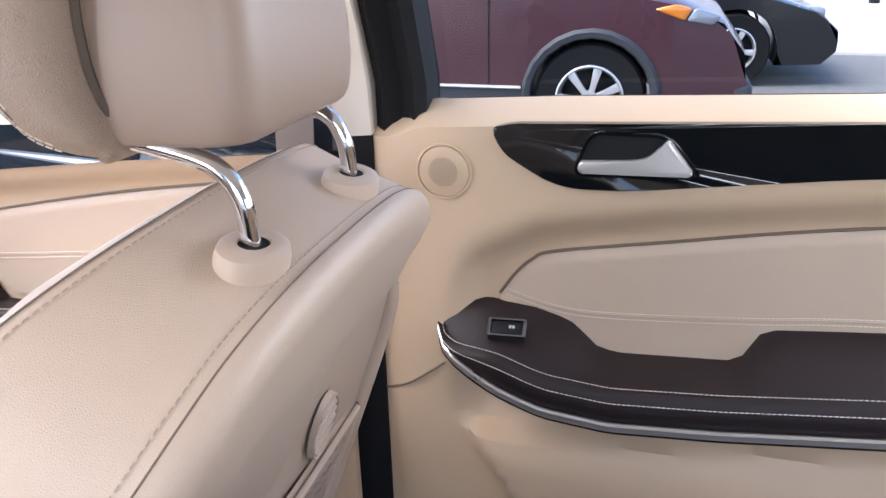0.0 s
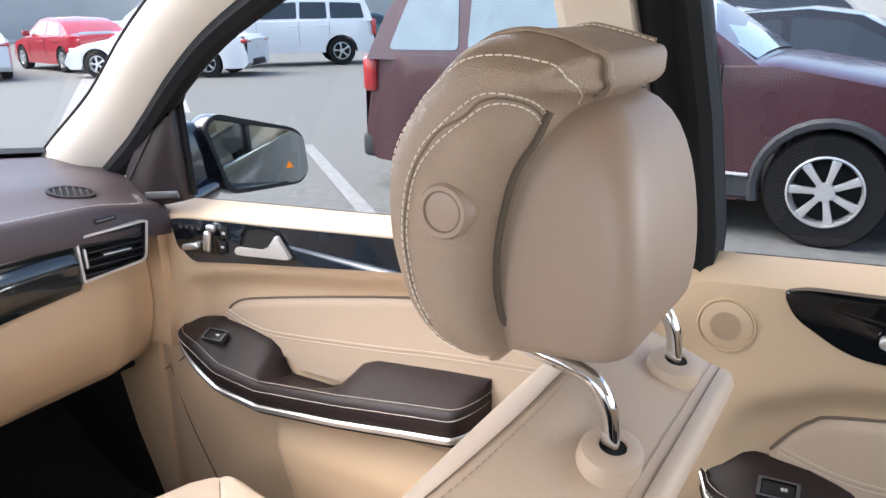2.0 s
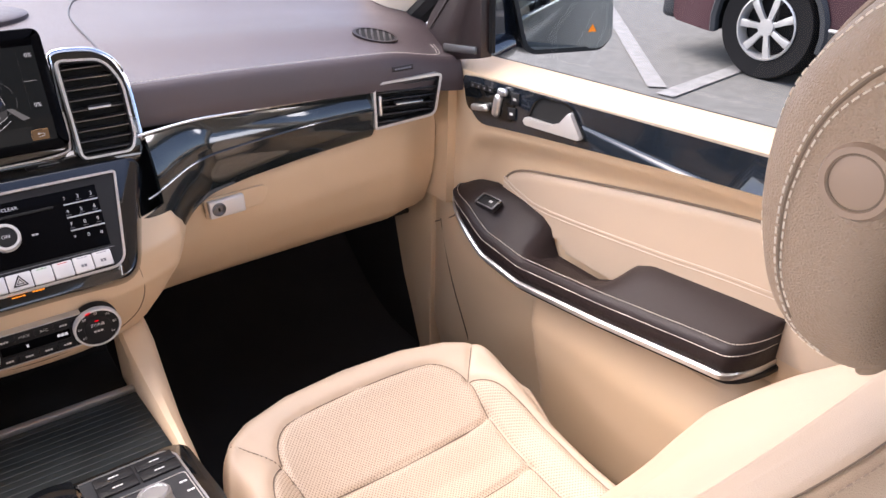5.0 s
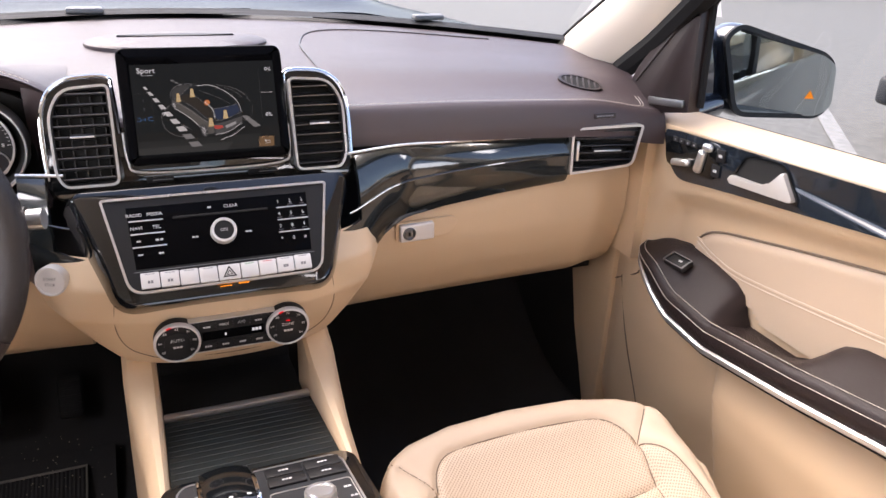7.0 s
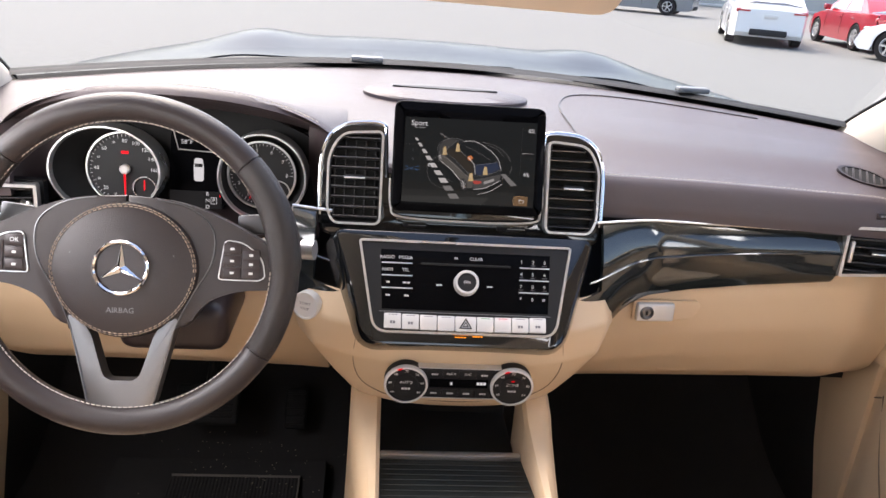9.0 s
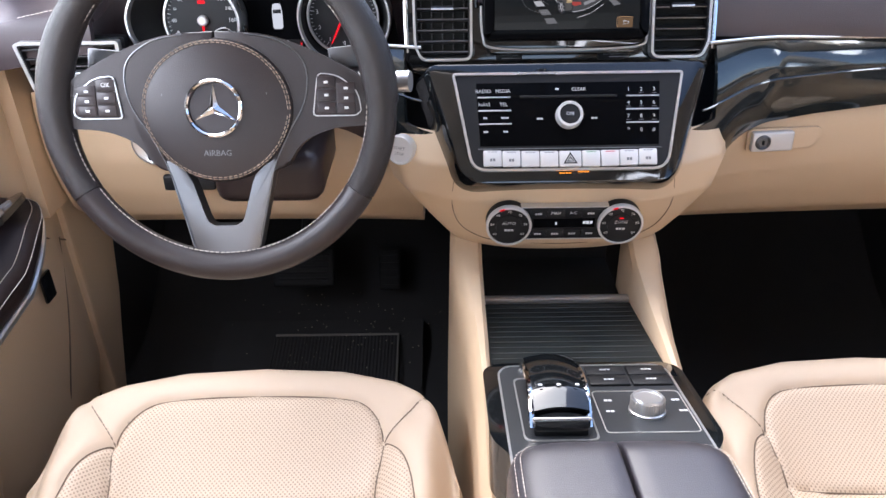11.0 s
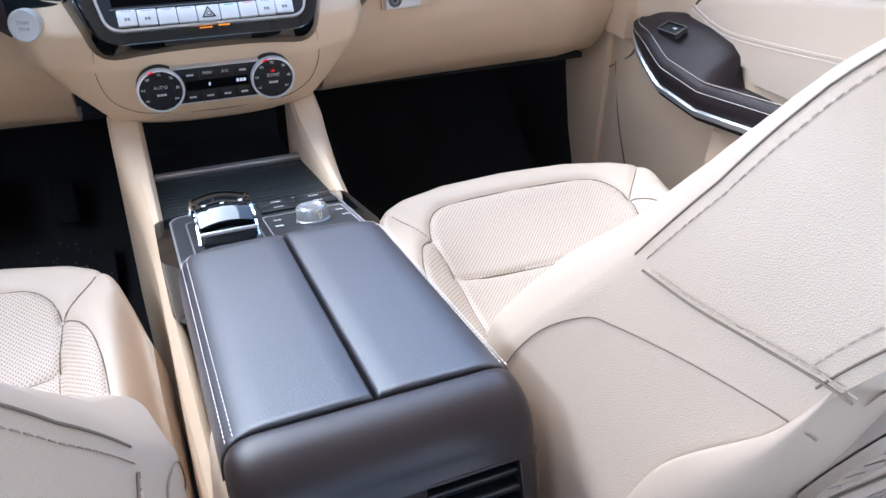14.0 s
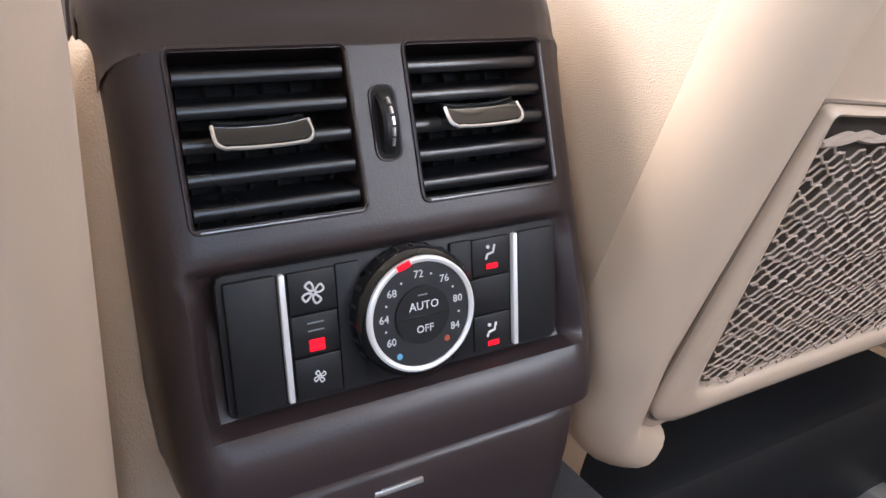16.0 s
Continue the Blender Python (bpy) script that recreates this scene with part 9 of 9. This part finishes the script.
def vehicle(name, m, L, W, H, spec, paint_m, label, group="parked vehicles", clad=False, spokes=7, glass_m=None):
    """A parked vehicle along local y (front at +y), standing on z 0, its middle at the origin, set by m.
    spec: side outline of the lower body, wheel places, wheel radius, roof outline."""
    root = thing(name, m.translation, label, "vehicle", group)

    def put(bm):
        bm.transform(m)
        return bm

    r, wf, wr = spec["r"], spec["wf"], spec["wr"]
    gap = r * 1.17
    low = spec.get("low", 0.24)

    def arch(yc):
        a0 = math.asin(min(1, (r - low) / gap)) * -1
        return [(yc + gap * math.cos(a), r + gap * math.sin(a)) for a in span(math.pi - a0, a0, 14)]

    top = spec["top"]
    # outline from the rear foot forward along the sill, then back over the top
    out = [(top[0][0], low + 0.10), (top[0][0] + 0.10, low)] + arch(wr) + arch(wf) + [(top[-1][0] - 0.12, low), (top[-1][0], low + 0.12)] + [(y, z) for y, z in reversed(top)]

    def half(z):
        k = z / H
        return W / 2 * (1 - 0.035 * abs(k - 0.42) * 2 - 0.22 * max(0, k - 0.62) * 1.2)

    def crown(y):
        e = min(y - top[0][0], top[-1][0] - y)
        return 0.86 + 0.14 * ease(0.0, 0.55, e)

    bm = bmesh.new()
    rows = []
    for f in (-1, -0.94, -0.6, 0, 0.6, 0.94, 1):
        rows.append([V((half(z) * crown(y) * f, y, z + 0.03 * (1 - f * f) * (z > 0.6) - (0.015 if abs(f) == 1 else 0))) for y, z in out])
    n = len(out)
    vs = [[bm.verts.new(p) for p in q] for q in rows]
    for a, b in zip(vs, vs[1:]):
        for i in range(n):
            bm.faces.new((a[i], a[(i + 1) % n], b[(i + 1) % n], b[i]))
    # sides, cut out over the wheels
    def under(y):
        z = lerp([(top[0][0], low + 0.10), (top[0][0] + 0.10, low), (top[-1][0] - 0.12, low), (top[-1][0], low + 0.12)], y)
        for yc in (wr, wf):
            if abs(y - yc) < gap:
                z = max(z, r + math.sqrt(gap * gap - (y - yc) ** 2))
        return z

    ridge = []
    for y, z in top:
        if not ridge or y > ridge[-1][0] + 1e-4:
            ridge.append((y, z))
    ys = sorted(set([round(q, 4) for q in span(top[0][0], top[-1][0], 40)] + [round(yc + gap * math.cos(a), 4) for yc in (wr, wf) for a in span(0, math.pi, 19)]))
    for f in (-1, 1):
        bm = join(bm, loft([[V((half(z) * crown(y) * f, y, z - 0.015)) for z in span(under(y), max(under(y) + 0.01, lerp(ridge, y)), 7)] for y in ys], closed=False, caps=False))
    part("body", put(bm), paint_m, root, smooth=30)
    # cabin
    cab = spec["cabin"]

    def chalf(z):
        z0 = min(q[1] for q in cab)
        return W / 2 * (0.95 - 0.20 * (z - z0) / (H - z0))

    rows = []
    for f in (-1, -0.8, 0, 0.8, 1):
        rows.append([V((chalf(z) * f, y, z + 0.03 * (1 - f * f))) for y, z in cab])
    part("cabin", put(loft(rows)), paint_m, root, smooth=30)
    g = glass_m or dark_glass
    for k, win in enumerate(spec["windows"]):
        for sd in (-1, 1):
            o = rounded([(y, z) for y, z in win], 0.05, 3)
            bmw = bmesh.new()
            va = [bmw.verts.new(V((sd * (chalf(p.y) + 0.006), p.x, p.y))) for p in o]
            vb = [bmw.verts.new(V((sd * (chalf(p.y) - 0.02), p.x, p.y))) for p in o]
            bmw.faces.new(va)
            bmw.faces.new(vb)
            for i in range(len(o)):
                bmw.faces.new((va[i], va[(i + 1) % len(o)], vb[(i + 1) % len(o)], vb[i]))
            part("side_window", put(bmw), g, root)
    for (ya, za), (yb, zb), nm in spec["screens"]:
        part(nm, put(loft([[V((chalf(z) * f * 0.90, y, z + 0.03 * (1 - f * f) + 0.006)) for f in (-1, -0.5, 0, 0.5, 1)] for y, z in ((ya, za), (ya + (yb - ya) * 0.5, za + (zb - za) * 0.5), (yb, zb))], closed=False)), g, root)
    for yc in (wf, wr):
        for sd in (-1, 1):
            wheel_part(root, m @ Matrix.Translation((sd * (W / 2 - 0.115), yc, r)), r, sd, spokes)
            a = arch(yc)
            if clad:
                part("arch_lip", put(tube([V((sd * (half(z) * crown(y) + 0.006), y, z)) for y, z in a], 0.035, 6, flat=1)), cladding, root, "dark grey wheel arch lip")
            part("arch_liner", put(loft([[V((sd * x, yc + (y - yc) * 0.985, r + (z - r) * 0.985)) for y, z in a] for x in (W / 2 - 0.02, W / 2 - 0.30)], closed=False)), deep, root)
    if clad:
        for sd in (-1, 1):
            part("sill_cladding", put(loft([[V((sd * (half(0.4) + x), y, z)) for x, z in ((-0.02, low - 0.01), (0.012, low + 0.02), (0.016, low + 0.15), (-0.005, low + 0.17))] for y in span(wr + gap, wf - gap, 6)])), cladding, root, "dark grey sill cladding")
            part("sill_strip", put(tube([V((sd * (half(0.45) + 0.022), y, low + 0.165)) for y in (wr + gap + 0.03, wf - gap - 0.03)], 0.012, 6)), silver_paint, root)
        for y in (top[0][0] + 0.02, top[-1][0] - 0.03):
            part("bumper_cladding", put(rbox(W * 0.86, 0.16, 0.22, 0.05, 3, c=(0, y, low + 0.10))), cladding, root)
    for sd in (-1, 1):
        for nm, o, c, mt in spec["lamps"]:
            part(nm, put(rbox(*o, min(o) * 0.35, 3, c=(sd * c[0], c[1], c[2]))), mt, root)
        for nm, o, mt in spec.get("wing_lamps", ()):
            o = rounded(o, 0.02, 3)
            cy, cz = sum(p.x for p in o) / len(o), sum(p.y for p in o) / len(o)
            part(nm, put(loft([[V((sd * (half(cz + (p.y - cz) * k) * crown(cy + (p.x - cy) * k) + h), cy + (p.x - cy) * k, cz + (p.y - cz) * k - 0.015)) for p in o] for k, h in ((1.0, -0.03), (1.0, 0.004), (0.9, 0.010), (0.6, 0.013), (0.1, 0.014))])), mt, root, smooth=60)
        for y in spec.get("doors", ()):
            part("door_gap", put(tube([V((sd * (half(z) * crown(y) + 0.001), y, z)) for z in span(low + 0.12, spec["belt"], 6)], 0.006, 4)), deep, root)
        if spec.get("mirror"):
            y, z = spec["mirror"]
            part("side_mirror", put(rbox(0.20, 0.10, 0.15, 0.04, 3, c=(sd * (W / 2 + 0.06), y, z))), paint_m, root)
        for y in spec.get("handles", ()):
            part("door_handle", put(rbox(0.03, 0.20, 0.03, 0.012, 2, c=(sd * (half(spec["belt"] - 0.12) + 0.012), y, spec["belt"] - 0.12))), paint_m, root)
    part("plate", put(rbox(0.32, 0.02, 0.11, 0.004, c=(0, top[0][0] - 0.012, 0.72))), silver_paint, root)
    return root


SUV = dict(r=0.365, wf=1.30, wr=-1.37, low=0.27, belt=1.13, top=[(-2.33, 0.52), (-2.32, 1.02), (-2.26, 1.16), (-1.0, 1.14), (0.0, 1.12), (0.72, 1.12), (0.95, 1.13), (1.35, 1.06), (1.80, 0.98), (2.10, 0.86), (2.24, 0.68), (2.27, 0.50)],
           cabin=[(-2.24, 1.10), (-2.10, 1.45), (-1.95, 1.68), (-1.70, 1.73), (-0.6, 1.75), (-0.10, 1.70), (0.40, 1.42), (0.86, 1.10)],
           windows=[[(-2.02, 1.18), (-1.88, 1.58), (-1.42, 1.62), (-1.36, 1.18)], [(-1.28, 1.18), (-1.30, 1.62), (-0.55, 1.64), (-0.50, 1.17)], [(-0.42, 1.17), (-0.46, 1.63), (-0.08, 1.58), (0.34, 1.33), (0.46, 1.17)]],
           screens=[((-2.20, 1.20), (-1.98, 1.62), "rear_window"), ((0.80, 1.15), (-0.02, 1.67), "windscreen")],
           lamps=[("tail_lamp", (0.12, 0.14, 0.30), (0.80, -2.25, 0.98), red_lamp), ("fog_lamp", (0.16, 0.10, 0.12), (0.66, 2.20, 0.46), clear_lamp)],
           wing_lamps=[("turn_lamp", [(1.67, 0.955), (1.86, 0.885), (1.90, 0.955), (1.80, 0.985)], amber_lamp), ("headlamp", [(1.87, 0.885), (2.03, 0.855), (2.08, 0.905), (1.92, 0.960)], clear_lamp)],
           doors=(-0.45, 0.62, -1.30), mirror=(0.52, 1.22), handles=(-0.30, -1.10))
SEDAN = dict(r=0.335, wf=1.42, wr=-1.38, low=0.22, belt=0.93, top=[(-2.36, 0.50), (-2.38, 0.86), (-2.28, 0.97), (-1.70, 0.98), (-0.5, 0.94), (0.80, 0.93), (1.20, 0.90), (1.75, 0.80), (2.15, 0.68), (2.33, 0.52), (2.34, 0.42)],
             cabin=[(-1.90, 0.93), (-1.35, 1.24), (-0.85, 1.40), (-0.2, 1.44), (0.25, 1.38), (0.75, 1.12), (1.10, 0.90)],
             windows=[[(-1.30, 1.00), (-1.05, 1.27), (-0.42, 1.36), (-0.38, 0.99)], [(-0.30, 0.99), (-0.34, 1.37), (0.15, 1.33), (0.62, 1.10), (0.76, 0.98)]],
             screens=[((-1.82, 0.98), (-0.95, 1.37), "rear_window"), ((1.02, 0.95), (0.28, 1.36), "windscreen")],
             lamps=[("tail_lamp", (0.36, 0.16, 0.10), (0.66, -2.30, 0.84), red_lamp), ("headlamp", (0.26, 0.36, 0.12), (0.68, 2.02, 0.66), clear_lamp), ("turn_lamp", (0.08, 0.24, 0.07), (0.83, 1.85, 0.70), amber_lamp), ("lower_bumper", (0.9, 0.12, 0.16), (0.0, -2.33, 0.34), cladding)],
             doors=(-0.34, 0.80), mirror=(0.70, 1.02), handles=(-0.15, -1.05))
TRUCK = dict(r=0.40, wf=1.62, wr=-1.58, low=0.38, belt=1.22, top=[(-2.60, 0.60), (-2.62, 1.10), (-2.55, 1.27), (-1.0, 1.26), (0.9, 1.24), (1.2, 1.22), (1.9, 1.17), (2.42, 1.10), (2.55, 0.90), (2.56, 0.60)],
             cabin=[(-2.52, 1.22), (-2.42, 1.60), (-2.30, 1.84), (-1.9, 1.89), (-0.2, 1.90), (0.25, 1.84), (0.75, 1.50), (1.05, 1.20)],
             windows=[[(-2.28, 1.30), (-2.20, 1.72), (-1.30, 1.75), (-1.30, 1.30)], [(-1.20, 1.30), (-1.20, 1.75), (-0.45, 1.76), (-0.42, 1.30)], [(-0.34, 1.30), (-0.36, 1.76), (0.22, 1.73), (0.66, 1.42), (0.72, 1.30)]],
             screens=[((-2.50, 1.30), (-2.34, 1.76), "rear_window"), ((1.0, 1.26), (0.30, 1.80), "windscreen")],
             lamps=[("tail_lamp", (0.10, 0.12, 0.44), (0.93, -2.56, 1.05), red_lamp), ("headlamp", (0.30, 0.24, 0.20), (0.76, 2.42, 0.98), clear_lamp), ("lower_bumper", (0.9, 0.14, 0.20), (0.0, -2.58, 0.52), cladding)],
             doors=(-0.38, 0.80, -1.25), mirror=(0.72, 1.36), handles=(-0.20, -1.05))


def park(x, y, heading):
    """heading: degrees from +y to the left."""
    return Matrix.Translation((x, y, 0)) @ pose(0, 0, 0, 0, 0, heading)


# the neighbour faces the other way, its front wheel abreast of the rear door
vehicle("parked_suv", park(5.92, 1.87, 180.4), 4.6, 1.88, 1.75, SUV, paint("maroon_paint", (0.060, 0.020, 0.026), 0.28), "maroon parked sport utility vehicle with grey cladding", clad=True, spokes=7, glass_m=sky_glass)
vehicle("parked_sedan", park(8.6, 0.95, 181), 4.7, 1.84, 1.44, SEDAN, paint("black_paint", (0.008, 0.008, 0.009)), "black parked sedan with silver wheels", spokes=5)
vehicle("parked_sedan", park(12.0, 2.4, 181), 4.7, 1.84, 1.44, SEDAN, paint("silver_paint", (0.42, 0.44, 0.46)), "silver parked sedan beside a black one", spokes=5, glass_m=sky_glass)
vehicle("parked_truck", park(15.8, 2.2, 182), 5.1, 2.0, 1.9, TRUCK, paint("charcoal_paint", (0.02, 0.022, 0.026)), "charcoal parked pickup beyond a silver sedan", spokes=6)
white_p = paint("white_paint", (0.78, 0.78, 0.77))
vehicle("parked_sedan", park(12.9, 16.5, 26), 4.7, 1.84, 1.44, SEDAN, white_p, "white parked sedan with red tail lamps", spokes=5)
vehicle("parked_truck", park(17.0, 16.4, 47), 5.1, 2.0, 1.9, TRUCK, white_p, "white parked full-size sport utility vehicle with black wheels", spokes=5)
vehicle("parked_sedan", park(13.4, 21.3, -10), 4.7, 1.84, 1.44, SEDAN, paint("red_paint", (0.40, 0.015, 0.025)), "red parked sedan with silver wheels", spokes=5, glass_m=sky_glass)
vehicle("parked_sedan", park(10.2, 21.3, -20), 4.7, 1.84, 1.44, SEDAN, white_p, "white parked sedan beside a red one", spokes=5)
vehicle("parked_sedan", park(26, 21, 60), 4.7, 1.84, 1.44, SEDAN, paint("teal_paint", (0.03, 0.10, 0.11)), "dark teal sedan far off", spokes=5)
vehicle("parked_truck", park(22, 29, 60), 5.1, 2.0, 1.9, TRUCK, white_p, "white parked van far off", spokes=5)
vehicle("parked_sedan", park(10.5, 33, 60), 4.7, 1.84, 1.44, SEDAN, paint("grey_paint", (0.2, 0.21, 0.22)), "grey parked sedan far off", spokes=5)
# kerb and pale wall far off
solo("kerb", rbox(80, 0.35, 0.16, 0.04, 2, c=(20, 46.5, 0.08)), concrete, "pale concrete kerb behind the parked cars", "kerb", kind="structure")
solo("far_wall", rbox(120, 0.6, 5.0, 0.05, 2, c=(30, 48, 2.5)), concrete, "long pale building wall across the lot", "wall", kind="structure")
solo("pavement", rbox(24, 32, 0.10, 0.02, 2, c=(22, -16.3, 0.0)), concrete, "pale concrete pavement beyond the parked cars", "pavement", kind="structure")
solo("side_wall", rbox(0.6, 80, 4.0, 0.05, 2, c=(34, -20, 2.0)), concrete, "pale wall beyond the parked cars", "wall", kind="structure")
for k in range(3):
    b = thing("bollard", (13.5 + 1.7 * k, -3.6, 0), "white painted steel bollard with a dark foot", "bollard", "bollards")
    part("post", transform(lathe([(0.09, 0.25), (0.09, 1.05), (0.06, 1.12), (0, 1.13)], 20), Matrix.Translation((13.5 + 1.7 * k, -3.6, 0))), concrete, b)
    part("foot", transform(lathe([(0.10, 0), (0.10, 0.26), (0, 0.26)], 20), Matrix.Translation((13.5 + 1.7 * k, -3.6, 0))), matt_black, b)

# ---- lettering becomes mesh ----
made = []
for name, c, m, mat, parent, label in TEXTS:
    ob = new(name, c)
    made.append((ob, name, m, mat, parent, label))
deps = bpy.context.evaluated_depsgraph_get()
for ob, name, m, mat, parent, label in made:
    me = bpy.data.meshes.new_from_object(ob.evaluated_get(deps))
    me.transform(m)
    me.materials.clear()
    me.materials.append(mat)
    o = new(name, me)
    hang(o, parent)
for ob, *_ in made:
    bpy.data.objects.remove(ob)
